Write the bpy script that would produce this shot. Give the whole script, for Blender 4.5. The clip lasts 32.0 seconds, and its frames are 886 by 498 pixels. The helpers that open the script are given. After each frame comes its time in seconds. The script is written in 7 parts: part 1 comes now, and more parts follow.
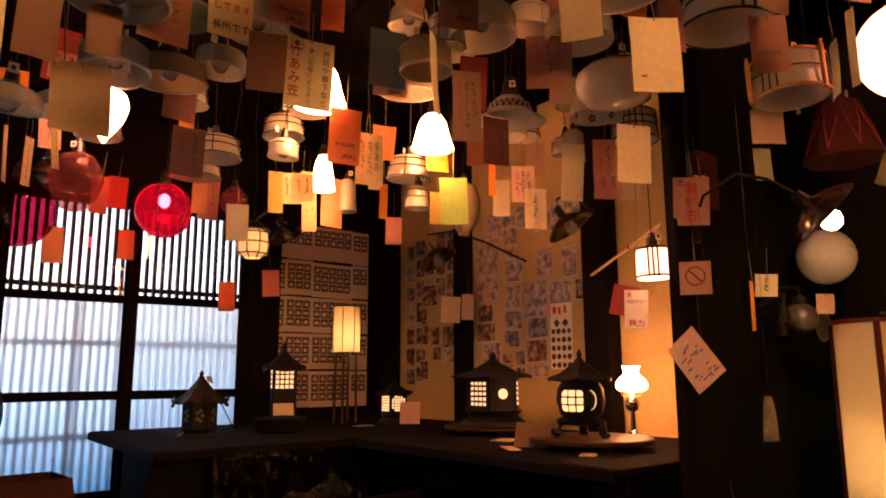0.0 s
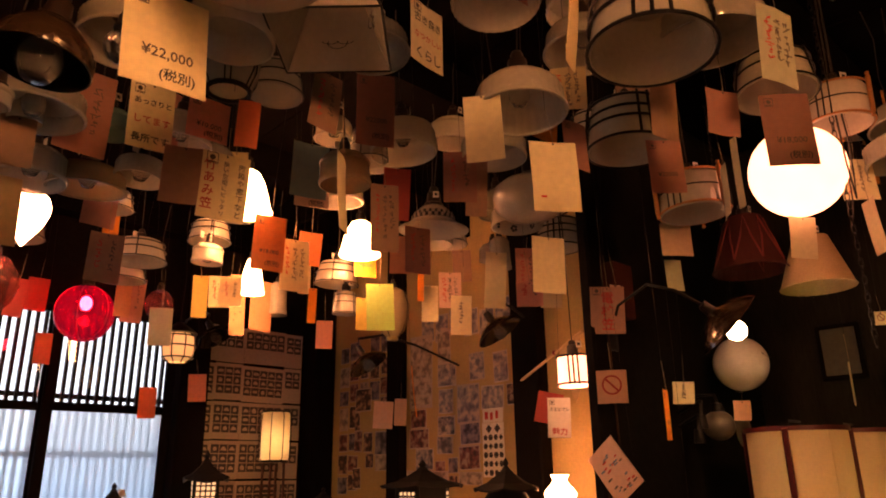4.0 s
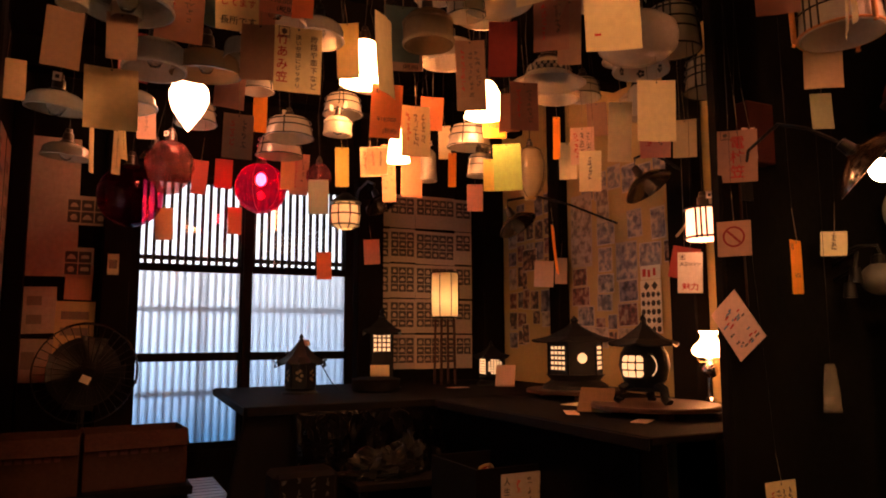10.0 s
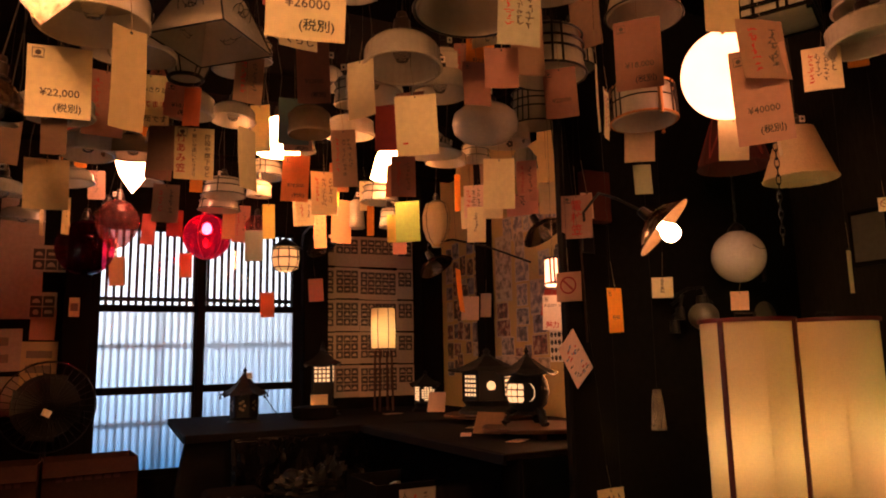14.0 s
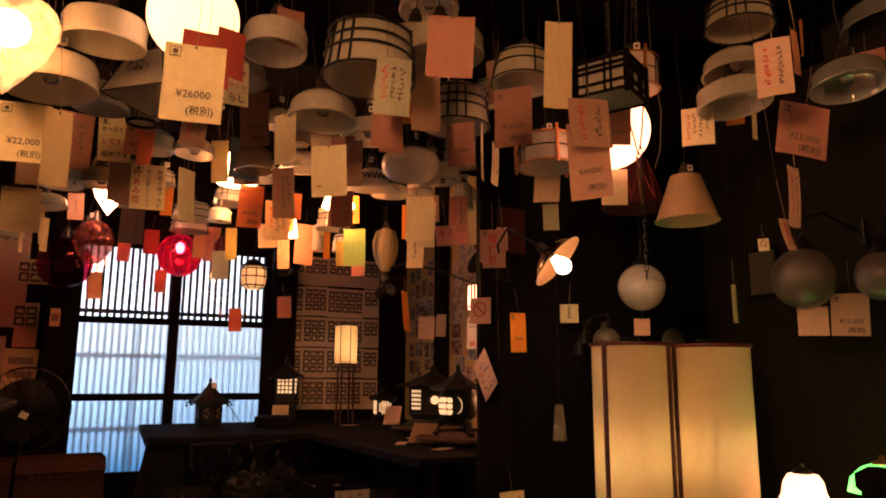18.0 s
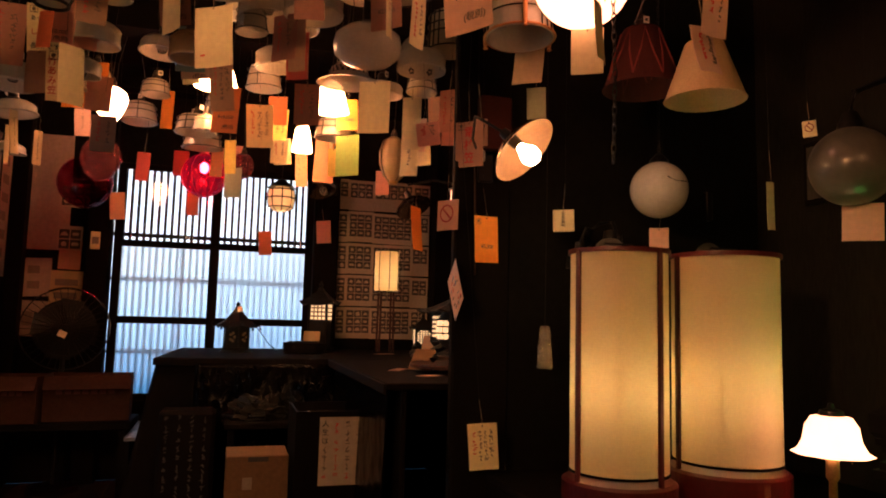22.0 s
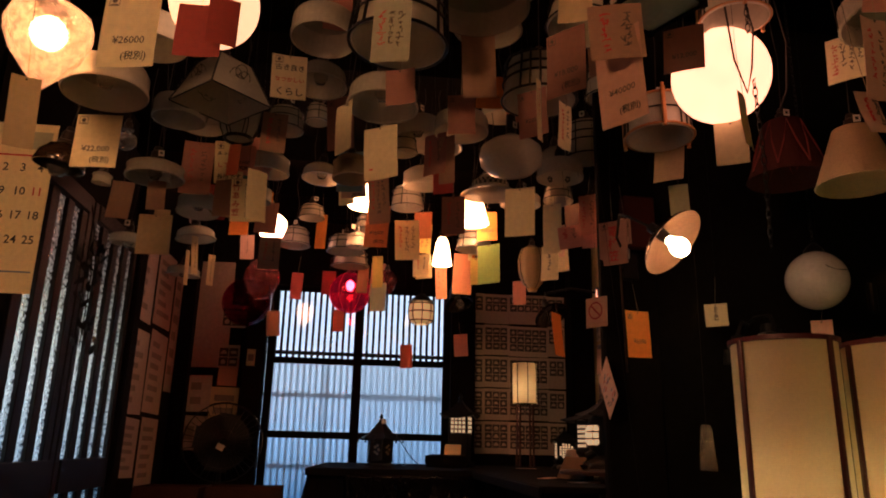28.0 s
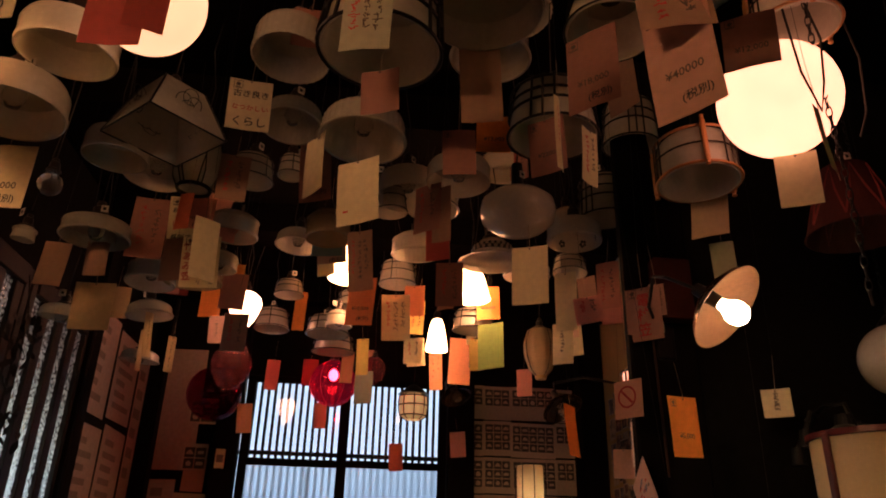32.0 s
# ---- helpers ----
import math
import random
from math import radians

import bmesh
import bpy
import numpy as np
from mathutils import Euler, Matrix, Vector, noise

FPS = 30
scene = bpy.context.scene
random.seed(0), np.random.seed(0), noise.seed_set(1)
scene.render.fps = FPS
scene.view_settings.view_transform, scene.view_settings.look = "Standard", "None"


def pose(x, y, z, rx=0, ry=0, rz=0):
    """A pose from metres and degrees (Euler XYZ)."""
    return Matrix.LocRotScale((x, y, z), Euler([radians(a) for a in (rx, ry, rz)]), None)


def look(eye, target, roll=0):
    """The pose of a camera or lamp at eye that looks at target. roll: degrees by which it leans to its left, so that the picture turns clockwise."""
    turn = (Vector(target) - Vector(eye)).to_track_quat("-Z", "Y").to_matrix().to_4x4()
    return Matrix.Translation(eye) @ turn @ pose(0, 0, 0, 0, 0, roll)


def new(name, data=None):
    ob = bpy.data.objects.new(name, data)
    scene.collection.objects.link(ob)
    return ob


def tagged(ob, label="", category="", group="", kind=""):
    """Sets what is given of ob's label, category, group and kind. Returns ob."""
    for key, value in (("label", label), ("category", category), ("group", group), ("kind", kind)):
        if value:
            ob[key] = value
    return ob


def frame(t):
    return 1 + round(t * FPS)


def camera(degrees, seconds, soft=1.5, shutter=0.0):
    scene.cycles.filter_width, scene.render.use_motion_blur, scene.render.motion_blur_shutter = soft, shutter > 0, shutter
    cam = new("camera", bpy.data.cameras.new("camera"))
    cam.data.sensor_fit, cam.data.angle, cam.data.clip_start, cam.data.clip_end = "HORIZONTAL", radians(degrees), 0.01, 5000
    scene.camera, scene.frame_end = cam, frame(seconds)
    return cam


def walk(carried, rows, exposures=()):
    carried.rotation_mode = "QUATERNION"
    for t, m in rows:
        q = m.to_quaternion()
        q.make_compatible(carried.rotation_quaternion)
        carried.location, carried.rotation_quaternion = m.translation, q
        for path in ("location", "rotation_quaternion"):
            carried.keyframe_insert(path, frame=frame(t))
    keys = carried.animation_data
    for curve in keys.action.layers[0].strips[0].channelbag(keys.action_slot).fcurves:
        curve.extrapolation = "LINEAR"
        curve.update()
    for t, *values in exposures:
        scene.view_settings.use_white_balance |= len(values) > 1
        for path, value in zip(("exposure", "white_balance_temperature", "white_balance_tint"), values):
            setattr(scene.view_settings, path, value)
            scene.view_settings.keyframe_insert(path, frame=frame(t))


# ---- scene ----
cam = camera(63.7, 32.0, 1.9)
PATH = [
    (0, (-1.2424, 0.3203, 1.2077), (0.0099, 1.8419, 1.5478), -0.25),
    (0.5, (-1.2185, 0.2876, 1.2145), (-0.0600, 1.8808, 1.5627), 0.02),
    (1, (-1.2061, 0.2628, 1.2154), (-0.1165, 1.8998, 1.5846), 0.40),
    (1.5, (-1.1863, 0.2571, 1.2214), (-0.0946, 1.8861, 1.6147), 0.37),
    (2, (-1.2001, 0.2544, 1.2157), (-0.0342, 1.8066, 1.6988), -0.05),
    (2.5, (-1.2044, 0.2527, 1.2211), (0.0554, 1.7193, 1.7350), -0.58),
    (3, (-1.2083, 0.2540, 1.2318), (0.1054, 1.6571, 1.7863), -0.91),
    (3.5, (-1.2112, 0.2519, 1.2363), (0.1258, 1.6158, 1.8291), -1.00),
    (5.5, (-1.0645, 0.1725, 1.2260), (0.1380, 1.6538, 1.8251), -0.74),
    (6, (-1.0482, 0.1546, 1.2084), (0.1279, 1.6824, 1.7409), -1.52),
    (6.5, (-1.0168, 0.1369, 1.2128), (0.0885, 1.7464, 1.6455), -1.00),
    (7, (-0.9895, 0.1593, 1.1992), (0.1253, 1.7775, 1.5712), -1.08),
    (7.5, (-0.9785, 0.1765, 1.1954), (0.2299, 1.7298, 1.5515), -1.24),
    (8, (-0.9722, 0.1911, 1.1952), (0.3173, 1.6799, 1.5409), -0.82),
    (8.5, (-0.9716, 0.1834, 1.1886), (0.2996, 1.6883, 1.5315), -1.10),
    (9, (-0.9495, 0.1321, 1.1896), (0.2166, 1.7287, 1.4971), -0.51),
    (9.5, (-0.9392, 0.0976, 1.2072), (0.0715, 1.8032, 1.4731), -0.93),
    (10, (-0.9104, 0.0414, 1.2159), (-0.0288, 1.8212, 1.4552), -0.16),
    (10.5, (-0.8963, -0.0474, 1.2122), (-0.0306, 1.7385, 1.4589), -0.04),
    (11, (-0.8735, -0.1645, 1.2321), (-0.0388, 1.6311, 1.5176), -0.02),
    (11.5, (-0.8451, -0.2463, 1.2488), (-0.0412, 1.5586, 1.5571), -1.01),
    (12, (-0.8145, -0.2756, 1.2622), (0.0587, 1.4987, 1.5613), -1.69),
    (12.5, (-0.7957, -0.2688, 1.2518), (0.1231, 1.4829, 1.5445), -1.76),
    (13, (-0.7693, -0.3074, 1.2588), (0.1569, 1.4460, 1.5255), -1.44),
    (13.5, (-0.7620, -0.4105, 1.2576), (0.1815, 1.3343, 1.5150), -0.63),
    (14, (-0.7631, -0.5370, 1.2505), (0.1349, 1.2241, 1.5555), -1.21),
    (14.5, (-0.7511, -0.5662, 1.2480), (0.0536, 1.2401, 1.5459), -0.44),
    (16.5, (-0.6821, -0.8903, 1.1976), (0.0489, 0.9443, 1.5116), 0.60),
    (17, (-0.6621, -0.9545, 1.2017), (0.1258, 0.8537, 1.5293), 0.38),
    (17.5, (-0.6512, -0.9787, 1.2176), (0.1923, 0.8021, 1.5567), 0.33),
    (18, (-0.6475, -0.9798, 1.2243), (0.2423, 0.7744, 1.5827), 0.28),
    (18.5, (-0.6198, -0.9744, 1.2001), (0.3094, 0.7570, 1.5675), 0.23),
    (19, (-0.5690, -0.9436, 1.1847), (0.4006, 0.7634, 1.5647), 0.06),
    (19.5, (-0.4346, -0.8793, 1.1788), (0.4842, 0.8551, 1.5623), -0.73),
    (20, (-0.2907, -0.8746, 1.1607), (0.4755, 0.9478, 1.4607), 0.36),
    (20.5, (-0.2018, -0.8668, 1.1642), (0.4708, 0.9981, 1.4236), 0.88),
    (21, (-0.0819, -0.8468, 1.1511), (0.5300, 1.0430, 1.3784), 0.60),
    (21.5, (0.0386, -0.8237, 1.1285), (0.6179, 1.0790, 1.3381), 0.95),
    (22, (0.0922, -0.8100, 1.1323), (0.6596, 1.0977, 1.3326), 1.40),
    (22.5, (0.1001, -0.8058, 1.1628), (0.7142, 1.0898, 1.3337), 1.41),
    (23, (0.0662, -0.8012, 1.1894), (0.7283, 1.0787, 1.3548), 1.31),
    (23.5, (0.0228, -0.8160, 1.1945), (0.6468, 1.0749, 1.3864), 1.01),
    (24, (0.0309, -0.8431, 1.1781), (0.4586, 1.0978, 1.4022), 0.65),
    (24.5, (0.0594, -0.8626, 1.1669), (0.2656, 1.1073, 1.4387), 1.19),
    (25, (0.0467, -0.8463, 1.1570), (0.1223, 1.1256, 1.4769), 1.78),
    (25.5, (0.0244, -0.8263, 1.1435), (0.1146, 1.1435, 1.4827), 1.87),
    (26, (0.0067, -0.8302, 1.1320), (0.1705, 1.1196, 1.5433), 1.65),
    (26.5, (0.0005, -0.8468, 1.0932), (0.2004, 1.0788, 1.5981), 1.73),
    (28.5, (-0.0232, -0.8553, 1.0296), (0.2044, 1.0590, 1.5609), 1.13),
    (29, (-0.0327, -0.8271, 1.0272), (0.2280, 1.0843, 1.5541), 1.03),
    (29.5, (-0.0305, -0.7762, 1.0353), (0.2736, 1.1202, 1.5924), 0.99),
    (30, (-0.0189, -0.7167, 1.0448), (0.2668, 1.1605, 1.6713), 1.00),
    (30.5, (0.0257, -0.6243, 1.0600), (0.2282, 1.2432, 1.7480), 1.28),
    (31, (0.0675, -0.5341, 1.0694), (0.2169, 1.3249, 1.7889), 1.79),
    (31.5, (0.0732, -0.4623, 1.0812), (0.1979, 1.3862, 1.8318), 2.28),
    (32, (0.0502, -0.3856, 1.0832), (0.2589, 1.4397, 1.8717), 1.45),
]
EXPOSURES = [(0.0, 0.88, 7400, 20), (0.9, 0.69, 7400, 20), (3.0, 0.60, 7400, 20), (10.0, 0.58, 7400, 20), (14.0, 0.56, 7150, 16), (19.0, 0.56, 6600, 10), (23.5, 0.53, 6400, 9), (24.5, 0.15, 6200, 8), (25.5, -0.3, 6100, 7), (26.0, -0.42, 6000, 7), (30.0, -0.42, 5750, 8), (32.0, -0.47, 5750, 8)]
walk(cam, [(t, look(eye, target, roll)) for t, eye, target, roll in PATH], EXPOSURES)

# ---- world and light ----
world = bpy.data.worlds.new("world")
world.use_nodes = True
scene.world = world
sky = world.node_tree.nodes.new("ShaderNodeTexSky")
sky.sky_type, sky.sun_disc, sky.sun_elevation, sky.sun_rotation = "NISHITA", False, radians(40), radians(200)
world.node_tree.links.new(sky.outputs[0], world.node_tree.nodes["Background"].inputs[0])
world.node_tree.nodes["Background"].inputs[1].default_value = 0.05

R = random.Random(7)


# ---- materials ----
def nodes_of(name):
    m = bpy.data.materials.new(name)
    m.use_nodes = True
    return m, m.node_tree.nodes, m.node_tree.links


def surface(name, color, rough=0.6, metal=0.0, vary=0.25, grain=30.0, bump=0.15, stretch=(1, 1, 1), thin=0.0, coat=0.0, glass=0.0, per_thing=0.0, spec=0.5):
    """A painted, wooden, paper or metal surface with coarse and fine variation."""
    m, n, l = nodes_of(name)
    b = n["Principled BSDF"]
    b.inputs["Roughness"].default_value, b.inputs["Metallic"].default_value = rough, metal
    b.inputs["Coat Weight"].default_value, b.inputs["Specular IOR Level"].default_value = coat, spec
    b.inputs["Transmission Weight"].default_value = glass
    tc, mp = n.new("ShaderNodeTexCoord"), n.new("ShaderNodeMapping")
    mp.inputs["Scale"].default_value = stretch
    l.new(tc.outputs["Object"], mp.inputs[0])
    fine, coarse = n.new("ShaderNodeTexNoise"), n.new("ShaderNodeTexNoise")
    fine.inputs["Scale"].default_value, coarse.inputs["Scale"].default_value = grain * 4, grain / 6
    fine.inputs["Detail"].default_value = coarse.inputs["Detail"].default_value = 4
    l.new(mp.outputs[0], fine.inputs[0])
    l.new(mp.outputs[0], coarse.inputs[0])
    both = n.new("ShaderNodeMath")
    both.operation = "ADD"
    l.new(fine.outputs["Fac"], both.inputs[0])
    l.new(coarse.outputs["Fac"], both.inputs[1])
    span = n.new("ShaderNodeMapRange")
    span.inputs["From Min"].default_value, span.inputs["From Max"].default_value = 0.6, 1.4
    span.inputs["To Min"].default_value, span.inputs["To Max"].default_value = 1 - vary, 1 + vary
    l.new(both.outputs[0], span.inputs["Value"])
    hue = n.new("ShaderNodeHueSaturation")
    hue.inputs["Color"].default_value = (*color, 1)
    value = span.outputs[0]
    if per_thing:
        info, each, mul = n.new("ShaderNodeObjectInfo"), n.new("ShaderNodeMapRange"), n.new("ShaderNodeMath")
        each.inputs["To Min"].default_value, each.inputs["To Max"].default_value = 1 - per_thing, 1 + per_thing
        mul.operation = "MULTIPLY"
        l.new(info.outputs["Random"], each.inputs["Value"])
        l.new(each.outputs[0], mul.inputs[0])
        l.new(value, mul.inputs[1])
        value = mul.outputs[0]
    l.new(value, hue.inputs["Value"])
    l.new(hue.outputs[0], b.inputs["Base Color"])
    if bump:
        bp = n.new("ShaderNodeBump")
        bp.inputs["Strength"].default_value, bp.inputs["Distance"].default_value = bump, 0.004
        l.new(both.outputs[0], bp.inputs["Height"])
        l.new(bp.outputs[0], b.inputs["Normal"])
    if thin:
        t, mix = n.new("ShaderNodeBsdfTranslucent"), n.new("ShaderNodeMixShader")
        l.new(hue.outputs[0], t.inputs["Color"])
        mix.inputs[0].default_value = thin
        l.new(b.outputs[0], mix.inputs[1])
        l.new(t.outputs[0], mix.inputs[2])
        l.new(mix.outputs[0], n["Material Output"].inputs[0])
    return m


def glowing(name, color, strength, base=(0.8, 0.75, 0.65), streak=0.0, glass=0.0, rough=0.35, see=0.0, tint=(1, 1, 1), crackle=False):
    """A lit shade or bulb, a little uneven in its light."""
    m, n, l = nodes_of(name)
    b = n["Principled BSDF"]
    b.inputs["Base Color"].default_value = (*base, 1)
    b.inputs["Roughness"].default_value, b.inputs["Transmission Weight"].default_value = rough, glass
    b.inputs["Emission Color"].default_value = (*color, 1)
    tc, noise_tex, span = n.new("ShaderNodeTexCoord"), n.new("ShaderNodeTexNoise"), n.new("ShaderNodeMapRange")
    noise_tex.inputs["Scale"].default_value = 14
    l.new(tc.outputs["Object"], noise_tex.inputs[0])
    if streak > 0.6:
        span.inputs["From Min"].default_value, span.inputs["From Max"].default_value = 0.38, 0.62
    span.inputs["To Min"].default_value, span.inputs["To Max"].default_value = strength * (0.85 - streak), strength * (1.15 + streak)
    l.new(noise_tex.outputs["Fac"], span.inputs["Value"])
    l.new(span.outputs[0], b.inputs["Emission Strength"])
    if crackle:
        cells, bp = n.new("ShaderNodeTexVoronoi"), n.new("ShaderNodeBump")
        cells.feature, noise_tex.inputs["Scale"].default_value = "DISTANCE_TO_EDGE", 40
        cells.inputs["Scale"].default_value = 70
        bp.inputs["Strength"].default_value, bp.inputs["Distance"].default_value = 1.0, 0.01
        l.new(tc.outputs["Object"], cells.inputs["Vector"])
        l.new(cells.outputs["Distance"], bp.inputs["Height"])
        l.new(bp.outputs[0], b.inputs["Normal"])
    if see:
        clear, mix = n.new("ShaderNodeBsdfTransparent"), n.new("ShaderNodeMixShader")
        clear.inputs[0].default_value = (*tint, 1)
        mix.inputs[0].default_value = see
        l.new(b.outputs[0], mix.inputs[1])
        l.new(clear.outputs[0], mix.inputs[2])
        l.new(mix.outputs[0], n["Material Output"].inputs[0])
    return m


def milk_glass(name, color, clear=0.22, thin=0.4, rough=0.12, tint=None):
    """Pressed milky glass: a glossy skin over a body that lets some light through."""
    m, n, l = nodes_of(name)
    b = n["Principled BSDF"]
    b.inputs["Roughness"].default_value, b.inputs["Coat Weight"].default_value = rough, 1.0
    b.inputs["Coat Roughness"].default_value, b.inputs["Coat IOR"].default_value = 0.03, 1.6
    tc, cloud, dust, span, hue = (n.new("ShaderNode" + k) for k in ("TexCoord", "TexNoise", "TexNoise", "MapRange", "HueSaturation"))
    cloud.inputs["Scale"].default_value, dust.inputs["Scale"].default_value = 9, 70
    dust.inputs["Detail"].default_value = 5
    l.new(tc.outputs["Object"], cloud.inputs[0])
    l.new(tc.outputs["Object"], dust.inputs[0])
    both, info, add = n.new("ShaderNodeMath"), n.new("ShaderNodeObjectInfo"), n.new("ShaderNodeMath")
    both.operation = add.operation = "ADD"
    l.new(cloud.outputs["Fac"], both.inputs[0])
    l.new(dust.outputs["Fac"], both.inputs[1])
    l.new(both.outputs[0], add.inputs[0])
    l.new(info.outputs["Random"], add.inputs[1])
    span.inputs["From Min"].default_value, span.inputs["From Max"].default_value = 0.6, 2.4
    span.inputs["To Min"].default_value, span.inputs["To Max"].default_value = 0.7, 1.15
    l.new(add.outputs[0], span.inputs["Value"])
    hue.inputs["Color"].default_value = (*color, 1)
    l.new(span.outputs[0], hue.inputs["Value"])
    l.new(hue.outputs[0], b.inputs["Base Color"])
    smear = n.new("ShaderNodeMapRange")
    smear.inputs["From Min"].default_value, smear.inputs["From Max"].default_value = 0.4, 0.7
    smear.inputs["To Min"].default_value, smear.inputs["To Max"].default_value = rough * 0.5, rough * 2.5
    l.new(dust.outputs["Fac"], smear.inputs["Value"])
    l.new(smear.outputs[0], b.inputs["Roughness"])
    t, mix, see, mix2 = (n.new("ShaderNode" + k) for k in ("BsdfTranslucent", "MixShader", "BsdfTransparent", "MixShader"))
    l.new(hue.outputs[0], t.inputs["Color"])
    mix.inputs[0].default_value, mix2.inputs[0].default_value = thin, clear
    l.new(b.outputs[0], mix.inputs[1])
    l.new(t.outputs[0], mix.inputs[2])
    see.inputs[0].default_value = (*(tint or [0.4 + 0.6 * c for c in color]), 1)
    l.new(mix.outputs[0], mix2.inputs[1])
    l.new(see.outputs[0], mix2.inputs[2])
    l.new(mix2.outputs[0], n["Material Output"].inputs[0])
    return m


WARM = (1.0, 0.35, 0.19)
WOOD_DARK = surface("dark_stained_wood", (0.014, 0.009, 0.006), 0.5, vary=0.4, grain=10, stretch=(6, 6, 0.6), bump=0.3, spec=0.25)
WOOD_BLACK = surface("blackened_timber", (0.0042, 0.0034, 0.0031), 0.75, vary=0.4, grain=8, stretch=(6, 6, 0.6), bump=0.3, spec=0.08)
# the dark wall again, coloured lighter for lamplight falling on the east side
WALL_LIT = surface("lamplit_wall", (0.017, 0.0145, 0.0125), 0.8, vary=0.45, grain=8, stretch=(3, 3, 0.5), bump=0.3, spec=0.12)
WALL_DARK = surface("near_black_wall", (0.0058, 0.0056, 0.0052), 0.85, vary=0.5, grain=8, bump=0.25, spec=0.08)
PLASTER = surface("ochre_plaster", (0.52, 0.38, 0.17), 0.85, vary=0.15, grain=20, bump=0.2)
CEILING = surface("near_black_ceiling_boards", (0.0035, 0.003, 0.0028), 0.9, vary=0.4, grain=8, stretch=(5, 0.5, 5), spec=0.02)
FLOOR = surface("worn_floorboards", (0.05, 0.035, 0.025), 0.5, vary=0.4, grain=8, stretch=(0.6, 6, 1), per_thing=0.25, spec=0.08)
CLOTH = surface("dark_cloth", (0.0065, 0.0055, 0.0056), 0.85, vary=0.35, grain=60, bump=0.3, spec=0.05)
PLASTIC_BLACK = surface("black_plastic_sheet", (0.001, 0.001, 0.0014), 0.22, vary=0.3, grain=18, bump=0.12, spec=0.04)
IRON = surface("cast_iron", (0.007, 0.0075, 0.008), 0.6, 0.5, vary=0.35, grain=60, bump=0.35)
BLACK_METAL = surface("black_metal", (0.012, 0.011, 0.011), 0.35, 0.5, vary=0.3, grain=40, bump=0.1)
BAKELITE = surface("brown_bakelite", (0.02, 0.012, 0.009), 0.3, vary=0.2, coat=0.4, bump=0.05)
BRASS = surface("aged_brass", (0.45, 0.3, 0.12), 0.35, 0.9, vary=0.3, grain=40, bump=0.1)
CHROME = surface("worn_chrome", (0.6, 0.58, 0.55), 0.2, 1.0, vary=0.15, grain=40, bump=0.05)
CORD = surface("cloth_cord", (0.02, 0.016, 0.014), 0.8, vary=0.2, grain=90)
TWINE = surface("hemp_twine", (0.35, 0.27, 0.18), 0.9, vary=0.25, grain=120)
OPAL = milk_glass("white_opal_glass", (0.70, 0.66, 0.56))
OPAL_WHITE = milk_glass("milk_white_glass", (0.74, 0.73, 0.70), 0.0, 0.25, 0.08)
OPAL_AMBER = milk_glass("amber_opal_glass", (0.55, 0.42, 0.25), 0.12)
OPAL_TEAL = milk_glass("teal_opal_glass", (0.22, 0.36, 0.33), 0.15)
OPAL_ROSE = milk_glass("rose_glass", (0.36, 0.15, 0.14), 0.74, 0.5, 0.06, (0.93, 0.72, 0.70))
GLASS_GREY = surface("smoky_clear_glass", (0.75, 0.78, 0.74), 0.08, vary=0.08, grain=12, bump=0.06, glass=0.75)
GLASS_BULB = surface("clear_bulb_glass", (0.85, 0.85, 0.83), 0.03, vary=0.03, grain=12, bump=0.0, glass=0.9)
GLASS_RED = milk_glass("ruby_glass", (0.03, 0.001, 0.006), 0.78, 0.1, 0.03, (0.86, 0.36, 0.50))
GLASS_DARK = surface("dusty_dark_glass", (0.09, 0.085, 0.075), 0.3, vary=0.25, grain=12, bump=0.05, coat=0.2)
ENAMEL = surface("brown_enamel", (0.03, 0.018, 0.01), 0.22, vary=0.35, grain=20, coat=0.5, bump=0.05)
ENAMEL_IN = surface("copper_enamel", (0.17, 0.085, 0.05), 0.4, 0.3, vary=0.2, grain=20, bump=0.05)
WOOD_LIGHT = surface("orange_turned_wood", (0.42, 0.18, 0.055), 0.45, vary=0.25, grain=12, stretch=(1, 1, 6), bump=0.15)
WOOD_RED = surface("red_lacquered_wood", (0.3, 0.02, 0.025), 0.35, vary=0.25, grain=14, bump=0.1, coat=0.3)
WOOD_BROWN = surface("brown_turned_board", (0.035, 0.014, 0.008), 0.5, vary=0.35, grain=10, stretch=(0.6, 6, 1), bump=0.15, spec=0.2)
LACQUER = surface("deep_red_lacquer", (0.07, 0.006, 0.008), 0.35, vary=0.25, grain=14, bump=0.1, coat=0.3)
LINEN = surface("cream_cloth_shade", (0.62, 0.44, 0.24), 0.85, vary=0.15, grain=40, bump=0.35, thin=0.3)
REDCLOTH = surface("dull_red_cloth_shade", (0.06, 0.009, 0.006), 0.9, vary=0.25, grain=40, bump=0.35, thin=0.25)
KRAFT = surface("tan_cardboard", (0.17, 0.105, 0.06), 0.85, vary=0.2, grain=14, bump=0.2, spec=0.08)
RED_TRIM = surface("red_braid", (0.15, 0.022, 0.016), 0.9, vary=0.2, grain=40, bump=0.2)
# worn cardboard, its colour lowered to hold the shade over the window boxes
CARDBOARD = surface("worn_shaded_cardboard", (0.042, 0.019, 0.014), 0.85, vary=0.3, grain=14, bump=0.2, spec=0.08)
INK = surface("black_ink", (0.03, 0.028, 0.03), 0.6, vary=0.2, bump=0.0)
INK_RED = surface("red_ink", (0.55, 0.04, 0.04), 0.6, vary=0.2, bump=0.0)
INK_GREY = surface("faded_grey_ink", (0.11, 0.08, 0.07), 0.6, vary=0.3, bump=0.0)
INK_BLUE = surface("blue_ink", (0.12, 0.2, 0.32), 0.6, vary=0.2, bump=0.0)


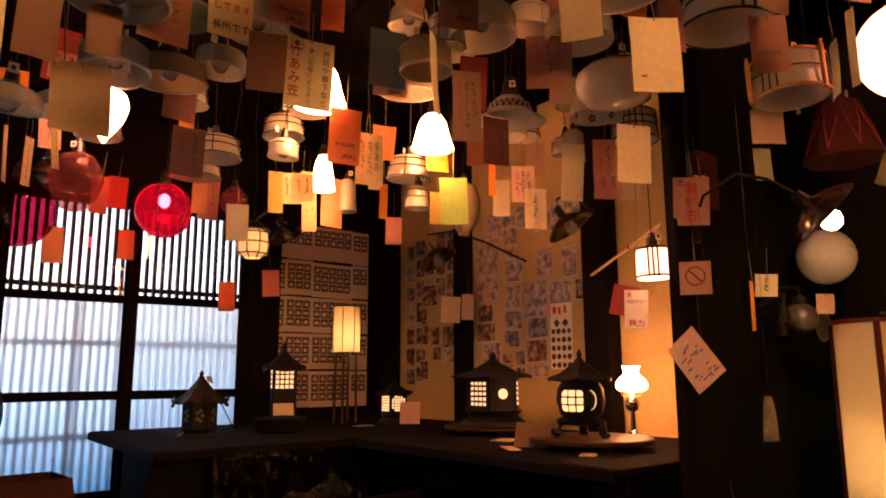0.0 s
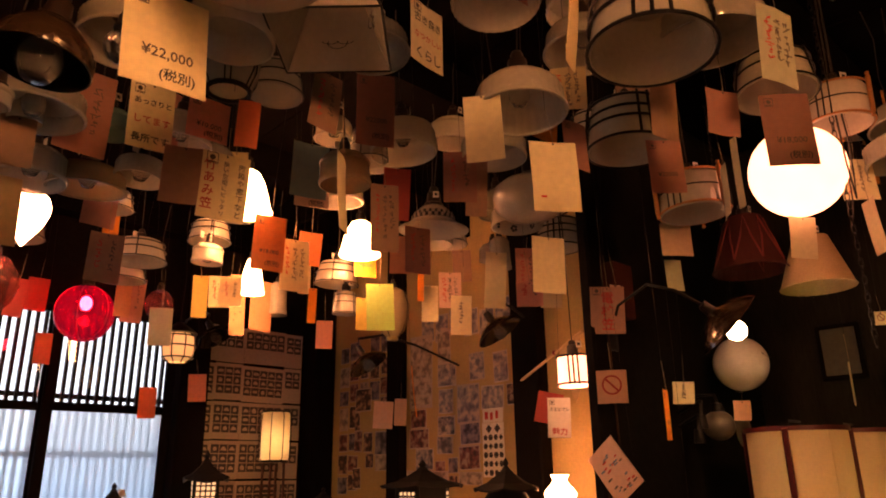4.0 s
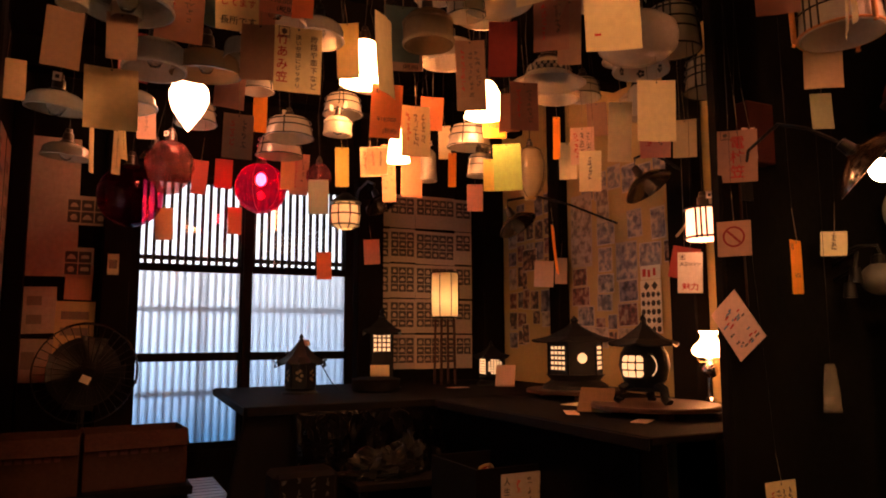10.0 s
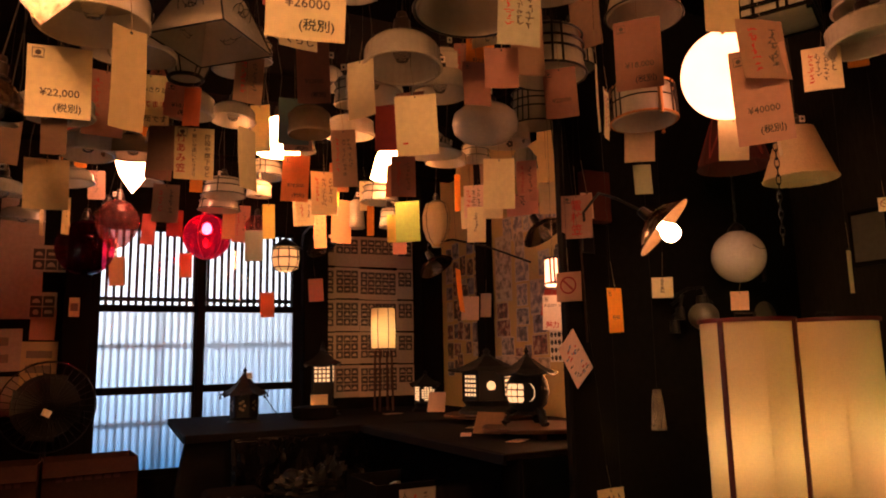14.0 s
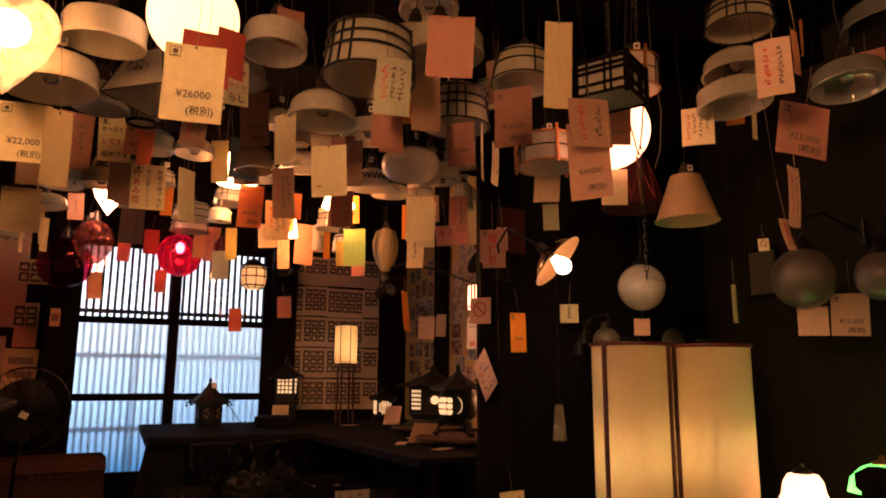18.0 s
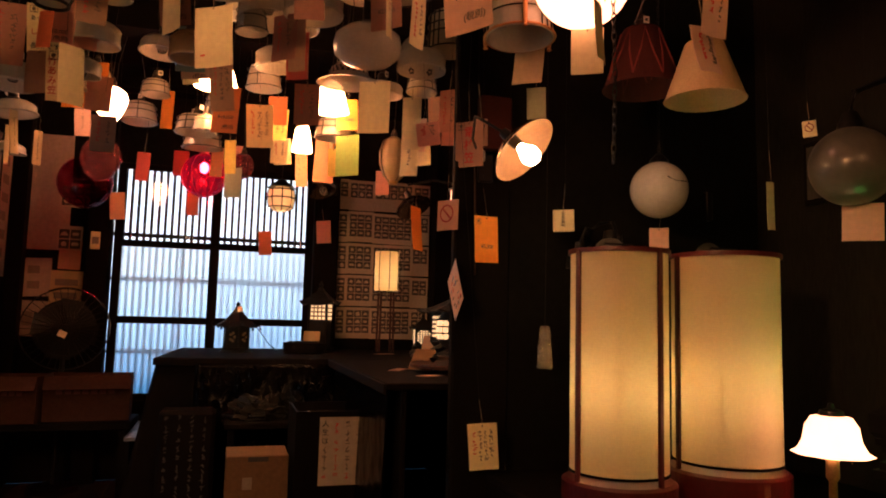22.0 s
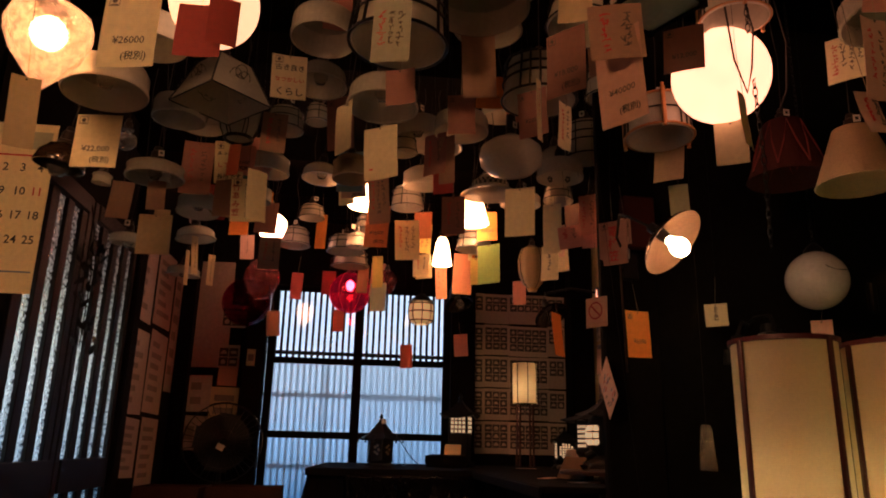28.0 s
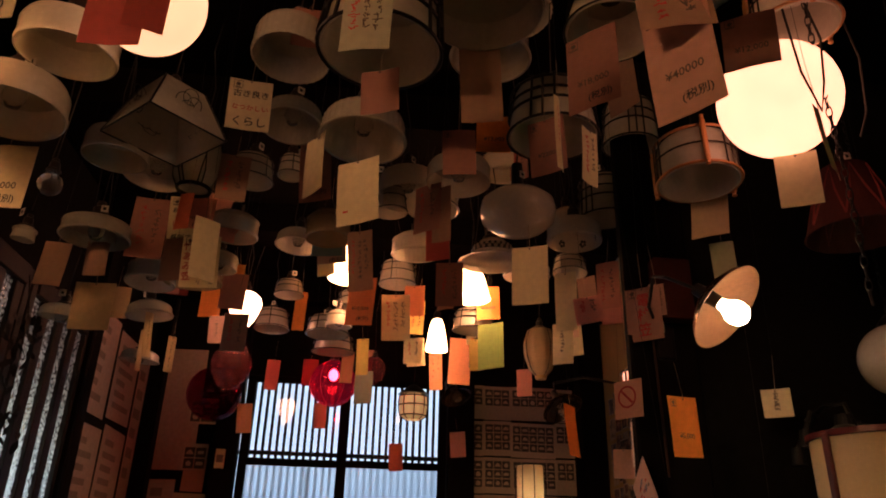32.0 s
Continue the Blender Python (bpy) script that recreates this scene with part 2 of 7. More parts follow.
def card(name, color):
    return surface(name + "_paper", color, 0.75, vary=0.12, grain=16, bump=0.12, thin=0.13, per_thing=0.15)


CREAM = card("cream", (0.78, 0.69, 0.43))
WHITEP = WHITE = card("white", (0.78, 0.74, 0.66))
TAN = card("tan", (0.64, 0.5, 0.29))
BLUSH = card("blush", (0.68, 0.46, 0.36))
PINK = card("pink", (0.68, 0.3, 0.24))
SALMON = card("salmon", (0.7, 0.32, 0.18))
# blush darkened in colour for cards that hang in dimmer light
BLUSH_DIM = card("dimmed_blush", (0.46, 0.26, 0.2))
RED = card("red", (0.4, 0.06, 0.05))
RUST = card("rust", (0.37, 0.175, 0.14))
BROWN = card("brown", (0.36, 0.22, 0.16))
REDORANGE = card("red_orange", (0.72, 0.18, 0.08))
ORANGERED = card("orange_red", (0.7, 0.25, 0.1))
ORANGE = card("orange", (0.74, 0.25, 0.03))
YELLOW = card("yellow", (0.75, 0.6, 0.16))
LIME = card("lime", (0.45, 0.66, 0.18))
GREEN = card("pale_green", (0.42, 0.48, 0.28))
SAGE = card("sage", (0.45, 0.46, 0.34))
TEAL = card("teal", (0.17, 0.26, 0.26))
TINT = {m.name: m.name.replace("_paper", "").replace("_", " ") for m in (CREAM, WHITEP, TAN, BLUSH, PINK, SALMON, BLUSH_DIM, RED, RUST, BROWN, REDORANGE, ORANGERED, ORANGE, YELLOW, LIME, GREEN, SAGE, TEAL)}

LIT_OPAL = glowing("lit_opal_glass", WARM, 3.6)
LIT_UNSEEN = glowing("unseen_globe_glass", (1.0, 0.43, 0.17), 76.0)
LIT_DROP = glowing("lit_drop_glass", (1.0, 0.38, 0.22), 2.9)
LIT_NEAR = glowing("lit_near_globe_glass", (1.0, 0.45, 0.22), 2.2)
LIT_COIL = glowing("lit_clear_bulb", (1.0, 0.5, 0.24), 150.0)
LIT_HANG = glowing("lit_white_drop_glass", (1.0, 0.38, 0.2), 22.0)
LIT_STRONG = glowing("lit_bright_opal_glass", (1.0, 0.38, 0.15), 29.0)
LIT_CRACKLE = glowing("lit_crackle_glass", (1.0, 0.40, 0.22), 0.3, base=(0.62, 0.52, 0.45), streak=0.8, rough=0.12, see=0.42, tint=(1.0, 0.88, 0.72), crackle=True)
LIT_PAPER = glowing("lit_washi_paper", (1.0, 0.46, 0.15), 0.5, streak=0.3)
LIT_ANDON = surface("lantern_paper", (0.8, 0.69, 0.48), 0.8, vary=0.07, grain=30, bump=0.1, thin=0.45, spec=0.2)
LIT_WHITE = glowing("lit_lantern_bulb", (1.0, 0.76, 0.48), 26.0)
LIT_RUBY = glowing("lit_ruby_bulb", (1.0, 0.30, 0.20), 220.0)
LIT_PANE = glowing("lit_lantern_pane", (1.0, 0.58, 0.28), 0.75)
LIT_BULB = glowing("lit_bulb", (1.0, 0.6, 0.28), 55.0)
LIT_REDGLASS = glowing("glowing_ruby_glass", (1.0, 0.045, 0.15), 0.12, base=(0.10, 0.003, 0.014), rough=0.05, see=0.66, tint=(0.9, 0.155, 0.26))
LIT_GREEN = glowing("lit_green_glass", (0.14, 1.0, 0.14), 2.0, base=(0.1, 0.5, 0.1))


# ---- shaping ----
class Shape:
    """Collects boxes, turned forms and tubes into one mesh."""

    def __init__(self):
        self.v, self.f = [], []

    def add(self, verts, faces, m=None):
        n = len(self.v)
        self.v += [tuple(m @ Vector(v)) if m else tuple(v) for v in verts]
        self.f += [tuple(i + n for i in f) for f in faces]
        return self

    def box(self, x0, x1, y0, y1, z0, z1, m=None, bevel=0.0):
        b = min(bevel, (x1 - x0) / 3, (y1 - y0) / 3, (z1 - z0) / 3)
        if b <= 0:
            vs = [(x, y, z) for z in (z0, z1) for y in (y0, y1) for x in (x0, x1)]
            return self.add(vs, [(0, 2, 3, 1), (4, 5, 7, 6), (0, 1, 5, 4), (2, 6, 7, 3), (0, 4, 6, 2), (1, 3, 7, 5)], m)
        bm = bmesh.new()
        bmesh.ops.create_cube(bm, size=1, matrix=Matrix.Translation(((x0 + x1) / 2, (y0 + y1) / 2, (z0 + z1) / 2)) @ Matrix.Diagonal((x1 - x0, y1 - y0, z1 - z0, 1)))
        bmesh.ops.bevel(bm, geom=bm.edges[:], offset=b, segments=1, affect="EDGES")
        bm.verts.index_update()
        self.add([v.co[:] for v in bm.verts], [tuple(v.index for v in f.verts) for f in bm.faces], m)
        bm.free()
        return self

    def turned(self, profile, seg=28, m=None, flute=0.0, flutes=0):
        """A form turned round z from (radius, height) pairs."""
        vs, fs, k = [], [], len(profile)
        for i in range(seg):
            a = 2 * math.pi * i / seg
            for r, z in profile:
                q = r * (1 + flute * math.cos(a * flutes)) if flutes else r
                vs.append((q * math.cos(a), q * math.sin(a), z))
        for i in range(seg):
            j = (i + 1) % seg
            fs += [(i * k + p, j * k + p, j * k + p + 1, i * k + p + 1) for p in range(k - 1)]
        return self.add(vs, fs, m)

    def tube(self, points, r, seg=6):
        pts = [Vector(p) for p in points]
        vs, fs = [], []
        for i, p in enumerate(pts):
            d = (pts[min(i + 1, len(pts) - 1)] - pts[max(i - 1, 0)]).normalized()
            u = d.cross((0, 0, 1) if abs(d.z) < 0.9 else (1, 0, 0)).normalized()
            w = d.cross(u)
            vs += [tuple(p + r * (math.cos(2 * math.pi * s / seg) * u + math.sin(2 * math.pi * s / seg) * w)) for s in range(seg)]
        for i in range(len(pts) - 1):
            fs += [(i * seg + s, i * seg + (s + 1) % seg, (i + 1) * seg + (s + 1) % seg, (i + 1) * seg + s) for s in range(seg)]
        fs += [tuple(range(seg))[::-1], tuple(range((len(pts) - 1) * seg, len(pts) * seg))]
        return self.add(vs, fs)

    def ring(self, radius, r, z=0.0, seg=28, m=None):
        k = 6
        prof = [(radius + r * math.cos(2 * math.pi * i / k), z + r * math.sin(2 * math.pi * i / k)) for i in range(k + 1)]
        return self.turned(prof, seg, m)

    def mesh(self, name, smooth=False):
        me = bpy.data.meshes.new(name)
        me.from_pydata(self.v, [], self.f)
        if smooth:
            me.polygons.foreach_set("use_smooth", [True] * len(me.polygons))
            me.set_sharp_from_angle(angle=radians(40))
        me.update()
        return me


def thing(name, at, label, category, group="", yaw=0.0, kind=""):
    ob = new(name)
    ob.empty_display_size = 0.05
    ob.matrix_world = at if isinstance(at, Matrix) else pose(*at, rz=yaw)
    return tagged(ob, label, category, group, kind)


def part(name, shape, material, parent=None, label="", smooth=False, at=None):
    me = shape if isinstance(shape, bpy.types.Mesh) else shape.mesh(name, smooth)
    if not me.materials:
        me.materials.append(material)
    ob = new(name, me)
    ob.parent = parent
    if at is not None:
        ob.matrix_local = at
    return tagged(ob, label) if label else ob


def setting(name, shape, material, label, category="wall"):
    return tagged(part(name, shape, material), label, category, kind="structure")


def shell(profile, wall=0.003):
    """A thin turned wall: the profile out and back."""
    return profile + [(max(r - wall, 0.0005), z) for r, z in reversed(profile)]


LETTERS = {}


def lettering(text, size):
    """A flat mesh of the words, centred, in the plane of x and z."""
    key = (text, round(size, 4))
    if key not in LETTERS:
        cu = bpy.data.curves.new("writing", "FONT")
        cu.body, cu.size, cu.align_x, cu.align_y = text, size, "CENTER", "CENTER"
        cu.resolution_u, cu.offset = 2, size * 0.012
        ob = new("writing", cu)
        me = bpy.data.meshes.new_from_object(ob.evaluated_get(bpy.context.evaluated_depsgraph_get()))
        bpy.data.objects.remove(ob)
        me.materials.clear()
        me.transform(pose(0, 0, 0, 90))
        LETTERS[key] = me
    return LETTERS[key]


def write(text, size, x, y, z, ink, parent):
    me = lettering(text, size).copy()
    me.materials.append(ink)
    ob = new("writing", me)
    ob.parent = parent
    ob.matrix_local = pose(x, y, z)
    return ob


# ---- the setting ----
GROUND = Shape().box(-3.5, 3.5, -3.0, 5.4, -0.1, -0.03)
setting("floor", GROUND, WOOD_BLACK, "dark worn floorboards of the old shop", "floor")
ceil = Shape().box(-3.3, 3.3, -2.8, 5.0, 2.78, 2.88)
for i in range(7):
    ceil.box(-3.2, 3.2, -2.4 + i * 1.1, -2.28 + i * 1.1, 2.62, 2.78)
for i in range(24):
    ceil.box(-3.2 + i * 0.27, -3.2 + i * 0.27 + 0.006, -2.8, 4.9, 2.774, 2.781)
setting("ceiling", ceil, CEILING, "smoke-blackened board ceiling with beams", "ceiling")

north = Shape().box(-2.0, -0.78, 4.62, 4.78, 0, 2.78).box(0.70, 2.0, 4.62, 4.78, 0, 2.78)
north.box(-0.78, 0.70, 4.62, 4.78, 2.2, 2.78).box(-0.78, 0.70, 4.62, 4.78, 0, 0.53)
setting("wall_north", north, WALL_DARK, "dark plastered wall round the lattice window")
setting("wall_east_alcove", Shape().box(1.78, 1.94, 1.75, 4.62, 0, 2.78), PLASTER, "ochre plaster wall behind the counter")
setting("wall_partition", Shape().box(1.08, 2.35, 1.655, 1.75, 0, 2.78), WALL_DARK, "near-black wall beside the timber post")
setting("wall_east", Shape().box(2.2, 2.36, -2.6, 1.655, 0, 2.78), WALL_LIT, "near-black side wall with wall lamps")
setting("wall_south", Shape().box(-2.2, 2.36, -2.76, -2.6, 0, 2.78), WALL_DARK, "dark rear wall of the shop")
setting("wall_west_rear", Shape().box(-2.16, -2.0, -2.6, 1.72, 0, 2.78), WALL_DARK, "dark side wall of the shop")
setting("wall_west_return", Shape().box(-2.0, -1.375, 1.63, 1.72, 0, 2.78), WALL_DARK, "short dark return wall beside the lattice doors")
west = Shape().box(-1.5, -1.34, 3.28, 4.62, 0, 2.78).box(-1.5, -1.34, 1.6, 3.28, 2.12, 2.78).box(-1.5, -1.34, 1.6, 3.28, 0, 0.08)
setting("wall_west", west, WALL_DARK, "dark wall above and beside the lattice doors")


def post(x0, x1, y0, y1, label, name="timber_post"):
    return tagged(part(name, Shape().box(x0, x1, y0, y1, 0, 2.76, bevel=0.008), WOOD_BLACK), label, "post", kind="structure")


post(0.863, 1.08, 1.64, 1.685, "wide blackened timber post with cards hung on it")
post(1.60, 1.775, 4.46, 4.615, "dark corner post between papered walls")
post(1.70, 1.776, 3.68, 3.80, "slim dark post on the photo wall")
post(1.68, 1.776, 2.56, 2.73, "dark post beside the lit ochre wall")
post(0.677, 0.86, 4.52, 4.63, "dark jamb post beside the window")
post(-0.86, -0.707, 4.50, 4.63, "dark jamb post beside the window")
post(-1.335, -1.24, 4.50, 4.615, "dark corner post by the papered wall")
post(-1.335, -1.27, 3.24, 3.36, "dark post beside the lattice doors")
post(-1.372, -1.30, 1.632, 1.70, "dark post at the end of the lattice doors")

# floorboards near the camera's way
for i in range(24):
    part("floorboard", Shape().box(-1.3 + i * 0.14, -1.3 + i * 0.14 + 0.136, -2.5, 4.6, -0.03, 0.0), FLOOR, bpy.data.objects["floor"])

# daylight outside
m, n, l = nodes_of("bright_yard")
n.remove(n["Principled BSDF"])
em, tc, sep, ramp, nz, mx = (n.new("ShaderNode" + k) for k in ("Emission", "TexCoord", "SeparateXYZ", "ValToRGB", "TexNoise", "Mix"))
l.new(tc.outputs["Object"], sep.inputs[0])
span = n.new("ShaderNodeMapRange")
span.inputs["From Max"].default_value = 3.0
l.new(sep.outputs["Z"], span.inputs["Value"])
l.new(span.outputs[0], ramp.inputs[0])
e = ramp.color_ramp.elements
e[0].position, e[0].color = 0.16, (0.03, 0.16, 0.36, 1)
e[1].position, e[1].color = 0.62, (0.78, 0.88, 1.0, 1)
ramp.color_ramp.elements.new(0.34).color = (0.40, 0.62, 0.92, 1)
l.new(ramp.outputs[0], em.inputs[0])
em.inputs[1].default_value = 1.6
l.new(em.outputs[0], n["Material Output"].inputs[0])
setting("backdrop", Shape().box(-2.5, 2.6, 5.6, 5.62, -0.2, 3.4), m, "bright daylight outside the window", "backdrop")
m2, n, l = nodes_of("dim_daylight")
n.remove(n["Principled BSDF"])
em, tc, sep, ramp = (n.new("ShaderNode" + k) for k in ("Emission", "TexCoord", "SeparateXYZ", "ValToRGB"))
l.new(tc.outputs["Object"], sep.inputs[0])
span = n.new("ShaderNodeMapRange")
span.inputs["From Max"].default_value = 2.5
l.new(sep.outputs["Z"], span.inputs["Value"])
l.new(span.outputs[0], ramp.inputs[0])
e = ramp.color_ramp.elements
e[0].position, e[0].color = 0.10, (0.02, 0.05, 0.09, 1)
e[1].position, e[1].color = 0.70, (0.05, 0.022, 0.016, 1)
ramp.color_ramp.elements.new(0.31).color = (0.12, 0.22, 0.32, 1)
ramp.color_ramp.elements.new(0.40).color = (0.46, 0.54, 0.62, 1)
ramp.color_ramp.elements.new(0.58).color = (0.72, 0.68, 0.56, 1)
ramp.color_ramp.elements.new(0.645).color = (0.30, 0.24, 0.13, 1)
l.new(ramp.outputs[0], em.inputs[0])
em.inputs[1].default_value = 2.7
l.new(em.outputs[0], n["Material Output"].inputs[0])
setting("backdrop_side", Shape().box(-1.60, -1.58, 1.73, 4.6, 0.05, 2.3), m2, "dim daylight behind the lattice doors", "backdrop")

FROST = surface("frosted_glass", (0.9, 0.95, 1.0), 0.37, vary=0.04, grain=20, bump=0.02, glass=1.0)
PANE = surface("window_glass", (0.95, 0.97, 1.0), 0.02, vary=0.02, bump=0.0, glass=1.0)


def pebbled_glass(name):
    """Figured glass: rounded pebbles, clear in the hollows and milky on the crests."""
    m, n, l = nodes_of(name)
    b = n["Principled BSDF"]
    b.inputs["Roughness"].default_value, b.inputs["Transmission Weight"].default_value = 0.12, 1.0
    b.inputs["Base Color"].default_value = (0.9, 0.94, 0.96, 1)
    tc, cells, bp, span = (n.new("ShaderNode" + k) for k in ("TexCoord", "TexVoronoi", "Bump", "MapRange"))
    cells.inputs["Scale"].default_value = 62
    l.new(tc.outputs["Object"], cells.inputs["Vector"])
    l.new(cells.outputs["Distance"], bp.inputs["Height"])
    bp.inputs["Strength"].default_value, bp.inputs["Distance"].default_value = 0.6, 0.004
    l.new(bp.outputs[0], b.inputs["Normal"])
    t, mix = n.new("ShaderNodeBsdfTranslucent"), n.new("ShaderNodeMixShader")
    t.inputs["Color"].default_value = (0.85, 0.88, 0.9, 1)
    span.inputs["From Min"].default_value, span.inputs["From Max"].default_value = 0.15, 0.6
    span.inputs["To Min"].default_value, span.inputs["To Max"].default_value = 0.95, 0.1
    l.new(cells.outputs["Distance"], span.inputs["Value"])
    l.new(span.outputs[0], mix.inputs[0])
    l.new(b.outputs[0], mix.inputs[1])
    l.new(t.outputs[0], mix.inputs[2])
    l.new(mix.outputs[0], n["Material Output"].inputs[0])
    return m


FIGURED = pebbled_glass("figured_glass")


def sliding_door(x0, x1, y, name):
    d = thing(name, (0, 0, 0), "dark wooden sliding door with frosted panes and daylight behind", "door", "sliding doors", kind="structure")
    part("frame", Shape().box(x0 - 0.055, x0, y, y + 0.035, 0.53, 2.2, bevel=0.003), WOOD_BLACK, d)
    part("frame", Shape().box(x1, x1 + 0.055, y, y + 0.035, 0.53, 2.2, bevel=0.003), WOOD_BLACK, d)
    for a, b in ((2.16, 2.2), (1.605, 1.652), (1.062, 1.112), (0.53, 0.575)):
        part("rail", Shape().box(x0, x1, y + 0.001, y + 0.034, a, b, bevel=0.003), WOOD_BLACK, d)
    part("pane", Shape().box(x0, x1, y + 0.015, y + 0.019, 1.652, 2.16), PANE, d).visible_shadow = False
    part("pane", Shape().box(x0, x1, y + 0.015, y + 0.019, 1.112, 1.605), FROST, d, "frosted glass pane").visible_shadow = False
    part("pane", Shape().box(x0, x1, y + 0.015, y + 0.019, 0.575, 1.062), FROST, d, "frosted glass pane").visible_shadow = False
    return d


sliding_door(-0.652, -0.060, 4.64, "door_1")
sliding_door(0.006, 0.620, 4.60, "door_2")
grille = thing("window_grille", (0, 0, 0), "outer wooden grille of close upright bars", "grille", kind="structure")
for i in range(31):
    x = -0.72 + i * 0.0468
    part("bar", Shape().box(x, x + 0.019, 4.735, 4.76, 0.5, 2.3), WOOD_DARK, grille)
for x in (-0.475, -0.262):
    part("post", Shape().box(x - 0.004, x + 0.004, 4.763, 4.80, 0.5, 1.62), WOOD_DARK, grille)
for z in (1.70, 1.38, 0.86):
    part("crossbar", Shape().box(-0.78, 0.72, 4.762, 4.785, z - 0.014, z + 0.014), WOOD_DARK, grille)


def lattice_door(y0, y1, strips, name):
    """A door of upright slats with narrow figured-glass strips between them, above and below a wide middle rail."""
    d = thing(name, (0, 0, 0), "dark wooden lattice door with narrow figured glass strips", "door", "lattice doors", kind="structure")
    part("frame", Shape().box(-1.345, -1.30, y0, y0 + 0.05, 0.08, 2.12, bevel=0.004), WOOD_DARK, d)
    part("frame", Shape().box(-1.345, -1.30, y1 - 0.05, y1, 0.08, 2.12, bevel=0.004), WOOD_DARK, d)
    for a, b in ((0.08, 0.22), (0.79, 0.935), (2.04, 2.12)):
        part("rail", Shape().box(-1.343, -1.292, y0 + 0.05, y1 - 0.05, a, b, bevel=0.004), WOOD_DARK, d)
    edges = [y0 + 0.05] + [e for c in strips for e in (c - 0.047, c + 0.047)] + [y1 - 0.05]
    for a, b in ((0.22, 0.79), (0.935, 2.04)):
        for k in range(0, len(edges), 2):
            if edges[k + 1] - edges[k] > 0.01:
                part("slat", Shape().box(-1.34, -1.305, edges[k], edges[k + 1], a, b, bevel=0.003), WOOD_DARK, d)
        for c in strips:
            part("pane", Shape().box(-1.328, -1.322, c - 0.049, c + 0.049, a, b), FIGURED, d, "figured glass strip").visible_shadow = False
    return d


lattice_door(1.90, 2.535, (2.04, 2.21, 2.375), "door_3")
lattice_door(2.548, 3.26, (2.65, 2.82, 2.99, 3.155), "door_4")
setting("wall_west_panel", Shape().box(-1.373, -1.315, 1.635, 1.897, 0, 2.6), WOOD_BLACK, "dark board beside the lattice doors")

# ---- counter ----
top = Shape().add([(x, y, z) for z in (0.875, 0.90) for x, y in ((-0.268, 3.30), (1.775, 3.30), (1.775, 4.58), (-0.205, 4.58))],
                  [(3, 2, 1, 0), (4, 5, 6, 7), (0, 1, 5, 4), (1, 2, 6, 5), (2, 3, 7, 6), (3, 0, 4, 7)])
desk = tagged(part("shop_counter", top, CLOTH), "dark cloth-covered counter top along the window", "counter")
part("front_edge", Shape().box(-0.268, 0.655, 3.290, 3.2985, 0.860, 0.897, bevel=0.002), WOOD_BLACK, desk, "blackened timber edge")
part("end_edge", Shape().box(-0.009, 0.0, 0.0, 1.275, 0.860, 0.897, pose(-0.270, 3.298, 0, 0, 0, -2.8), 0.002), WOOD_BLACK, desk, "blackened timber edge")
top = Shape().box(0.66, 1.775, 1.77, 3.296, 0.875, 0.90, bevel=0.004)
desk = tagged(part("shop_counter", top, CLOTH), "dark cloth-covered counter top along the photo wall", "counter")
part("front_edge", Shape().box(0.649, 0.6585, 1.775, 3.288, 0.860, 0.897, bevel=0.002), WOOD_BLACK, desk, "blackened timber edge")
base = thing("counter_cabinet", (0, 0, 0), "dark wooden counter base hung with black sheeting", "counter")
for x0, x1, y0, y1 in ((-0.05, 0.72, 3.36, 3.38), (0.72, 0.74, 1.79, 3.36), (-0.05, -0.03, 3.38, 4.5)):
    part("panel", Shape().box(x0, x1, y0, y1, 0, 0.873), WOOD_BLACK, base)


def drape(name, at, w, h, label, mat, seed, out=0.14):
    """A hanging sheet with uneven folds."""
    s, nx, nz = Shape(), 60, 30
    vs, fs = [], []
    for j in range(nz + 1):
        for i in range(nx + 1):
            u, v = i / nx, j / nz
            d = noise.noise(Vector((u * 7, v * 1.6, seed))) * 0.09 * v + (abs(noise.noise(Vector((u * 13, v * 4, seed + 5)))) - 0.3) * 0.1 * v + abs(noise.noise(Vector((u * 24 + v * 9, v * 11, seed + 9)))) * 0.035
            vs.append((u * w, -0.02 - out * v - d * out / 0.14, -v * h + 0.03 * noise.noise(Vector((u * 5, seed, 2))) * v))
    k = nx + 1
    fs = [(j * k + i, j * k + i + 1, (j + 1) * k + i + 1, (j + 1) * k + i) for j in range(nz) for i in range(nx)]
    s.add(vs, fs)
    o = part(name, s, mat, smooth=True)
    md = o.modifiers.new("thickness", "SOLIDIFY")
    md.thickness = 0.004
    o.matrix_world = at
    return tagged(o, label, "cover")


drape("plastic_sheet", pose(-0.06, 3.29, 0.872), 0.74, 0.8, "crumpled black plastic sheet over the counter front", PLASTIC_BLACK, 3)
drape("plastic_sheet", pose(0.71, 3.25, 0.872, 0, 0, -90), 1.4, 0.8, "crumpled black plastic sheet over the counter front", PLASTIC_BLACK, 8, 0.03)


# ---- makers of lamps, cards and lanterns ----
SHAPES = {}


def cord(parent, z, x=0.0, r=0.0022):
    """The flex from the lamp up to the beams."""
    top = 2.79 - parent.location.z
    if top > z + 0.01:
        bend = 0.012
        part("cord", Shape().tube([(x, 0, z), (x + bend, 0.004, z + (top - z) * 0.35), (x - bend, 0, z + (top - z) * 0.7), (x, 0, top)], r, 5), CORD, parent)


def holder(parent, z, s=1.0):
    """The dark bulb holder on top of a shade, with its collar."""
    p = [(0.0, 0.052), (0.010, 0.052), (0.013, 0.046), (0.013, 0.036), (0.019, 0.032), (0.021, 0.004), (0.028, 0.0), (0.028, -0.006), (0.0, -0.006)]
    part("holder", Shape().turned([(r * s, q * s) for r, q in p], 16, pose(0, 0, z)), BAKELITE, parent, smooth=True)


